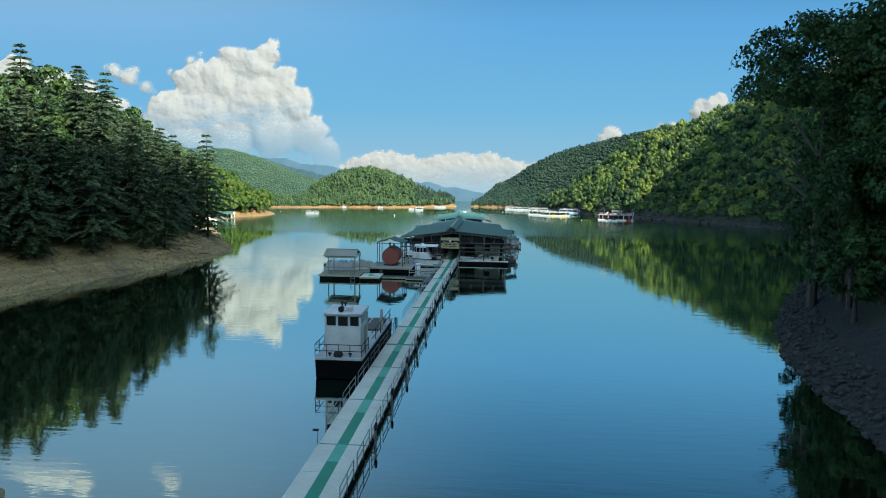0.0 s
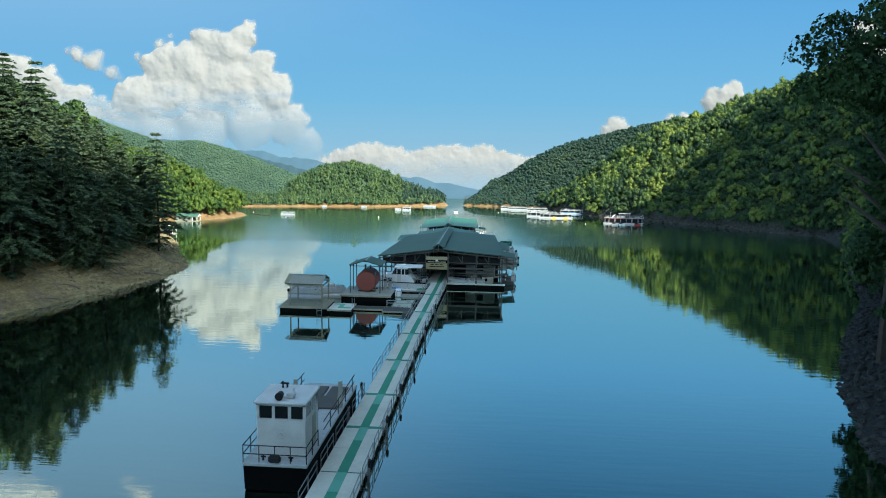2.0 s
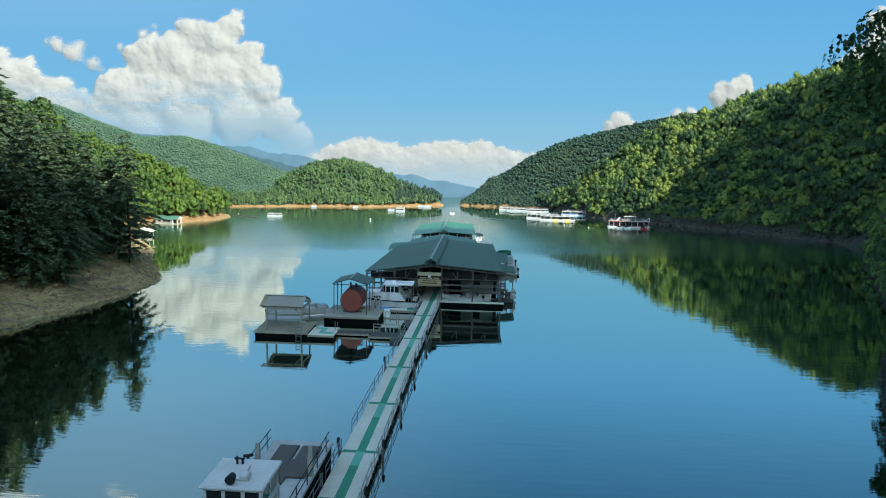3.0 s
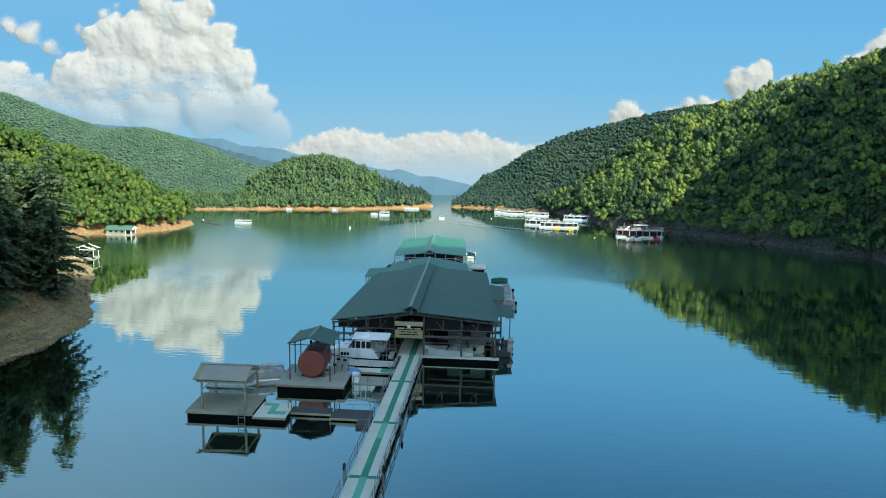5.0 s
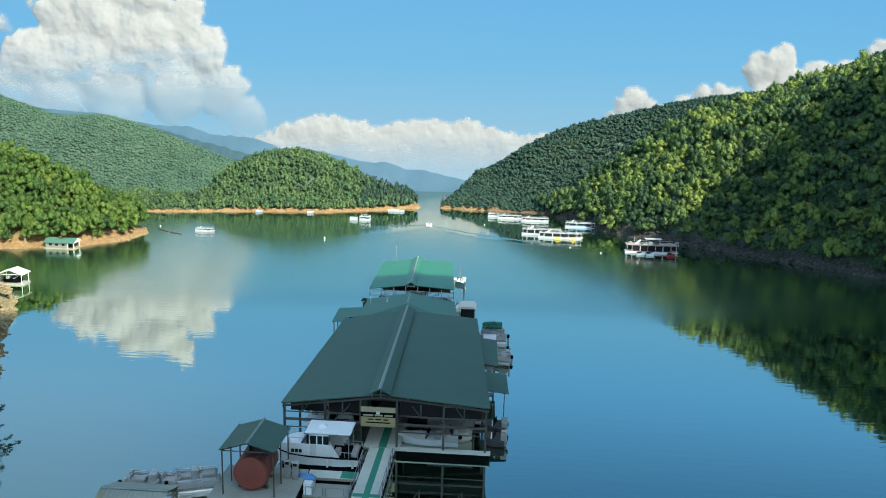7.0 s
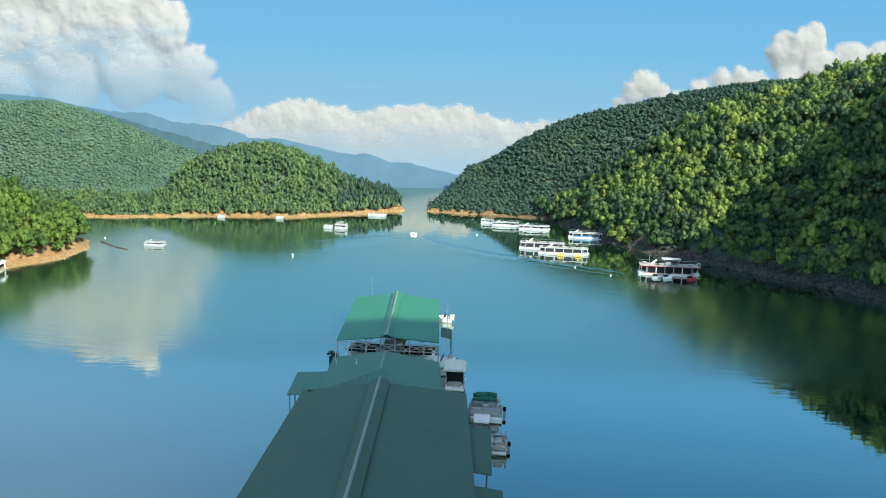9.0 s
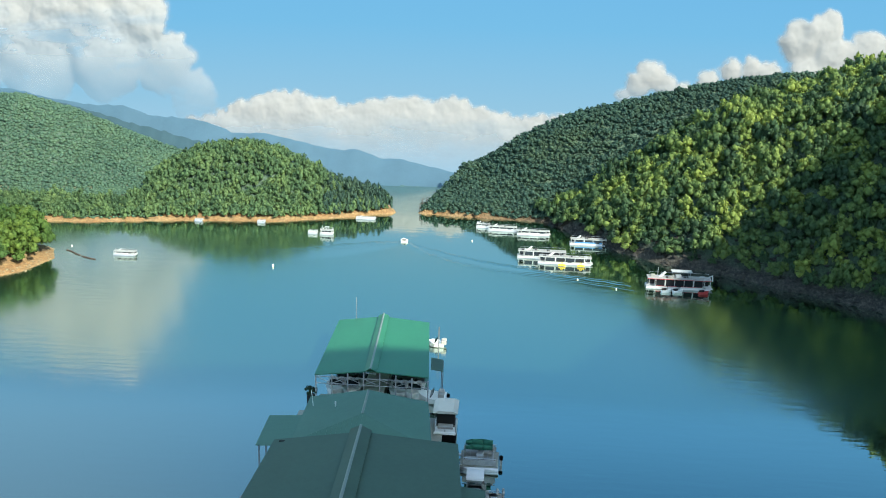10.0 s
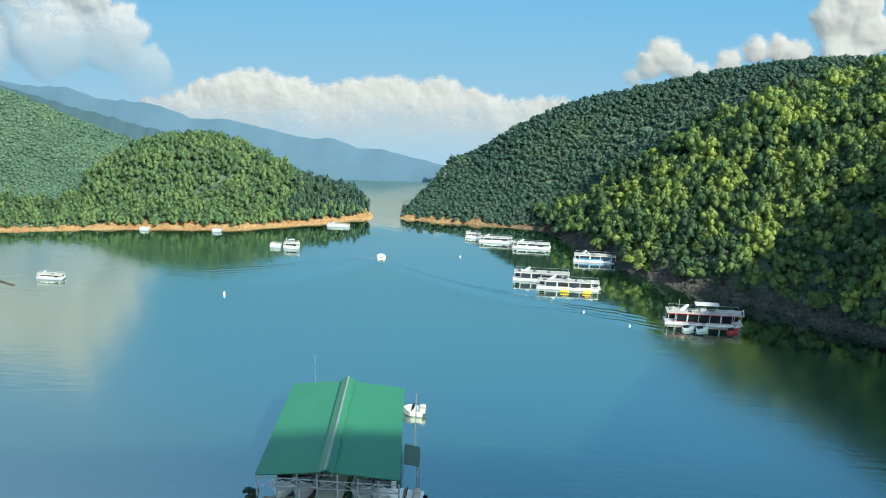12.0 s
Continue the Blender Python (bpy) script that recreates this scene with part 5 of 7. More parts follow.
def pontoon_boat(label, m, length=5.2, width=2.2, top=None, group="pontoon boats"):
    """Bow towards +x."""
    b = thing("pontoon_boat", m, label, "boat", group)
    hw = width / 2
    for y in (-hw + 0.3, hw - 0.3):
        bm = bmesh.new()
        rod(bm, (-length / 2, y, 0.1), (length / 2 - 0.5, y, 0.1), 0.28, 10)
        rod(bm, (length / 2 - 0.5, y, 0.1), (length / 2, y, 0.28), 0.28, 10, 0.06)
        part("float_tube", bm, ALU, b)
    part("deck", boxed(-length / 2, length / 2 - 0.2, -hw, hw, 0.36, 0.46, bevel=0.02), GREY, b)
    for y in (-hw + 0.03, hw - 0.03):
        part("side_panel", boxed(-length / 2 + 0.2, length / 2 - 0.4, y - 0.02, y + 0.02, 0.50, 0.92), PANEL, b)
        part("rail", rods([((-length / 2 + 0.2, y, 1.06), (length / 2 - 0.4, y, 1.06))], 0.03, 5), ALU, b)
    part("front_panel", boxed(length / 2 - 0.42, length / 2 - 0.38, -hw + 0.06, hw - 0.06, 0.50, 0.92), PANEL, b)
    for x, y in ((length / 2 - 1.1, -0.6), (length / 2 - 1.1, 0.6), (-length / 2 + 0.9, -0.55), (-length / 2 + 0.9, 0.55)):
        bm = bmesh.new()
        box(bm, x - 0.55, x + 0.55, y - 0.33, y + 0.33, 0.46, 0.82, 0.06)
        box(bm, x - 0.55, x - 0.38, y - 0.33, y + 0.33, 0.8, 1.22, 0.05)
        part("seat", bm, SEAT, b, "pale vinyl seat")
    part("console", boxed(-0.4, 0.15, 0.2, 0.9, 0.46, 1.25, bevel=0.08), PANEL, b)
    mot = part("outboard", boxed(-length / 2 - 0.32, -length / 2 - 0.03, -0.14, 0.14, 0.42, 0.78, bevel=0.08), BLACK, b, "black outboard motor")
    part("leg", boxed(-length / 2 - 0.27, -length / 2 - 0.08, -0.10, 0.10, 0.02, 0.42), GALV, mot)
    if top:
        n = 8
        rows_ = [[(x, hw * 0.96 * math.cos(a / n * math.pi), 2.05 + 0.28 * math.sin(a / n * math.pi)) for a in range(n + 1)] + [(x, 0, 2.03)] for x in (-0.31 * length, -0.1 * length, 0.13 * length, 0.29 * length)]
        part("canopy", prism(rows_), top, b)
        for x in (-0.27 * length, 0.25 * length):
            for y in (-hw + 0.1, hw - 0.1):
                part("canopy_pole", rods([((x, y, 0.46), (x * 0.9, y, 2.06))], 0.025, 5), ALU, b)
    return b


def boat_hull(length, hw, depth, sheer=0.3, flare=0.8):
    """A V hull, bow at +x, deck line rising to the bow."""
    rows_ = []
    for k in range(9):
        t = k / 8
        x = -length / 2 + length * t
        w = hw * (1 - max(0, (t - 0.5) / 0.5) ** 2.2 * 0.97)
        top = depth + sheer * t ** 2
        keel = -0.35 + 0.5 * max(0, (t - 0.7) / 0.3) ** 2
        rows_.append([(x, -w, top), (x, -w * flare, 0.12), (x, 0, keel), (x, w * flare, 0.12), (x, w, top)])
    return prism(rows_)


def runabout(label, m, length=4.2, name="motor_boat", tower=False, mat=None, group="small motor boats"):
    b = thing(name, m, label, "boat", group)
    part("hull", boat_hull(length, 0.85, 0.55), mat or WHITE, b)
    part("deck", boxed(length * 0.05, length * 0.28, -0.6, 0.6, 0.58, 0.68, bevel=0.04), WHITE, b)
    part("windscreen", prism([[(0.1, -0.6, 0.62), (0.1, 0.6, 0.62), (0.2, 0.6, 0.62), (0.2, -0.6, 0.62)], [(-0.15, -0.5, 1.05), (-0.15, 0.5, 1.05), (-0.1, 0.5, 1.05), (-0.1, -0.5, 1.05)]]), GLASS_DARK, b)
    for y in (-0.35, 0.35):
        part("seat", boxed(-1.0, -0.5, y - 0.22, y + 0.22, 0.4, 1.0, bevel=0.08), SEAT, b)
    part("outboard", boxed(-length / 2 - 0.28, -length / 2, -0.12, 0.12, 0.45, 0.8, bevel=0.07), BLACK, b)
    return b


def cruiser():
    """Bow towards local +x: flush raised foredeck, glazed cabin under a long hard top, open cockpit aft."""
    b = thing("cabin_cruiser", pose(-15.55, 131.3, 0, 0, 0, 180), "white cabin cruiser with dark windows moored at the covered docks", "boat")
    sections = []
    for x, w, keel, top in ((-3.1, 1.05, -0.25, 0.95), (-1.6, 1.15, -0.35, 1.0), (0.4, 1.18, -0.35, 1.05), (1.8, 1.0, -0.25, 1.12), (2.6, 0.62, 0.0, 1.18), (3.1, 0.08, 0.45, 1.25)):
        sections.append([(x, -w, top), (x, -w * 0.86, 0.3), (x, 0, keel), (x, w * 0.86, 0.3), (x, w, top)])
    part("hull", prism(sections), WHITE, b)
    bottom = [[(x, -w * 0.885, 0.34), (x, -w * 0.87, -0.05), (x, w * 0.87, -0.05), (x, w * 0.885, 0.34)] for x, w in ((-3.12, 1.05), (0.4, 1.19), (1.8, 0.98), (2.5, 0.66))]
    part("bottom_paint", prism(bottom), BLACK, b, "black bottom paint")
    part("rub_rail", prism([[(x, -w, z), (x, -w, z + 0.07), (x, w, z + 0.07), (x, w, z)] for x, w, z in ((-3.12, 1.09, 0.92), (-1.6, 1.19, 0.96), (0.4, 1.22, 1.02), (1.8, 1.04, 1.09), (2.6, 0.66, 1.15), (3.12, 0.1, 1.22))]), BLACK, b, "dark rub rail")
    fore = part("foredeck", prism([[(x, -w, z0), (x, -w * 0.93, z1), (x, w * 0.93, z1), (x, w, z0)] for x, w, z0, z1 in ((0.75, 1.14, 1.06, 1.98), (1.8, 0.97, 1.12, 1.92), (2.55, 0.6, 1.18, 1.72), (2.95, 0.2, 1.24, 1.45))]), WHITE, b, "flush white foredeck")
    for y in (-1.10, 1.10):
        for x in (0.95, 1.22, 1.49):
            part("port_window", boxed(x, x + 0.22, y - 0.03 if y > 0 else y - 0.0, y + 0.0 if y > 0 else y + 0.03, 1.30, 1.56, bevel=0.008), GLASS_DARK, fore)
    part("windscreen", prism([[(1.05, -0.98, 1.96), (1.05, 0.98, 1.96), (0.95, 0.98, 1.94), (0.95, -0.98, 1.94)], [(0.52, -0.92, 2.72), (0.52, 0.92, 2.72), (0.44, 0.92, 2.70), (0.44, -0.92, 2.70)]]), NAVY, b, "dark blue raked windscreen")
    bm = bmesh.new()
    box(bm, -1.05, 0.78, -1.08, 1.08, 1.0, 1.95, 0.04)
    for y in (-1.06, 0.98):
        for x in (-1.05, -0.58, -0.16, 0.36):
            box(bm, x, x + 0.08, y, y + 0.08, 1.9, 2.74)
        box(bm, -1.05, 0.44, y, y + 0.08, 2.62, 2.74)
    box(bm, -1.05, -0.97, -1.06, 1.06, 1.9, 2.74)
    cab = part("cabin", bm, WHITE, b)
    for y in (-1.03, 1.0):
        for x0, x1 in ((-0.97, -0.58), (-0.50, -0.16), (-0.08, 0.36), (0.44, 0.62)):
            part("window", boxed(x0, x1, y, y + 0.03, 1.97, 2.62), GLASS_DARK, cab, "dark cabin window")
        part("wing", prism([[(-1.05, y, 1.0), (-1.75, y, 1.0), (-1.6, y, 1.25), (-1.05, y, 2.2)], [(-1.05, y + 0.05, 1.0), (-1.75, y + 0.05, 1.0), (-1.6, y + 0.05, 1.25), (-1.05, y + 0.05, 2.2)]]), WHITE, cab)
        part("door", boxed(-0.10, 0.38, y + (0.06 if y > 0 else -0.06), y + (0.085 if y > 0 else -0.035), 1.05, 1.93, bevel=0.01), CANVAS_WHITE, cab, "white side door")
    roof = part("hard_top", boxed(-2.55, 0.74, -1.12, 1.12, 2.76, 2.88, bevel=0.05), WHITE, b)
    dome = bmesh.new()
    rod(dome, (-0.35, 0, 2.87), (-0.35, 0, 3.02), 0.38, 14, 0.30)
    rod(dome, (-0.35, 0, 3.02), (-0.35, 0, 3.10), 0.30, 14, 0.12)
    part("roof_hatch", dome, WHITE, roof, "round white roof hatch")
    part("visor", boxed(0.62, 0.80, -1.0, 1.0, 2.70, 2.77), NAVY, roof)
    part("cockpit_floor", boxed(-3.0, -1.05, -0.95, 0.95, 0.75, 0.82), GREY, b)
    part("transom_seat", boxed(-2.95, -2.5, -0.8, 0.8, 0.82, 1.25, bevel=0.06), SEAT, b)
    part("helm_seat", boxed(-1.75, -1.35, 0.2, 0.7, 0.82, 1.5, bevel=0.06), SEAT, b)
    for y in (-1.0, 1.0):
        part("top_post", rods([((-2.4, y, 1.0), (-2.4, y, 2.78))], 0.03), ALU, b)
        part("side_rail", rods([((-3.05, y, 1.42), (-1.8, y, 1.42)), ((-3.05, y, 0.98), (-3.05, y, 1.42)), ((-2.1, y, 0.98), (-2.1, y, 1.42))], 0.025), ALU, b)
    part("stern_rail", rods([((-3.05, -1.0, 1.42), (-3.05, 1.0, 1.42))], 0.025), ALU, b)
    for x in (-2.7, -0.9, 1.2):
        part("fender", rods([((x, 1.2, 0.35), (x, 1.2, 0.85))], 0.08, 8), CANVAS_WHITE, b, "white fender on a cord")
    bow = [((0.9, y * 0.95, 2.0), (0.9, y * 0.95, 2.35)) for y in (-1, 1)] + [((1.9, y * 0.8, 1.9), (1.9, y * 0.8, 2.3)) for y in (-1, 1)] + [((0.9, y * 0.95, 2.35), (1.9, y * 0.8, 2.3)) for y in (-1, 1)] + [((1.9, y * 0.8, 2.3), (2.9, 0, 2.0)) for y in (-1, 1)]
    part("bow_rail", rods(bow, 0.02, 5), ALU, b)
    return b


cruiser()
pontoon_boat("white pontoon boat with open vinyl seats beside the shelter", pose(-25.6, 125.6, 0, 0, 0, 0), 4.2, 2.0)
pontoon_boat("low pontoon boat with rails beside the fuel dock", pose(-22.9, 126.6, 0, 0, 0, 20), 3.6, 1.9)
b = pontoon_boat("pontoon boat with a folded green canopy", pose(-3.9, 160.5, 0, 0, 0, 180), 3.0, 2.2)
bm = bmesh.new()
for y, z, r_ in ((-0.25, 1.62, 0.24), (0.15, 1.85, 0.26), (0.45, 1.62, 0.22)):
    rod(bm, (-1.0, y, z), (-0.3, y + 0.04, z + 0.05), r_ * 0.8, 8, r_)
    rod(bm, (-0.3, y + 0.04, z + 0.05), (0.5, y, z), r_, 8, r_ * 0.9)
    rod(bm, (0.5, y, z), (0.95, y, z - 0.06), r_ * 0.9, 8, r_ * 0.6)
part("folded_canopy", bm, CANVAS_GREEN, b, "folded green canvas canopy", smooth=True)
for x in (-0.7, 0.6):
    for y in (-0.95, 0.95):
        part("canopy_pole", rods([((x, y, 0.46), (x, y * 0.3, 1.7))], 0.025, 5), ALU, b)
pontoon_boat("small boat with a white and teal canopy at the side roof", pose(-4.0, 155.4, 0, 0, 0, 180), 2.0, 1.5, CANVAS_WHITE)
pontoon_boat("low pontoon boat beside the side roof", pose(-2.8, 154.6, -0.1, 0, 0, 180), 1.6, 1.5)
runabout("long white motor boat in the open front bay", pose(-8.0, 135.7, 0, 0, 0, 180), 4.6)
runabout("white motor boat behind the front bay", pose(-6.3, 136.6, 0, 0, 0, 0), 3.2, mat=CANVAS_CREAM)
runabout("small dark motor boat at the dock corner", pose(-3.0, 136.2, 0, 0, 0, 180), 1.6, mat=DARKDOCK)
runabout("small grey motor boat at the dock corner", pose(-3.0, 138.6, 0, 0, 0, 180), 1.6, mat=DARKDOCK)
runabout("small white motor boat behind the last roof", pose(-8.7, 182.2, 0, 0, 0, 180) @ Matrix.Diagonal((1, 0.8, 0.7, 1)), 1.5)
runabout("white motor boat under the covered dock", pose(-14.8, 137, 0, 0, 0, 90), 4.5)
runabout("white motor boat in the covered slip", pose(-17.0, 139.5, 0, 0, 0, 90), 4.5)
runabout("white motor boat beside the last covered dock", pose(-8.1, 170.3, 0, 0, 0, 180), 2.4)
runabout("dark motor boat at the side of the docks", pose(-18.2, 156.2, 0, 0, 0, 60), 2.0, mat=NAVY)
runabout("small dark motor boat at the side of the docks", pose(-18.6, 153.2, 0, 0, 0, 60), 1.5, mat=TEAL)
runabout("small motor boat crossing open water", pose(-15.5, 216.3, 0, 0, 0, 100) @ Matrix.Diagonal((0.55, 0.55, 0.34, 1)), 1.8)

cover = thing("covered_boat", pose(-6.6, 164.9, 0), "small white houseboat with a cream canvas roof beside the docks", "boat")
part("hull", boxed(-0.85, 0.85, -1.2, 1.2, -0.2, 0.5, bevel=0.08), BLACK, cover)
part("deck", boxed(-0.88, 0.88, -1.25, 1.2, 0.5, 0.75, bevel=0.05), WHITE, cover)
# solid near-black box in place of the cabin's shaded inside
part("cabin", boxed(-0.72, 0.72, -0.4, 1.0, 0.75, 2.3, bevel=0.05), DARK_FILL, cover, "solid dark box for the shaded open cabin")
part("roof", prism([[(-0.95, -1.2, 2.35), (-0.6, -1.2, 2.5), (0.6, -1.2, 2.5), (0.95, -1.2, 2.35), (0.95, -1.2, 2.28), (-0.95, -1.2, 2.28)], [(-0.95, 1.1, 2.35), (-0.6, 1.1, 2.5), (0.6, 1.1, 2.5), (0.95, 1.1, 2.35), (0.95, 1.1, 2.28), (-0.95, 1.1, 2.28)]]), CANVAS_CREAM, cover, "cream canvas roof")
for x in (-0.8, 0.8):
    part("post", rods([((x, -1.1, 0.75), (x, -1.1, 2.3))], 0.03), ALU, cover)
part("bench", boxed(-0.6, 0.6, -0.8, -0.45, 0.75, 1.1, bevel=0.05), SEAT, cover)
part("rail", rods([((-0.82, -1.2, 1.2), (0.82, -1.2, 1.2)), ((-0.82, -1.2, 0.75), (-0.82, -1.2, 1.2)), ((0.82, -1.2, 0.75), (0.82, -1.2, 1.2)), ((0, -1.2, 0.75), (0, -1.2, 1.2))], 0.03), ALU, cover)

for x, y in ((-16.9, 127.6), (-16.3, 127.4)):
    p = thing("fuel_pump", pose(x, y, 0.7), "small grey fuel pump with a dark dial on the fuel dock", "fuel pump", "fuel pumps")
    part("body", boxed(-0.2, 0.2, -0.16, 0.16, 0, 0.95, bevel=0.04), PANEL, p)
    part("head", boxed(-0.22, 0.22, -0.18, 0.18, 0.95, 1.25, bevel=0.06), PANEL, p)
    part("dial", boxed(-0.14, 0.14, -0.19, -0.178, 1.0, 1.2), GLASS_DARK, p)
    part("hose", rods([((0.21, 0, 0.9), (0.34, -0.05, 0.5)), ((0.34, -0.05, 0.5), (0.24, -0.1, 0.15))], 0.025, 5), RUBBER, p)
tarp = thing("blue_tarp", pose(-15.7, 127.9, 0.5) @ Matrix.Diagonal((0.62, 0.8, 0.9, 1)), "crumpled pale blue tarp over a small dinghy on the dock", "tarp")
bm = bmesh.new()
q = bmesh.ops.create_icosphere(bm, subdivisions=3, radius=1.0)["verts"]
for v in q:
    k = 1 + 0.18 * noise.noise(v.co * 2.5)
    v.co = Vector((v.co.x * 1.15 * k, v.co.y * 0.5 * k, max(-0.1, v.co.z) * 0.45 * k))
part("sheet", bm, CANVAS_BLUE, tarp, smooth=True)
part("dinghy", boxed(-1.0, 1.0, -0.42, 0.42, -0.6, -0.05, bevel=0.1), WHITE, tarp)
box_w = thing("dock_box", pose(-15.25, 126.6, 0.1), "white dock box on the narrow dock", "box")
part("body", boxed(-0.28, 0.28, -0.25, 0.25, 0, 0.75, bevel=0.03), WHITE, box_w)
part("lid", boxed(-0.31, 0.31, -0.28, 0.28, 0.75, 0.83, bevel=0.03), WHITE, box_w)


# ---------------------------------------------------------------- covered docks
STOREWOOD = plain("grey_store_boards", (0.24, 0.24, 0.205), 0.85, vary=0.35)


def covered_dock():
    d = thing("covered_dock", pose(0, 0, 0), "big covered boat dock with a dark green metal gable roof", "dock building")
    y0, y1 = 133.4, 157.2
    l, r = gable(-18.75, -3.3, y0, y1, 3.68, 4.72, 2.85, 3.85, -11.35, -12.1, 0.09, -18.25, -5.3, 4.06, 3.35)
    part("roof_slope", l, ROOF_DARK, d)
    part("roof_slope", r, ROOF_DARK, d)
    # dark sheets below the slopes stand in for shade under the roof
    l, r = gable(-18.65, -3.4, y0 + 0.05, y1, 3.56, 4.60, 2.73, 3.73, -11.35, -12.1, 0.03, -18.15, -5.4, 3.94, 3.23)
    part("shade_sheet", l, DARK_FILL, d, "dark sheet added under the roof in place of its shade")
    part("shade_sheet", r, DARK_FILL, d, "dark sheet added under the roof in place of its shade")
    # raised ridge vent with its own little gable
    rows_ = []
    for y, xr, z in ((y0 - 0.6, -11.33, 4.98), (y1, -12.1, 4.02)):
        rows_.append([(xr - 0.75, y, z), (xr, y, z + 0.36), (xr + 0.75, y, z), (xr + 0.75, y, z - 0.06), (xr, y, z + 0.29), (xr - 0.75, y, z - 0.06)])
    part("ridge_vent", prism(rows_), ROOF_DARK, d, "raised ridge vent roof")
    part("ridge_cap", prism([[(-11.46, y0 - 0.62, 5.35), (-11.2, y0 - 0.62, 5.35), (-11.33, y0 - 0.62, 5.42)], [(-12.2, y1, 4.39), (-12.0, y1, 4.39), (-12.1, y1, 4.45)]]), RIDGE, d, "pale metal ridge cap")
    for k in range(9):
        q = k / 8
        y = y0 + 0.1 + (y1 - y0 - 0.2) * q
        xr, z = -11.34 - 0.76 * q, 4.95 - 0.95 * q
        for dx in (-0.62, 0.0, 0.62) if k == 0 else (-0.62, 0.62):
            part("vent_post", boxed(xr + dx - 0.05, xr + dx + 0.05, y - 0.05, y + 0.05, z - 0.5, z + (0.28 if dx == 0 else 0.0)), GALV, d)
    # deck: U of docks round the slips
    part("front_deck", boxed(-10.2, -3.2, 133.2, 133.8, 0.40, 0.5), CONCRETE, d)
    part("front_float", boxed(-10.15, -3.25, 133.24, 133.76, -0.2, 0.40), BLACK, d)
    part("front_deck", boxed(-18.6, -12.7, 133.2, 133.9, 0.38, 0.5), GREY, d)
    part("main_deck", boxed(-12.6, -9.9, 133.4, 157, 0.36, 0.54), CONCRETE, d)
    part("carpet", boxed(-11.5, -10.9, 133.4, 150, 0.538, 0.55), STRIPE_NEW, d)
    for y in (139.5, 145.5, 151.5):
        part("finger", boxed(-18.2, -12.6, y, y + 0.9, 0.34, 0.5), GREY, d)
        part("finger", boxed(-9.9, -4.4, y, y + 0.9, 0.34, 0.5), GREY, d)
    # posts and beams
    for k in range(6):
        q = k / 5
        y = y0 + 0.2 + (y1 - y0 - 0.4) * q
        for x, z in ((-18.55 + 0.4 * q, 3.45 - 0.85 * q), (-15.5, 3.85 - 0.85 * q), (-12.85, 4.2 - 0.85 * q), (-10.15, 4.3 - 0.8 * q), (-6.7 - 0.5 * q, 4.0 - 0.75 * q), (-3.6 - 1.9 * q, 3.8 - 0.7 * q)):
            part("post", boxed(x - 0.08, x + 0.08, y - 0.08, y + 0.08, -0.3, z), STEEL, d)
        part("beam", boxed(-18.55 + 0.4 * q, -3.6 - 1.9 * q, y - 0.06, y + 0.06, 2.25 - 0.35 * q, 2.42 - 0.35 * q), STEEL, d)
        part("rafter", prism([[(-18.7 + 0.4 * q, y - 0.05, 3.40 - 0.85 * q), (-18.7 + 0.4 * q, y + 0.05, 3.40 - 0.85 * q), (-18.7 + 0.4 * q, y + 0.05, 3.26 - 0.85 * q), (-18.7 + 0.4 * q, y - 0.05, 3.26 - 0.85 * q)], [(-11.35 - 0.75 * q, y - 0.05, 4.46 - 0.87 * q), (-11.35 - 0.75 * q, y + 0.05, 4.46 - 0.87 * q), (-11.35 - 0.75 * q, y + 0.05, 4.32 - 0.87 * q), (-11.35 - 0.75 * q, y - 0.05, 4.32 - 0.87 * q)]]), STEEL, d)
        part("rafter", prism([[(-3.4 - 2.0 * q, y - 0.05, 3.80 - 0.75 * q), (-3.4 - 2.0 * q, y + 0.05, 3.80 - 0.75 * q), (-3.4 - 2.0 * q, y + 0.05, 3.66 - 0.75 * q), (-3.4 - 2.0 * q, y - 0.05, 3.66 - 0.75 * q)], [(-11.35 - 0.75 * q, y - 0.05, 4.46 - 0.87 * q), (-11.35 - 0.75 * q, y + 0.05, 4.46 - 0.87 * q), (-11.35 - 0.75 * q, y + 0.05, 4.32 - 0.87 * q), (-11.35 - 0.75 * q, y - 0.05, 4.32 - 0.87 * q)]]), STEEL, d)
    # upper rail of the front, hangers and the far inner wall
    part("front_rail", rods([((-18.5, 133.55, 1.75), (-12.85, 133.55, 1.75)), ((-10.1, 133.55, 1.75), (-3.6, 133.55, 1.75)), ((-18.5, 133.55, 2.95), (-12.85, 133.55, 2.95)), ((-10.1, 133.55, 3.0), (-3.6, 133.55, 3.0))], 0.05), STEEL, d)
    for x in (-17.2, -14.2, -8.4, -5.2):
        part("hanger", boxed(x - 0.05, x + 0.05, 133.55, 133.65, 2.9, 3.9 if x > -12 else 3.85), STEEL, d)
        part("diagonal", rods([((x, 133.6, 2.95), (x + (0.6 if x < -11 else -0.6), 133.6, 3.8))], 0.04), STEEL, d)
    # dark panels added to black out the shaded inside of the slips
    part("dark_backing", boxed(-17.8, -6.0, 156.7, 156.9, 0.4, 3.0), DARK_FILL, d, "dark backing added at the far end of the slips")
    part("shade_panel", boxed(-17.9, -12.7, 143.6, 143.7, 0.0, 2.9), DARK_FILL, d, "dark panel added in the slips in place of shade")
    part("shade_panel", boxed(-9.8, -4.3, 139.6, 139.7, 0.0, 3.4), DARK_FILL, d, "dark panel added in the slips in place of shade")
    part("passage_shade", boxed(-12.5, -10.2, 146.0, 146.1, 0.55, 3.8), DARK_FILL, d, "dark panel added across the inner walkway in place of shade")
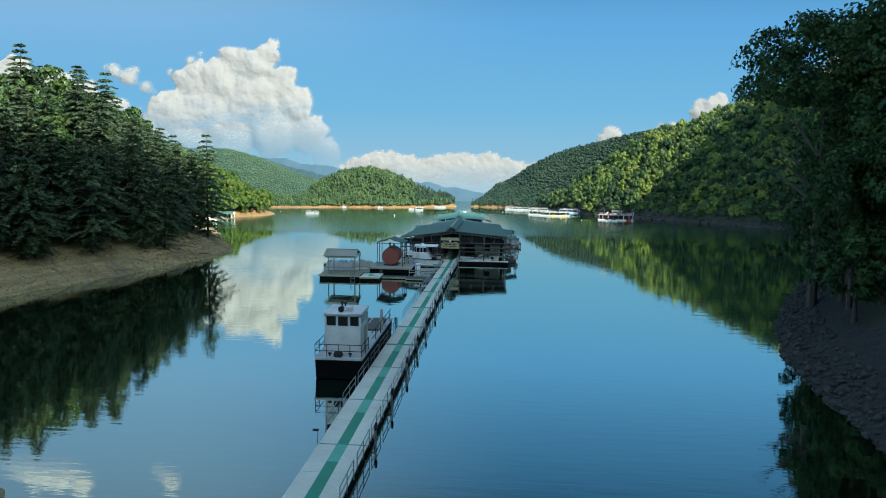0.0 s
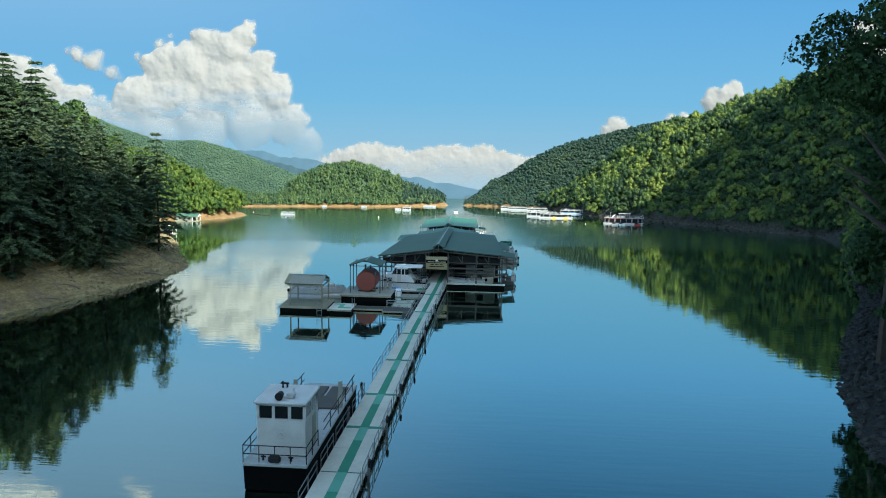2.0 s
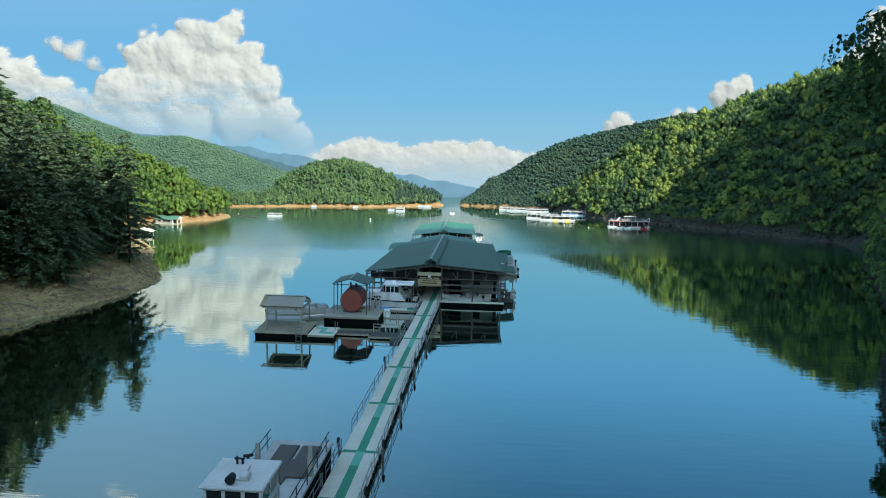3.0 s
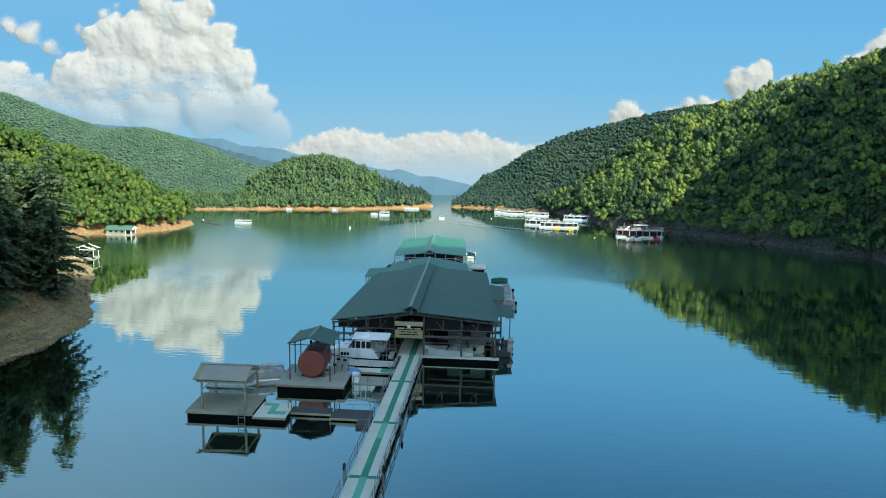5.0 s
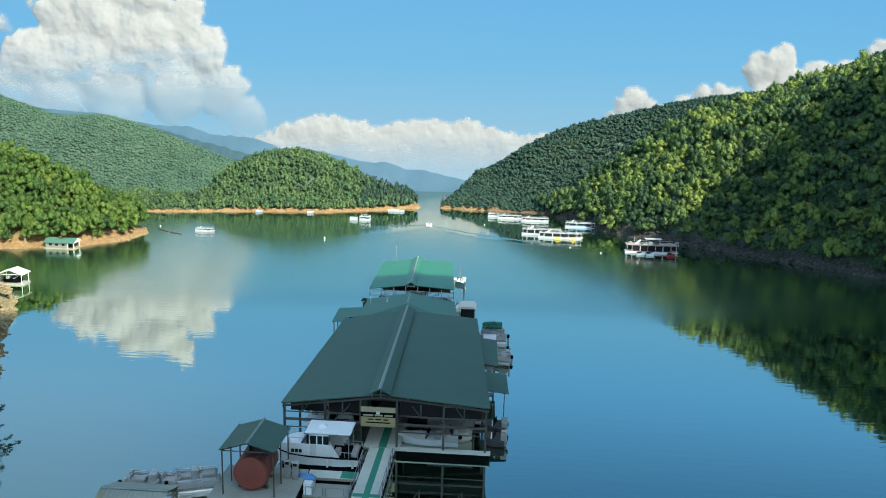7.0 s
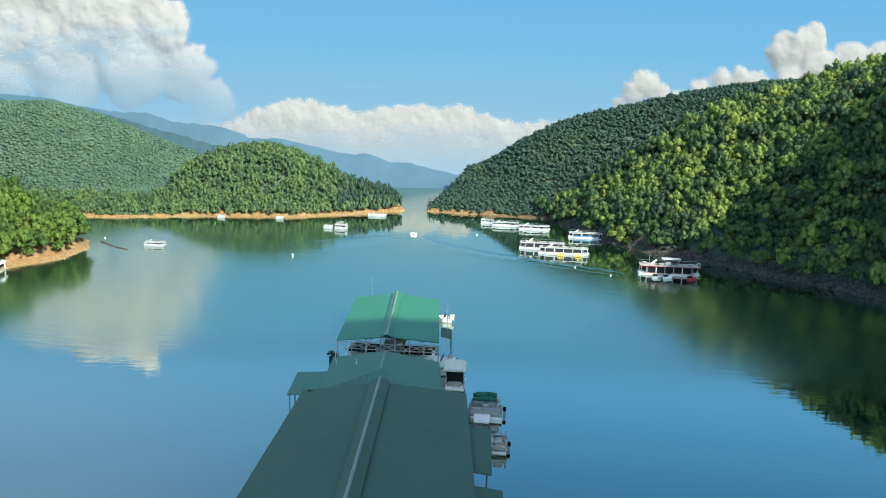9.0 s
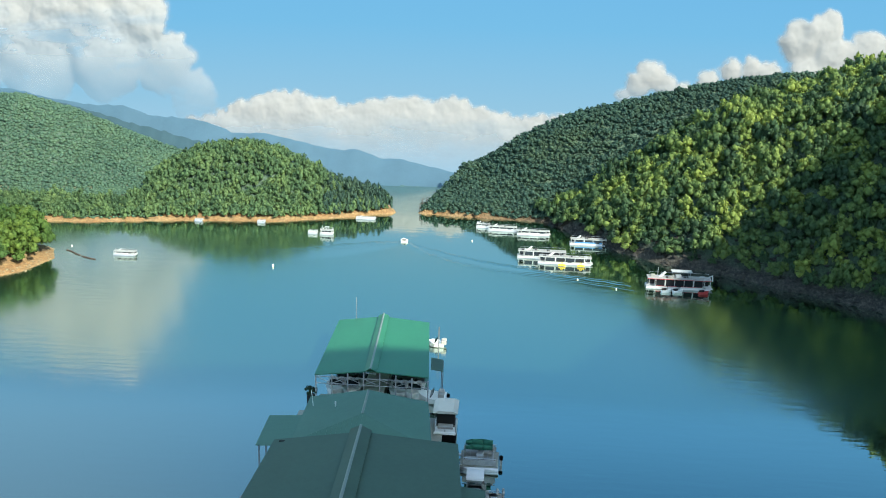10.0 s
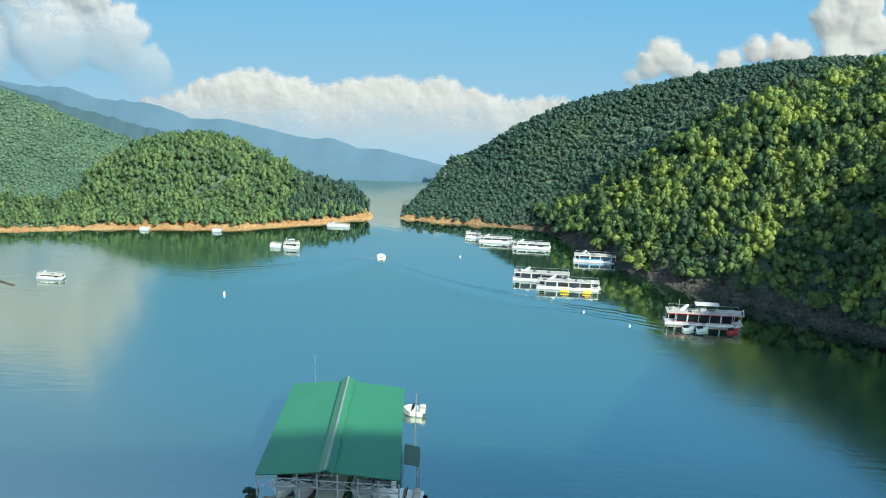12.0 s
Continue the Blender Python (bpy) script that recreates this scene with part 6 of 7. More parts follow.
    # dark sheets paint the shade between the roof front and the beam
    for x0, x1 in ((-18.3, -15.6), (-15.4, -12.95), (-10.05, -6.8), (-6.6, -3.9)):
        part("shade_board", boxed(x0, x1, 134.6, 134.66, 2.62, 3.42 if x0 < -15.5 or x0 > -7 else 3.75), DARK_FILL, d, "dark sheets added under the roof front in place of shade")
    store = part("store", boxed(-8.2, -4.6, 137.2, 139.3, 0.5, 2.6), STOREWOOD, d, "wooden store room in the dock")
    part("store_window", boxed(-7.0, -6.0, 137.16, 137.2, 1.5, 2.3), GLASS_DARK, store)
    store = part("store", boxed(-17.6, -13.4, 140.6, 143.5, 0.5, 2.8), STOREWOOD, d)
    part("store_door", boxed(-15.6, -14.8, 140.56, 140.6, 0.5, 2.3), DARK_FILL, store)
    return d


covered_dock()

sign = thing("dock_sign", pose(-11.5, 133.3, 0), "cream signboard with a black lettered band over the dock entrance", "sign")
part("top_board", boxed(-1.28, 1.28, -0.06, 0.0, 3.35, 3.75, bevel=0.01), CREAM, sign)
part("name_band", boxed(-1.28, 1.28, -0.07, 0.0, 2.98, 3.33, bevel=0.01), BLACK, sign, "black band with pale lettering bars")
SIGN_YELLOW = plain("sign_yellow", (0.36, 0.30, 0.15), 0.7, vary=0.15)
part("lower_board", boxed(-1.28, 1.28, -0.06, 0.0, 2.2, 2.96, bevel=0.01), SIGN_YELLOW, sign)
for x0, x1 in ((-1.1, -0.35), (-0.25, 0.35), (0.45, 1.1)):
    part("lettering", boxed(x0, x1, -0.085, -0.07, 3.06, 3.18), CREAM, sign)
part("emblem", boxed(-0.14, 0.14, -0.085, -0.07, 3.2, 3.42, bevel=0.02), CANVAS_WHITE, sign)
for x0, x1, z in ((-0.75, -0.35, 2.74), (-0.2, 0.25, 2.74), (0.4, 0.75, 2.74), (-0.9, 0.9, 2.5)):
    part("lettering", boxed(x0, x1, -0.075, -0.06, z, z + 0.09), BLACK, sign)


def store_house():
    """The middle building: hipped towards the walkway, with a lower wing."""
    h = thing("dock_store", pose(0, 0, 0), "dock store with a green hipped metal roof and side wing", "dock building")
    part("deck", boxed(-18.5, -6.8, 157.3, 166.4, 0.3, 0.5), GREY, h)
    part("float", boxed(-18.2, -7.1, 157.5, 166.2, -0.3, 0.3), BLACK, h)
    part("wall", boxed(-16.4, -8.0, 158.2, 164.2, 0.5, 2.65), WOOD, h)
    xr, zr, yr0, yr1 = -12.5, 3.62, 160.4, 164.6
    e = [(-17.1, 157.2, 2.72), (-7.1, 157.2, 2.85), (-8.0, 164.6, 2.75), (-17.2, 164.6, 2.65)]

    def sheet(pts):
        return prism([pts, [(x, y, z - 0.07) for x, y, z in pts]])
    part("roof_slope", sheet([e[0], (xr, yr0, zr), (xr - 0.15, yr1, zr - 0.12), e[3]]), ROOF_HIP, h)
    part("roof_slope", sheet([e[1], e[2], (xr - 0.15, yr1, zr - 0.12), (xr, yr0, zr)]), ROOF_HIP, h)
    part("hip_slope", sheet([e[0], e[1], (xr, yr0, zr)]), ROOF_HIP, h)
    for k in range(1, 30):
        x = e[0][0] + (e[1][0] - e[0][0]) * k / 30
        q = min((x - e[0][0]) / (xr - e[0][0]), (e[1][0] - x) / (e[1][0] - xr))
        part("rib", prism([[(x - 0.015, 157.2, 2.74), (x + 0.015, 157.2, 2.74), (x, 157.2, 2.765)], [(x - 0.015, 157.2 + 3.2 * q, 2.76 + 0.86 * q), (x + 0.015, 157.2 + 3.2 * q, 2.76 + 0.86 * q), (x, 157.2 + 3.2 * q, 2.785 + 0.86 * q)]]), ROOF_HIP, h)
    part("ridge_cap", prism([[(xr - 0.1, yr0, zr), (xr + 0.1, yr0, zr), (xr, yr0, zr + 0.07)], [(xr - 0.25, yr1, zr - 0.12), (xr - 0.05, yr1, zr - 0.12), (xr - 0.15, yr1, zr - 0.05)]]), RIDGE, h)
    part("wing_roof", prism([[(-19.55, 157.0, 2.45), (-16.9, 157.0, 2.62), (-16.9, 157.0, 2.55), (-19.55, 157.0, 2.38)], [(-19.65, 161.4, 2.5), (-17.0, 161.4, 2.7), (-17.0, 161.4, 2.63), (-19.65, 161.4, 2.43)]]), ROOF_HIP, h)
    for y in (157.3, 159.2, 161.1):
        part("wing_post", boxed(-19.45, -19.35, y - 0.05, y + 0.05, 0.0, 2.45), GALV, h)
    part("vent_pipe", rods([((-14.8, 162.2, 2.9), (-14.8, 162.2, 3.55))], 0.06, 8), WHITE, h)
    part("flue", rods([((-16.6, 162.8, 2.6), (-16.75, 162.9, 4.0))], 0.025, 6), WHITE, h, "thin white pole")
    return h


ROOF_HIP = plain("roof_mid_green", (0.072, 0.172, 0.125), 0.5, vary=0.15, grain=3, stain=0.25, bumps=0.05)
store_house()


TRUSS = plain("pale_truss_paint", (0.34, 0.36, 0.35), 0.5, vary=0.25)


def far_dock():
    d = thing("far_covered_dock", pose(0, 0, 0), "far covered dock with a bright green metal roof and pale trusses", "dock building")
    y0, y1 = 168.6, 181.2
    l, r = gable(-17.7, -8.3, y0, y1, 2.68, 3.25, 2.55, 3.12, -13.05, -13.6, 0.08, -17.85, -9.3, 2.95, 2.75)
    part("roof_slope", l, ROOF_GREEN, d)
    part("roof_slope", r, ROOF_GREEN, d)
    rows_ = []
    for y, xr, z in ((y0 - 0.35, -13.03, 3.38), (y1, -13.6, 3.22)):
        rows_.append([(xr - 0.5, y, z), (xr, y, z + 0.24), (xr + 0.5, y, z), (xr + 0.5, y, z - 0.05), (xr, y, z + 0.19), (xr - 0.5, y, z - 0.05)])
    part("ridge_vent", prism(rows_), ROOF_GREEN, d, "raised ridge vent roof")
    part("ridge_cap", prism([[(-13.13, y0 - 0.36, 3.63), (-12.93, y0 - 0.36, 3.63), (-13.03, y0 - 0.36, 3.68)], [(-13.68, y1, 3.47), (-13.52, y1, 3.47), (-13.6, y1, 3.51)]]), RIDGE, d)
    part("vent_frame", rods([((-13.4, y0 - 0.2, 3.05), (-13.4, y0 - 0.2, 3.4)), ((-12.66, y0 - 0.2, 3.05), (-12.66, y0 - 0.2, 3.4)), ((-13.4, y0 - 0.2, 3.12), (-12.66, y0 - 0.2, 3.12))], 0.04), TRUSS, d)
    part("deck", boxed(-17.4, -8.6, y0 - 0.2, y0 + 0.9, 0.3, 0.5), GREY, d)
    part("main_deck", boxed(-14.0, -12.2, y0, y1, 0.32, 0.52), CONCRETE, d)
    xs_ = [-17.6 + 1.32 * k for k in range(8)]
    for k, x in enumerate(xs_):
        z = 2.62 + 0.55 * (1 - abs(x + 13.05) / 4.65)
        part("post", boxed(x - 0.05, x + 0.05, y0 - 0.02, y0 + 0.1, -0.2, z), TRUSS, d, "pale grey post")
        part("post", boxed(x - 0.05, x + 0.05, y1 - 0.3, y1 - 0.2, -0.2, 2.45), GALV, d)
        if k < 7:
            part("truss_brace", rods([((x, y0 + 0.04, 2.5), (x + 1.32, y0 + 0.04, 1.95))], 0.03, 5), TRUSS, d)
            if k % 2:
                part("truss_brace", rods([((x, y0 + 0.06, 1.95), (x + 1.32, y0 + 0.06, 2.5))], 0.03, 5), TRUSS, d)
    for z in (1.92, 2.52):
        part("truss_chord", rods([((-17.65, y0 + 0.04, z), (-8.35, y0 + 0.04, z))], 0.038, 5), TRUSS, d)
    # dark backing in place of shade behind the far slips
    part("dark_backing", boxed(-17.2, -9.2, 176, 176.1, 0.4, 2.3), DARK_FILL, d)
    part("side_roof", prism([[(-8.35, 171.3, 2.5), (-7.3, 171.3, 2.35), (-7.3, 171.3, 2.29), (-8.35, 171.3, 2.44)], [(-8.5, 173.7, 2.5), (-7.5, 173.7, 2.35), (-7.5, 173.7, 2.29), (-8.5, 173.7, 2.44)]]), ROOF_DARK, d)
    for y in (171.4, 173.6):
        part("side_post", rods([((-7.45, y, -0.2), (-7.45, y, 2.32))], 0.04), GALV, d)
    return d


far_dock()
for x in (-16.4, -15.0, -11.0, -9.7):
    runabout("white boat parked in the far covered dock", pose(x, 171.2, 0, 0, 0, -90), 3.0, group="boats in the far dock")
shrub_box = thing("flower_tub", pose(-18.05, 168.8, 0), "round dark shrub in a tub on the dock corner", "plant")
part("tub", rods([((0, 0, -0.1), (0, 0, 0.75))], 0.35, 12), RUBBER, shrub_box)
tv, tf = crown_template(77, 8, 240, 0.28, 0.45, 0.12)
leaf = mesh_object("leaves", tv * 0.55 + np.array((0, 0, 0.75)), tf, LEAF_HILL)
leaf.parent = shrub_box
antenna = thing("antenna_pole", pose(-16.45, 182.6, 0), "thin white antenna pole behind the far dock", "antenna")
part("pole", rods([((0, 0, -0.5), (0, 0, 4.4))], 0.02, 6), ALU, antenna)
part("base", rods([((0, 0, -0.5), (0, 0, 0.5))], 0.09, 8), GALV, antenna)

for x0, x1, y0, y1, z in ((-5.2, -3.25, 145.2, 152.0, 3.1), (-4.2, -2.25, 139.3, 143.5, 3.0)):
    a = thing("side_roof", pose(0, 0, 0), "low dark green lean-to roof at the side of the covered dock", "roof", "side roofs")
    part("sheet", prism([[(x0, y0, z + 0.12), (x1 + 0.25, y0, z - 0.12), (x1 + 0.25, y0, z - 0.17), (x0, y0, z + 0.07)], [(x0, y1, z + 0.12), (x1, y1, z - 0.12), (x1, y1, z - 0.17), (x0, y1, z + 0.07)]]), ROOF_DARK, a)
    for y in (y0 + 0.15, (y0 + y1) / 2, y1 - 0.15):
        part("post", rods([((x1 - 0.1, y, -0.3), (x1 - 0.1, y, z - 0.15))], 0.045), GALV, a)
    part("deck", boxed(x0 - 0.6, x1, y0 - 0.3, y0 + 0.3, 0.3, 0.45), GREY, a)


# ---------------------------------------------------------------- houseboats on the far water
DECKTOP = plain("worn_white_deck", (0.36, 0.36, 0.33), 0.6, vary=0.2, stain=1.2, grain=6)


HULL_WHITE = plain("houseboat_white", (0.49, 0.505, 0.485), 0.4, vary=0.2, stain=1.4, grain=9, bumps=0.03)


def houseboat(label, x0, x1, y, depth, decks=1, trim=None, canopy_roof=False, group="moored houseboats", turn=0.0, h=1.15):
    L = x1 - x0
    b = thing("houseboat", pose((x0 + x1) / 2, y + depth / 2, 0, 0, 0, turn) @ Matrix.Diagonal((1, 1, 0.74, 1)), label, "houseboat", group)
    depth *= 0.6
    hx, hy = L / 2, depth / 2
    trim = trim or HULL_WHITE
    kz = h / 1.15
    for s in (-1, 1):
        bm = bmesh.new()
        rod(bm, (-hx, s * hy * 0.7, 0.05), (hx * 0.93, s * hy * 0.7, 0.05), 0.2, 8)
        part("float_tube", bm, ALU, b)
    part("deck", boxed(-hx, hx, -hy, hy, 0.22, 0.32, bevel=0.02), HULL_WHITE, b)
    c0, c1 = -hx * 0.72, hx * 0.70
    low = 0.33 + (h - 0.12) * (0.30 if trim is BLUEPAINT else 0.10)
    f = -hy * 0.8
    cab = part("cabin", boxed(c0, c1, f, hy * 0.8, 0.32, h + 0.2), GLASS_DARK, b, "dark glazed cabin")
    part("cabin_panel", boxed(c0 - 0.02, c1 + 0.02, f - 0.03, hy * 0.8 + 0.02, 0.33, low), trim if trim is BLUEPAINT else HULL_WHITE, cab, "lower cabin wall")
    part("cabin_fascia", boxed(c0 - 0.02, c1 + 0.02, f - 0.03, hy * 0.8 + 0.02, h + 0.14, h + 0.19), HULL_WHITE, cab)
    n = max(3, int((c1 - c0) / 1.05))
    step = (c1 - c0) / n
    for k in range(n + 1):
        xw = c0 + step * k
        wide = step * (0.13 if k % 3 == 1 else 0.05)
        part("mullion", boxed(max(c0, xw - wide / 2), min(c1, xw + wide / 2), f - 0.035, f - 0.004, low, h + 0.14), HULL_WHITE, cab)
        if k % 4 == 2 and k < n:
            part("door", boxed(xw + step * 0.25, xw + step * 0.70, f - 0.045, f - 0.032, 0.34, h + 0.02), GLASS_DARK, cab)
    part("stripe", boxed(c0 + 0.02, c1 - 0.02, f - 0.045, f - 0.032, 0.40, 0.46), trim, cab)
    top = part("roof", boxed(-hx * 0.97, hx * 0.95, -hy, hy, h + 0.2, h + 0.20 + 0.1 * kz, bevel=0.02), DECKTOP, b)
    # dark fillers stand in for shade under the open deck ends
    part("aft_shade", boxed(-hx * 0.93, c0 - 0.03, hy * 0.3, hy * 0.4, 0.33, h + 0.19), GLASS_DARK, b, "dark filler sheet for the shade at the open deck end")
    part("fore_shade", boxed(c1 + 0.03, hx * 0.91, hy * 0.3, hy * 0.4, 0.33, h + 0.19), GLASS_DARK, b, "dark filler sheet for the shade at the open deck end")
    part("roof_edge", boxed(-hx * 0.97, hx * 0.95, -hy - 0.012, -hy, h + 0.2, h + 0.28), trim if trim is REDP else HULL_WHITE, top)
    for x in (-hx * 0.93, -hx * 0.75, hx * 0.74, hx * 0.91):
        for y_ in (-hy * 0.93, hy * 0.93):
            part("post", rods([((x, y_, 0.32), (x, y_, h + 0.2))], 0.03, 5), HULL_WHITE, b)
    rg = random.Random(int(x0 * 10))
    for k in range(max(2, int(L * 1.6))):
        x = rg.uniform(-hx * 0.8, hx * 0.8)
        y_, w_, t_ = rg.uniform(-hy * 0.6, hy * 0.5), rg.uniform(0.10, 0.28) * kz, rg.uniform(0.12, 0.34) * kz
        part("deck_chair" if k % 2 else "locker", boxed(x - w_, x + w_, y_ - 0.12, y_ + 0.12, h + 0.2 + 0.1 * kz, h + 0.2 + 0.1 * kz + t_, bevel=0.02), (GREY, HULL_WHITE, DARKDOCK, SEAT, DARKDOCK)[k % 5], b)
    zr = h + 0.20 + 0.1 * kz
    rail = part("upper_rail", rods([((-hx * 0.9, -hy * 0.95, zr + 0.4 * kz), (hx * 0.9, -hy * 0.95, zr + 0.4 * kz)), ((-hx * 0.9, hy * 0.95, zr + 0.4 * kz), (hx * 0.9, hy * 0.95, zr + 0.4 * kz)), ((-hx * 0.9, -hy * 0.95, zr + 0.4 * kz), (-hx * 0.9, hy * 0.95, zr + 0.4 * kz)), ((hx * 0.9, -hy * 0.95, zr + 0.4 * kz), (hx * 0.9, hy * 0.95, zr + 0.4 * kz))], 0.018, 4), ALU, b)
    m = max(4, int(L / 0.7))
    for k in range(m + 1):
        x = -hx * 0.9 + 1.8 * hx * k / m
        part("stanchion", rods([((x, -hy * 0.95, zr), (x, -hy * 0.95, zr + 0.4 * kz))], 0.015, 4), ALU, rail)
    for xa, xb in ((-hx * 0.98, -hx * 0.74), (hx * 0.72, hx * 0.97)):
        part("lower_rail", rods([((xa, -hy * 0.97, 0.32 + 0.36 * kz), (xb, -hy * 0.97, 0.32 + 0.36 * kz))], 0.018, 4), ALU, b)
    if decks > 1:
        part("flybridge", boxed(-hx * 0.12, hx * 0.05, -hy * 0.4, hy * 0.4, zr, zr + 0.40 * kz, bevel=0.04), HULL_WHITE, b)
        part("mast", rods([((-hx * 0.66, 0, zr), (-hx * 0.66, 0, zr + 1.3 * kz))], 0.035, 5), ALU, b)
        part("bow_frame", rods([((hx * 0.72, -hy * 0.8, zr), (hx * 0.95, -hy * 0.8, zr + 0.7 * kz)), ((hx * 0.95, -hy * 0.8, zr + 0.7 * kz), (hx * 0.98, -hy * 0.8, zr - 0.1 * kz))], 0.06, 5), HULL_WHITE, b)
        part("flybridge_top", boxed(-hx * 0.26, hx * 0.36, -hy * 0.6, hy * 0.6, zr + 0.86 * kz, zr + 0.95 * kz, bevel=0.03), HULL_WHITE, b)
        for x in (-hx * 0.2, hx * 0.3):
            for y_ in (-hy * 0.6, hy * 0.6):
                part("post", rods([((x, y_, zr), (x, y_, zr + 0.88 * kz))], 0.022, 4), ALU, b)
    sl = part("slide", prism([[(-hx * 0.62, 0.0, zr + 0.02), (-hx * 0.62, 0.35, zr + 0.02), (-hx * 0.52, 0.35, zr + 0.02), (-hx * 0.52, 0.0, zr + 0.02)], [(-hx * 0.46, 0.0, zr + 0.62 * kz), (-hx * 0.46, 0.35, zr + 0.62 * kz), (-hx * 0.40, 0.35, zr + 0.62 * kz), (-hx * 0.40, 0.0, zr + 0.62 * kz)]]), CANVAS_WHITE, b, "white slide on the roof")
    return b


houseboat("white houseboat with a red stripe and flybridge", 13.9, 21.4, 201.8, 2.4, 2, REDP, h=1.35)
houseboat("long white houseboat with a dark lower deck", -0.8, 5.4, 211.2, 1.7, 1, GREY, h=1.0)
houseboat("white houseboat with yellow water toys", 1.7, 8.4, 209.3, 1.6, 1, GREY, h=0.95)
houseboat("white and blue houseboat close to the shore", 6.1, 11.0, 218.0, 1.6, 1, BLUEPAINT, h=0.8)
houseboat("white houseboat moored in the row", -0.8, 3.7, 221.5, 1.4, 1, WHITE, h=0.62)
houseboat("white houseboat with a slide moored in the row", -4.7, -0.7, 222.9, 1.3, 1, WHITE, h=0.6)
houseboat("small white houseboat at the end of the row", -6.4, -4.5, 224.2, 1.0, 1, WHITE, h=0.55)
houseboat("white flat-topped houseboat alone on open water", -49.6, -46.8, 204.4, 1.3, 1, WHITE, h=0.5)
houseboat("white two-storey houseboat near the island", -26.9, -25.1, 217.3, 1.2, 2, WHITE, h=0.62)
houseboat("small white houseboat beside the taller one", -28.5, -27.2, 217.5, 1.0, 1, WHITE, h=0.3)
houseboat("small white houseboat at the island shore", -44.9, -43.8, 220.9, 0.8, 1, WHITE, h=0.2, group="boats at the island")
houseboat("small white houseboat at the clay shore", -36.4, -35.3, 221.7, 0.7, 1, WHITE, h=0.22, group="boats at the island")
houseboat("long low white houseboat at the island's end", -23.4, -20.6, 225.8, 0.9, 1, WHITE, h=0.2, group="boats at the island")
for x, m_, n_ in ((17.3, WHITE, "white"), (16.0, WHITE, "white"), (20.2, REDP, "dark red")):
    j = thing("jet_ski", pose(x, 201.2, 0, 0, 0, 20), n_ + " jet ski tied to the houseboat", "jet ski", "jet skis")
    part("hull", boat_hull(1.2, 0.24, 0.26, 0.1), m_, j)
    part("seat", boxed(-0.6, 0.0, -0.12, 0.12, 0.28, 0.52, bevel=0.05), RUBBER, j)
    part("handlebar", rods([((0.15, 0, 0.3), (0.05, 0, 0.68)), ((0.05, -0.22, 0.68), (0.05, 0.22, 0.68))], 0.025, 5), RUBBER, j)
for x in (4.6, 6.9):
    f_ = thing("water_toy", pose(x, 209.0, 0.25), "yellow inflatable water toy beside the houseboat", "toy", "water toys")
    bm = bmesh.new()
    tyre(bm, 0, 0, 0.1, 0.13, "y")
    part("ring", bm, YELLOW, f_)
    part("mat", boxed(-0.45, 0.45, -0.25, 0.15, -0.18, -0.02, bevel=0.04), YELLOW, f_)


def wake(points, label, lanes=4, high=0.016, wide=0.26):
    """Low parallel ripples spreading from the moving boat."""
    pts = [Vector((x, y, 0)) for x, y in points]
    vs, fs = [], []
    for lane in range(lanes):
        rows_ = []
        for i, p in enumerate(pts):
            d = (pts[min(i + 1, len(pts) - 1)] - pts[max(i - 1, 0)]).normalized()
            n = Vector((-d.y, d.x, 0))
            w = 0.10 + wide * i / len(pts)
            c = p + n * lane * (0.25 + 0.5 * i / len(pts)) + n * 0.12 * math.sin(i * 1.7 + lane)
            rows_.append([c - n * w, c + Vector((0, 0, high * (1 - 0.3 * lane))), c + n * w])
        for r in rows_:
            for q in r:
                vs.append((q.x, q.y, q.z + 0.004))
        k = len(vs) - 3 * len(rows_)
        for i in range(len(rows_) - 1):
            for j in range(2):
                a = k + 3 * i + j
                fs.append((a, a + 1, a + 4, a + 3))
    return tagged(mesh_object("water", np.array(vs), np.array(fs), WATER, True), label, "wake", kind="structure")


def bend(points, n=40):
    q = np.linspace(0, len(points) - 1, n)
    a = np.array(points, float)
    return [(float(np.interp(t, range(len(a)), a[:, 0])), float(np.interp(t, range(len(a)), a[:, 1]))) for t in q]


wake(bend([(-15.3, 216.0), (-12, 211), (-7, 207), (-1.2, 204.9), (5.5, 203.6), (12, 201.6), (20, 198.5)]), "thin curved wake of the motor boat")
wake(bend([(-13.7, 214.6), (-9.7, 211.7), (-4.8, 208.9), (-0.9, 207.4), (2.2, 206.1), (5.0, 205.0), (8.9, 204.1), (12.3, 202.9)]), "pale ripple of the wake along the edge of the calm water", 2, 0.034, 0.34)
wake(bend([(-15.7, 216.2), (-17, 216.0), (-19.5, 215.3), (-24, 213.2), (-27.7, 211.4), (-34, 209.5)]), "thin wake of the motor boat towards the island")


def buoy(x, y):
    t = thing("buoy", pose(x, y, 0), "small white marker buoy on the water", "buoy", "marker buoys")
    bm = bmesh.new()
    rod(bm, (0, 0, -0.2), (0, 0, 0.35), 0.13, 10)
    rod(bm, (0, 0, 0.35), (0, 0, 0.6), 0.13, 10, 0.05)
    part("body", bm, WHITE, t)
    part("band", rods([((0, 0, 0.12), (0, 0, 0.22))], 0.135, 10), YELLOW, t)
    return t


b0 = buoy(-29.7, 203.4)
b0.matrix_world = pose(-29.7, 203.4, 0) @ Matrix.Diagonal((0.8, 0.8, 0.55, 1))
for x, y in ((-6.7, 217.8), (6.2, 204.0), (10.4, 201.3), (-56, 207.5)):
    copy_thing(b0, pose(x, y, 0) @ Matrix.Diagonal((0.75, 0.75, 0.5, 1)))

hut = thing("boathouse", pose(-63.9, 190.6, 0), "floating boathouse with a green roof and white gable", "boathouse")
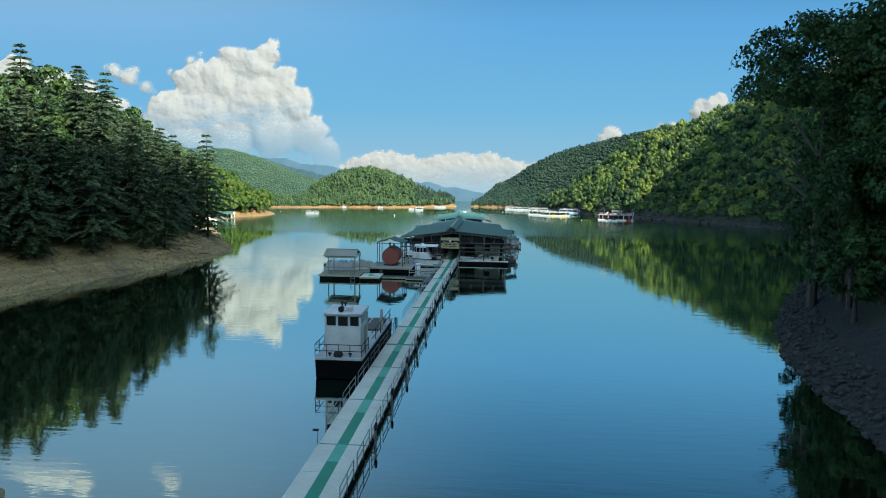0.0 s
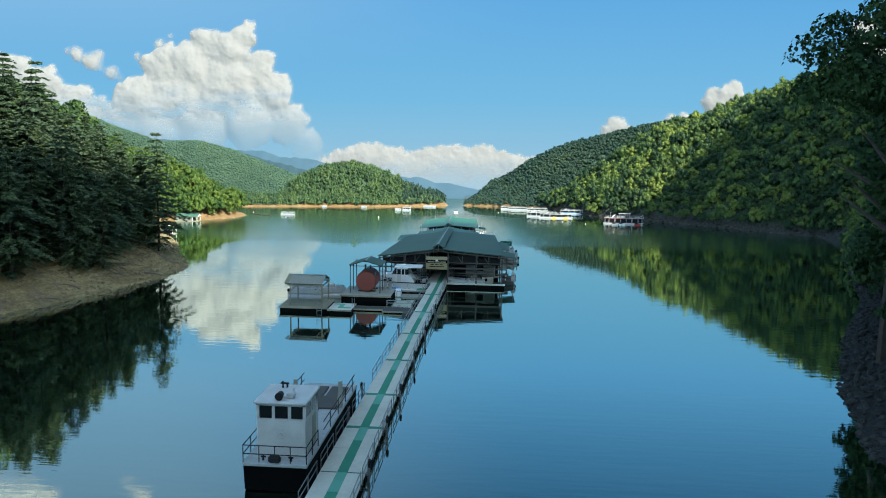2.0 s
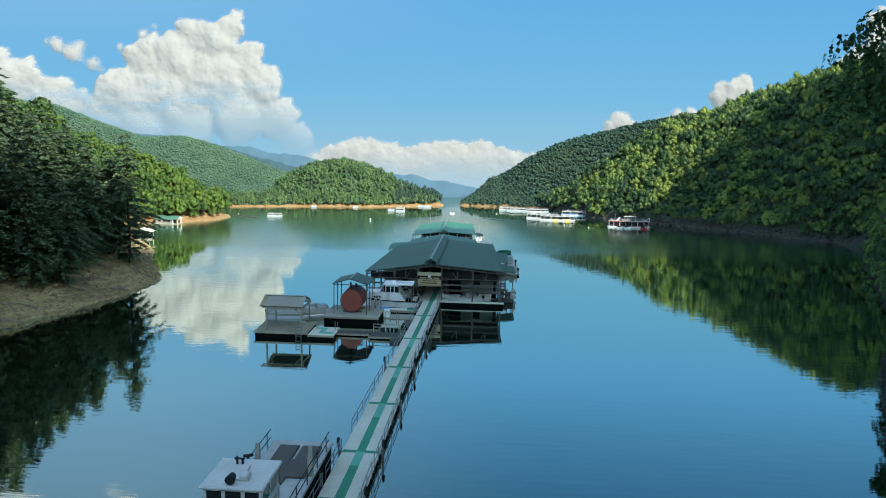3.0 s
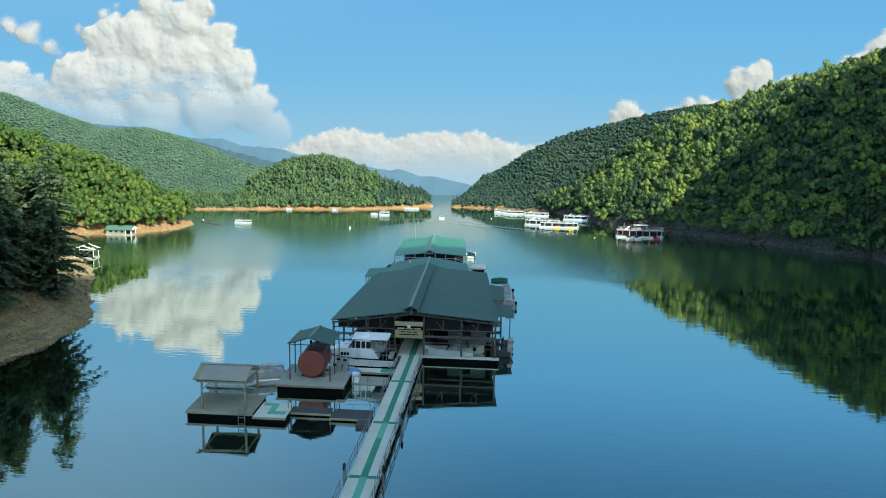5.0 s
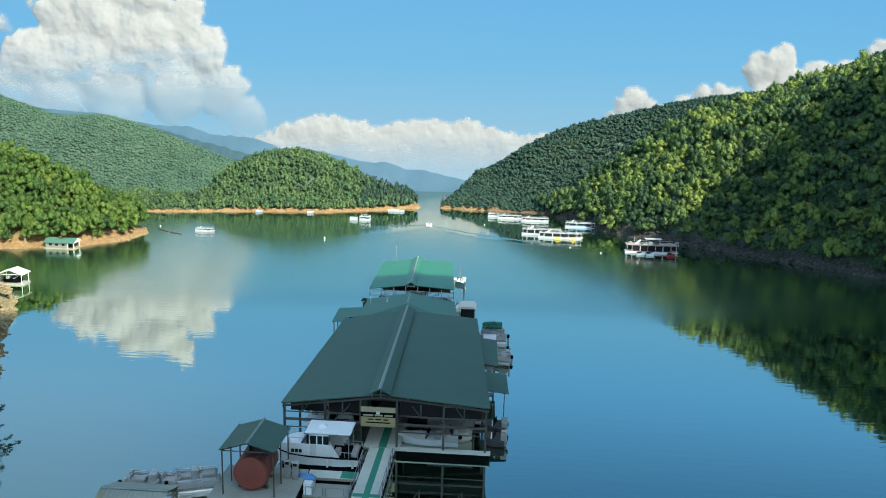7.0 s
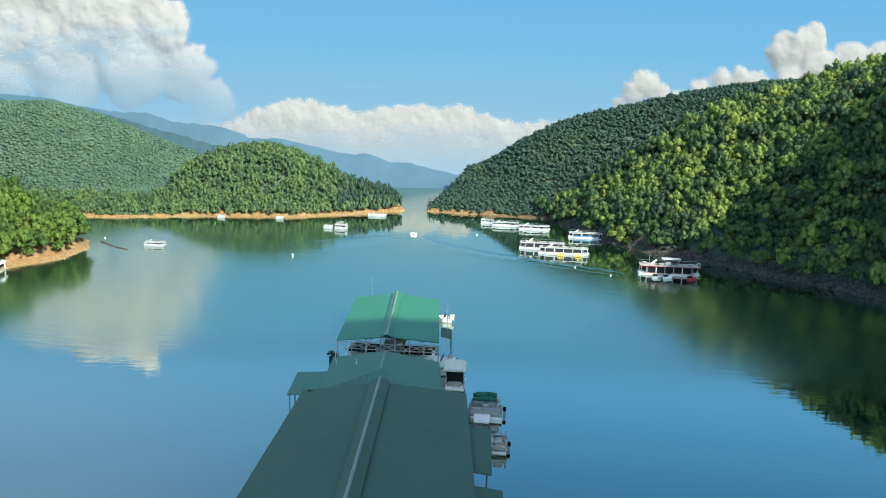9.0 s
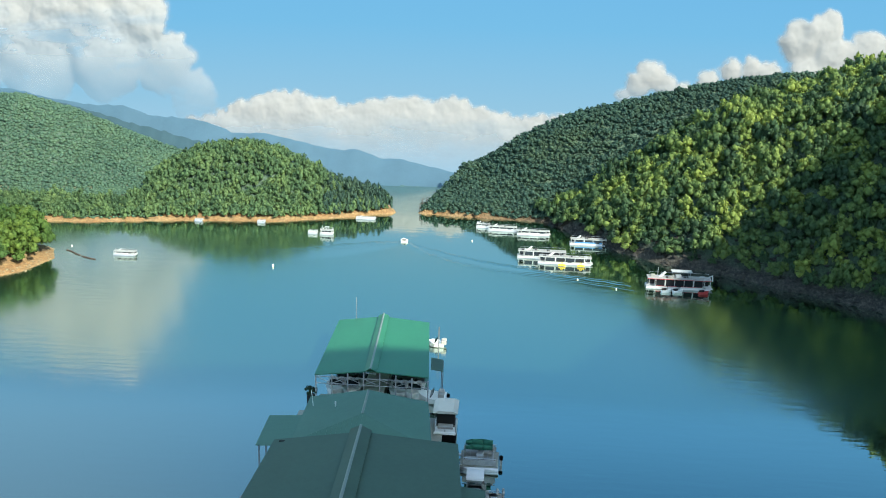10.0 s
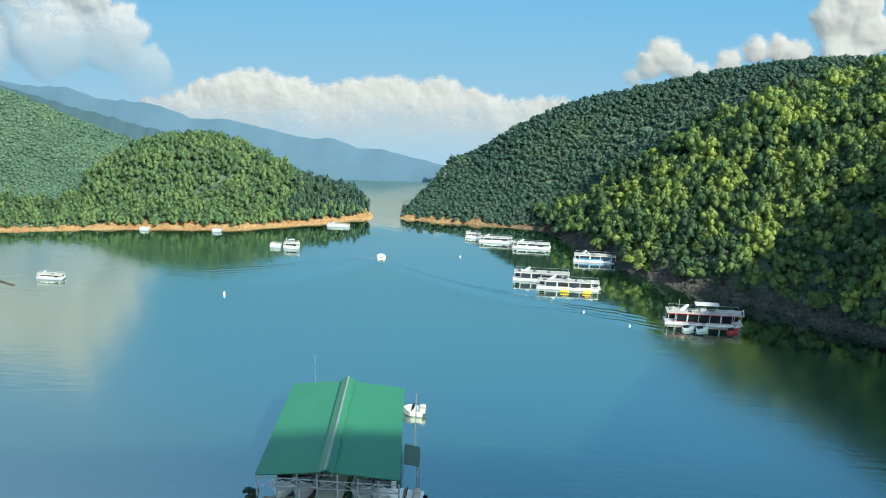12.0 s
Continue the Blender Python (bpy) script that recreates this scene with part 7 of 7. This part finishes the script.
part("float", boxed(-2.1, 2.3, 0.0, 2.2, -0.2, 0.12), WOOD, hut)
part("wall", boxed(-1.9, 1.15, 0.2, 2.0, 0.12, 0.95), STOREWOOD, hut, "grey-brown plank wall")
for x in (-1.4, -0.5, 0.4):
    part("window", boxed(x, x + 0.4, 0.17, 0.196, 0.45, 0.75), GLASS_DARK, hut)
for x, y in ((2.05, 0.25), (2.05, 1.95), (1.2, 0.25)):
    part("post", boxed(x - 0.05, x + 0.05, y - 0.05, y + 0.05, 0.12, 0.95), WHITE, hut)
# dark sheet paints the shade inside the boathouse bay
part("bay_shade", boxed(1.16, 1.2, 0.5, 1.8, 0.12, 0.9), DARK_FILL, hut)
for ya, yb in ((-0.05, 1.1), (2.25, 1.1)):
    part("roof_slope", prism([[(-2.1, ya, 0.92), (-2.1, yb, 1.42), (-2.1, yb, 1.37), (-2.1, ya, 0.87)], [(2.25, ya, 0.92), (2.25, yb, 1.42), (2.25, yb, 1.37), (2.25, ya, 0.87)]]), ROOF_HIP, hut)
part("gable", prism([[(2.20, 0.05, 0.90), (2.20, 1.1, 1.36), (2.20, 2.15, 0.90)], [(2.28, 0.05, 0.90), (2.28, 1.1, 1.36), (2.28, 2.15, 0.90)]]), WHITE, hut, "white gable board")
cov = thing("boat_shelter", pose(-60.9, 173.4, 0), "small floating boat shelter with a cream gable roof at the bank", "boat shelter")
part("float", boxed(-1.5, 1.5, -0.9, 0.9, -0.2, 0.15), GREY, cov)
for x in (-1.35, 1.35):
    for y in (-0.8, 0.8):
        part("post", rods([((x, y, 0.15), (x, y, 1.35))], 0.04, 6), WHITE, cov)
for sx in (-1, 1):
    part("roof_slope", prism([[(sx * 1.6, -1.0, 1.32), (0, -1.0, 1.85), (0, -1.0, 1.80), (sx * 1.6, -1.0, 1.27)], [(sx * 1.6, 1.0, 1.32), (0, 1.0, 1.85), (0, 1.0, 1.80), (sx * 1.6, 1.0, 1.27)]]), CANVAS_CREAM, cov, "cream roof sheet")
part("tie_beam", rods([((-1.45, -0.85, 1.3), (1.45, -0.85, 1.3))], 0.04, 5), WHITE, cov)
runabout("small dark motor boat inside the boat shelter", pose(-60.9, 173.4, 0.25) @ Matrix.Diagonal((0.8, 0.8, 0.7, 1)), 2.6, mat=BLACK)


# ---------------------------------------------------------------- shore details
def rock_field(name, poly_pts, n, seed, spread, size0, size1, mat, label):
    """Loose stones strewn along a stretch of shore."""
    rg = np.random.RandomState(seed)
    vs, fs, k = [], [], 0
    seg = np.array(poly_pts, float)
    ln = np.linalg.norm(seg[1:] - seg[:-1], axis=1)
    pick = rg.choice(len(ln), n, p=ln / ln.sum())
    t = rg.rand(n)[:, None]
    base = seg[pick] * (1 - t) + seg[pick + 1] * t
    d = (seg[pick + 1] - seg[pick]) / ln[pick][:, None]
    inward = np.stack([d[:, 1], -d[:, 0]], 1)
    p = base + inward * (rg.rand(n) ** 1.3 * spread - 0.2)[:, None]
    z = land_height(p[:, 0], p[:, 1])
    for (x, y), zz in zip(p, z):
        r = size0 + (size1 - size0) * rg.rand() ** 3
        v = ICO1[0] * rg.uniform(0.7, 1.25, (len(ICO1[0]), 1)) * r * np.array((rg.uniform(0.8, 1.4), rg.uniform(0.7, 1.2), rg.uniform(0.45, 0.8)))
        a = rg.uniform(0, 6.28)
        v = np.stack([v[:, 0] * math.cos(a) - v[:, 1] * math.sin(a) + x, v[:, 0] * math.sin(a) + v[:, 1] * math.cos(a) + y, v[:, 2] + max(zz, -0.15) + r * 0.15], 1)
        vs.append(v)
        fs.append(ICO1[1] + k)
        k += len(v)
    return tagged(mesh_object(name, np.concatenate(vs), np.concatenate(fs), mat), label, "stones", kind="stuff")


# stone colour lowered to match the painted shade of the near bank
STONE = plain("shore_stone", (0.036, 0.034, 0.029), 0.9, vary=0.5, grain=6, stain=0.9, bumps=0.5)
STONE_BROWN = plain("brown_stone", (0.31, 0.24, 0.13), 0.9, vary=0.45, grain=6, stain=0.9, bumps=0.5)
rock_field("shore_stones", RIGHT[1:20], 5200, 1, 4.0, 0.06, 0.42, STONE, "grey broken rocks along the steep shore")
rock_field("bank_stones", LEFT_BANK[2:13][::-1], 3200, 2, 7.0, 0.05, 0.30, STONE_BROWN, "small brown stones on the mud bank")
rock_field("clay_stones", POINT[1:7][::-1], 300, 3, 1.2, 0.05, 0.22, STONE_BROWN, "stones along the clay shore")

rg = random.Random(9)
for k in range(44):
    y = rg.uniform(104, 158)
    x = float(np.interp(y, [99, 111, 122, 134, 141, 148, 156, 166], [-58.5, -54, -49.5, -46.3, -45.7, -48, -52.5, -56.5])) - rg.uniform(1.5, 6.5)
    a, ln, thick = rg.uniform(0, 6.28), rg.uniform(1.2, 4.6), rg.uniform(0.05, 0.14)
    pts = []
    for j in range(6):
        q = j / 5
        xx, yy = x + math.cos(a) * ln * q + rg.uniform(-0.08, 0.08), y + math.sin(a) * ln * q
        pts.append(Vector((xx, yy, float(land_height(np.array([xx]), np.array([yy]))[0]) + 0.10)))
    bm = bmesh.new()
    for j in range(5):
        rod(bm, pts[j], pts[j + 1], thick * (1 - j * 0.15), 6, thick * (1 - (j + 1) * 0.15))
    for j in (2, 3):
        rod(bm, pts[j], pts[j] + Vector((rg.uniform(-0.7, 0.7), rg.uniform(-0.7, 0.7), rg.uniform(0.1, 0.6))), 0.04, 5, 0.012)
    tagged(finish("driftwood_log", bm, DEADWOOD), "bare grey driftwood log on the mud bank", "log", "driftwood")

boom = random.Random(21)
for x, y, ln, a in ((-54.6, 204.9, 3.0, -38), (-52.0, 203.2, 2.2, -22)):
    bm = bmesh.new()
    pts = [Vector((ln * (q / 5 - 0.5), boom.uniform(-0.1, 0.1), 0.02)) for q in range(6)]
    for p, q in zip(pts, pts[1:]):
        rod(bm, p, q, 0.11, 7, 0.10)
    log = finish("floating_log", bm, BARK)
    log.matrix_world = pose(x, y, 0.0, 0, 0, a)
    tagged(log, "dark waterlogged log floating off the clay point", "log", "floating logs")


def snag(x, y, height, seed):
    """A bare dead trunk with a few broken limbs at the water's edge."""
    rg = random.Random(seed)
    t = thing("dead_tree", pose(x, y, float(land_height(np.array([x]), np.array([y]))[0])), "bare dead tree standing on the low clay point", "tree", "dead trees")
    bm = bmesh.new()
    rod(bm, (0, 0, -0.3), (rg.uniform(-0.1, 0.1), 0, height), 0.07, 6, 0.025)
    part("trunk", bm, BARK, t)
    for k in range(5):
        z, a = height * rg.uniform(0.4, 0.95), rg.uniform(0, 6.28)
        part("limb", rods([((0, 0, z), (math.cos(a) * 0.45, math.sin(a) * 0.45, z + rg.uniform(0.05, 0.3)))], 0.025, 5), BARK, t)
    return t


for k, (x, y, h_) in enumerate(((-14.9, 231.3, 1.3), (-14.5, 231.6, 1.9), (-13.9, 231.9, 1.5))):
    snag(x, y, h_, 30 + k)
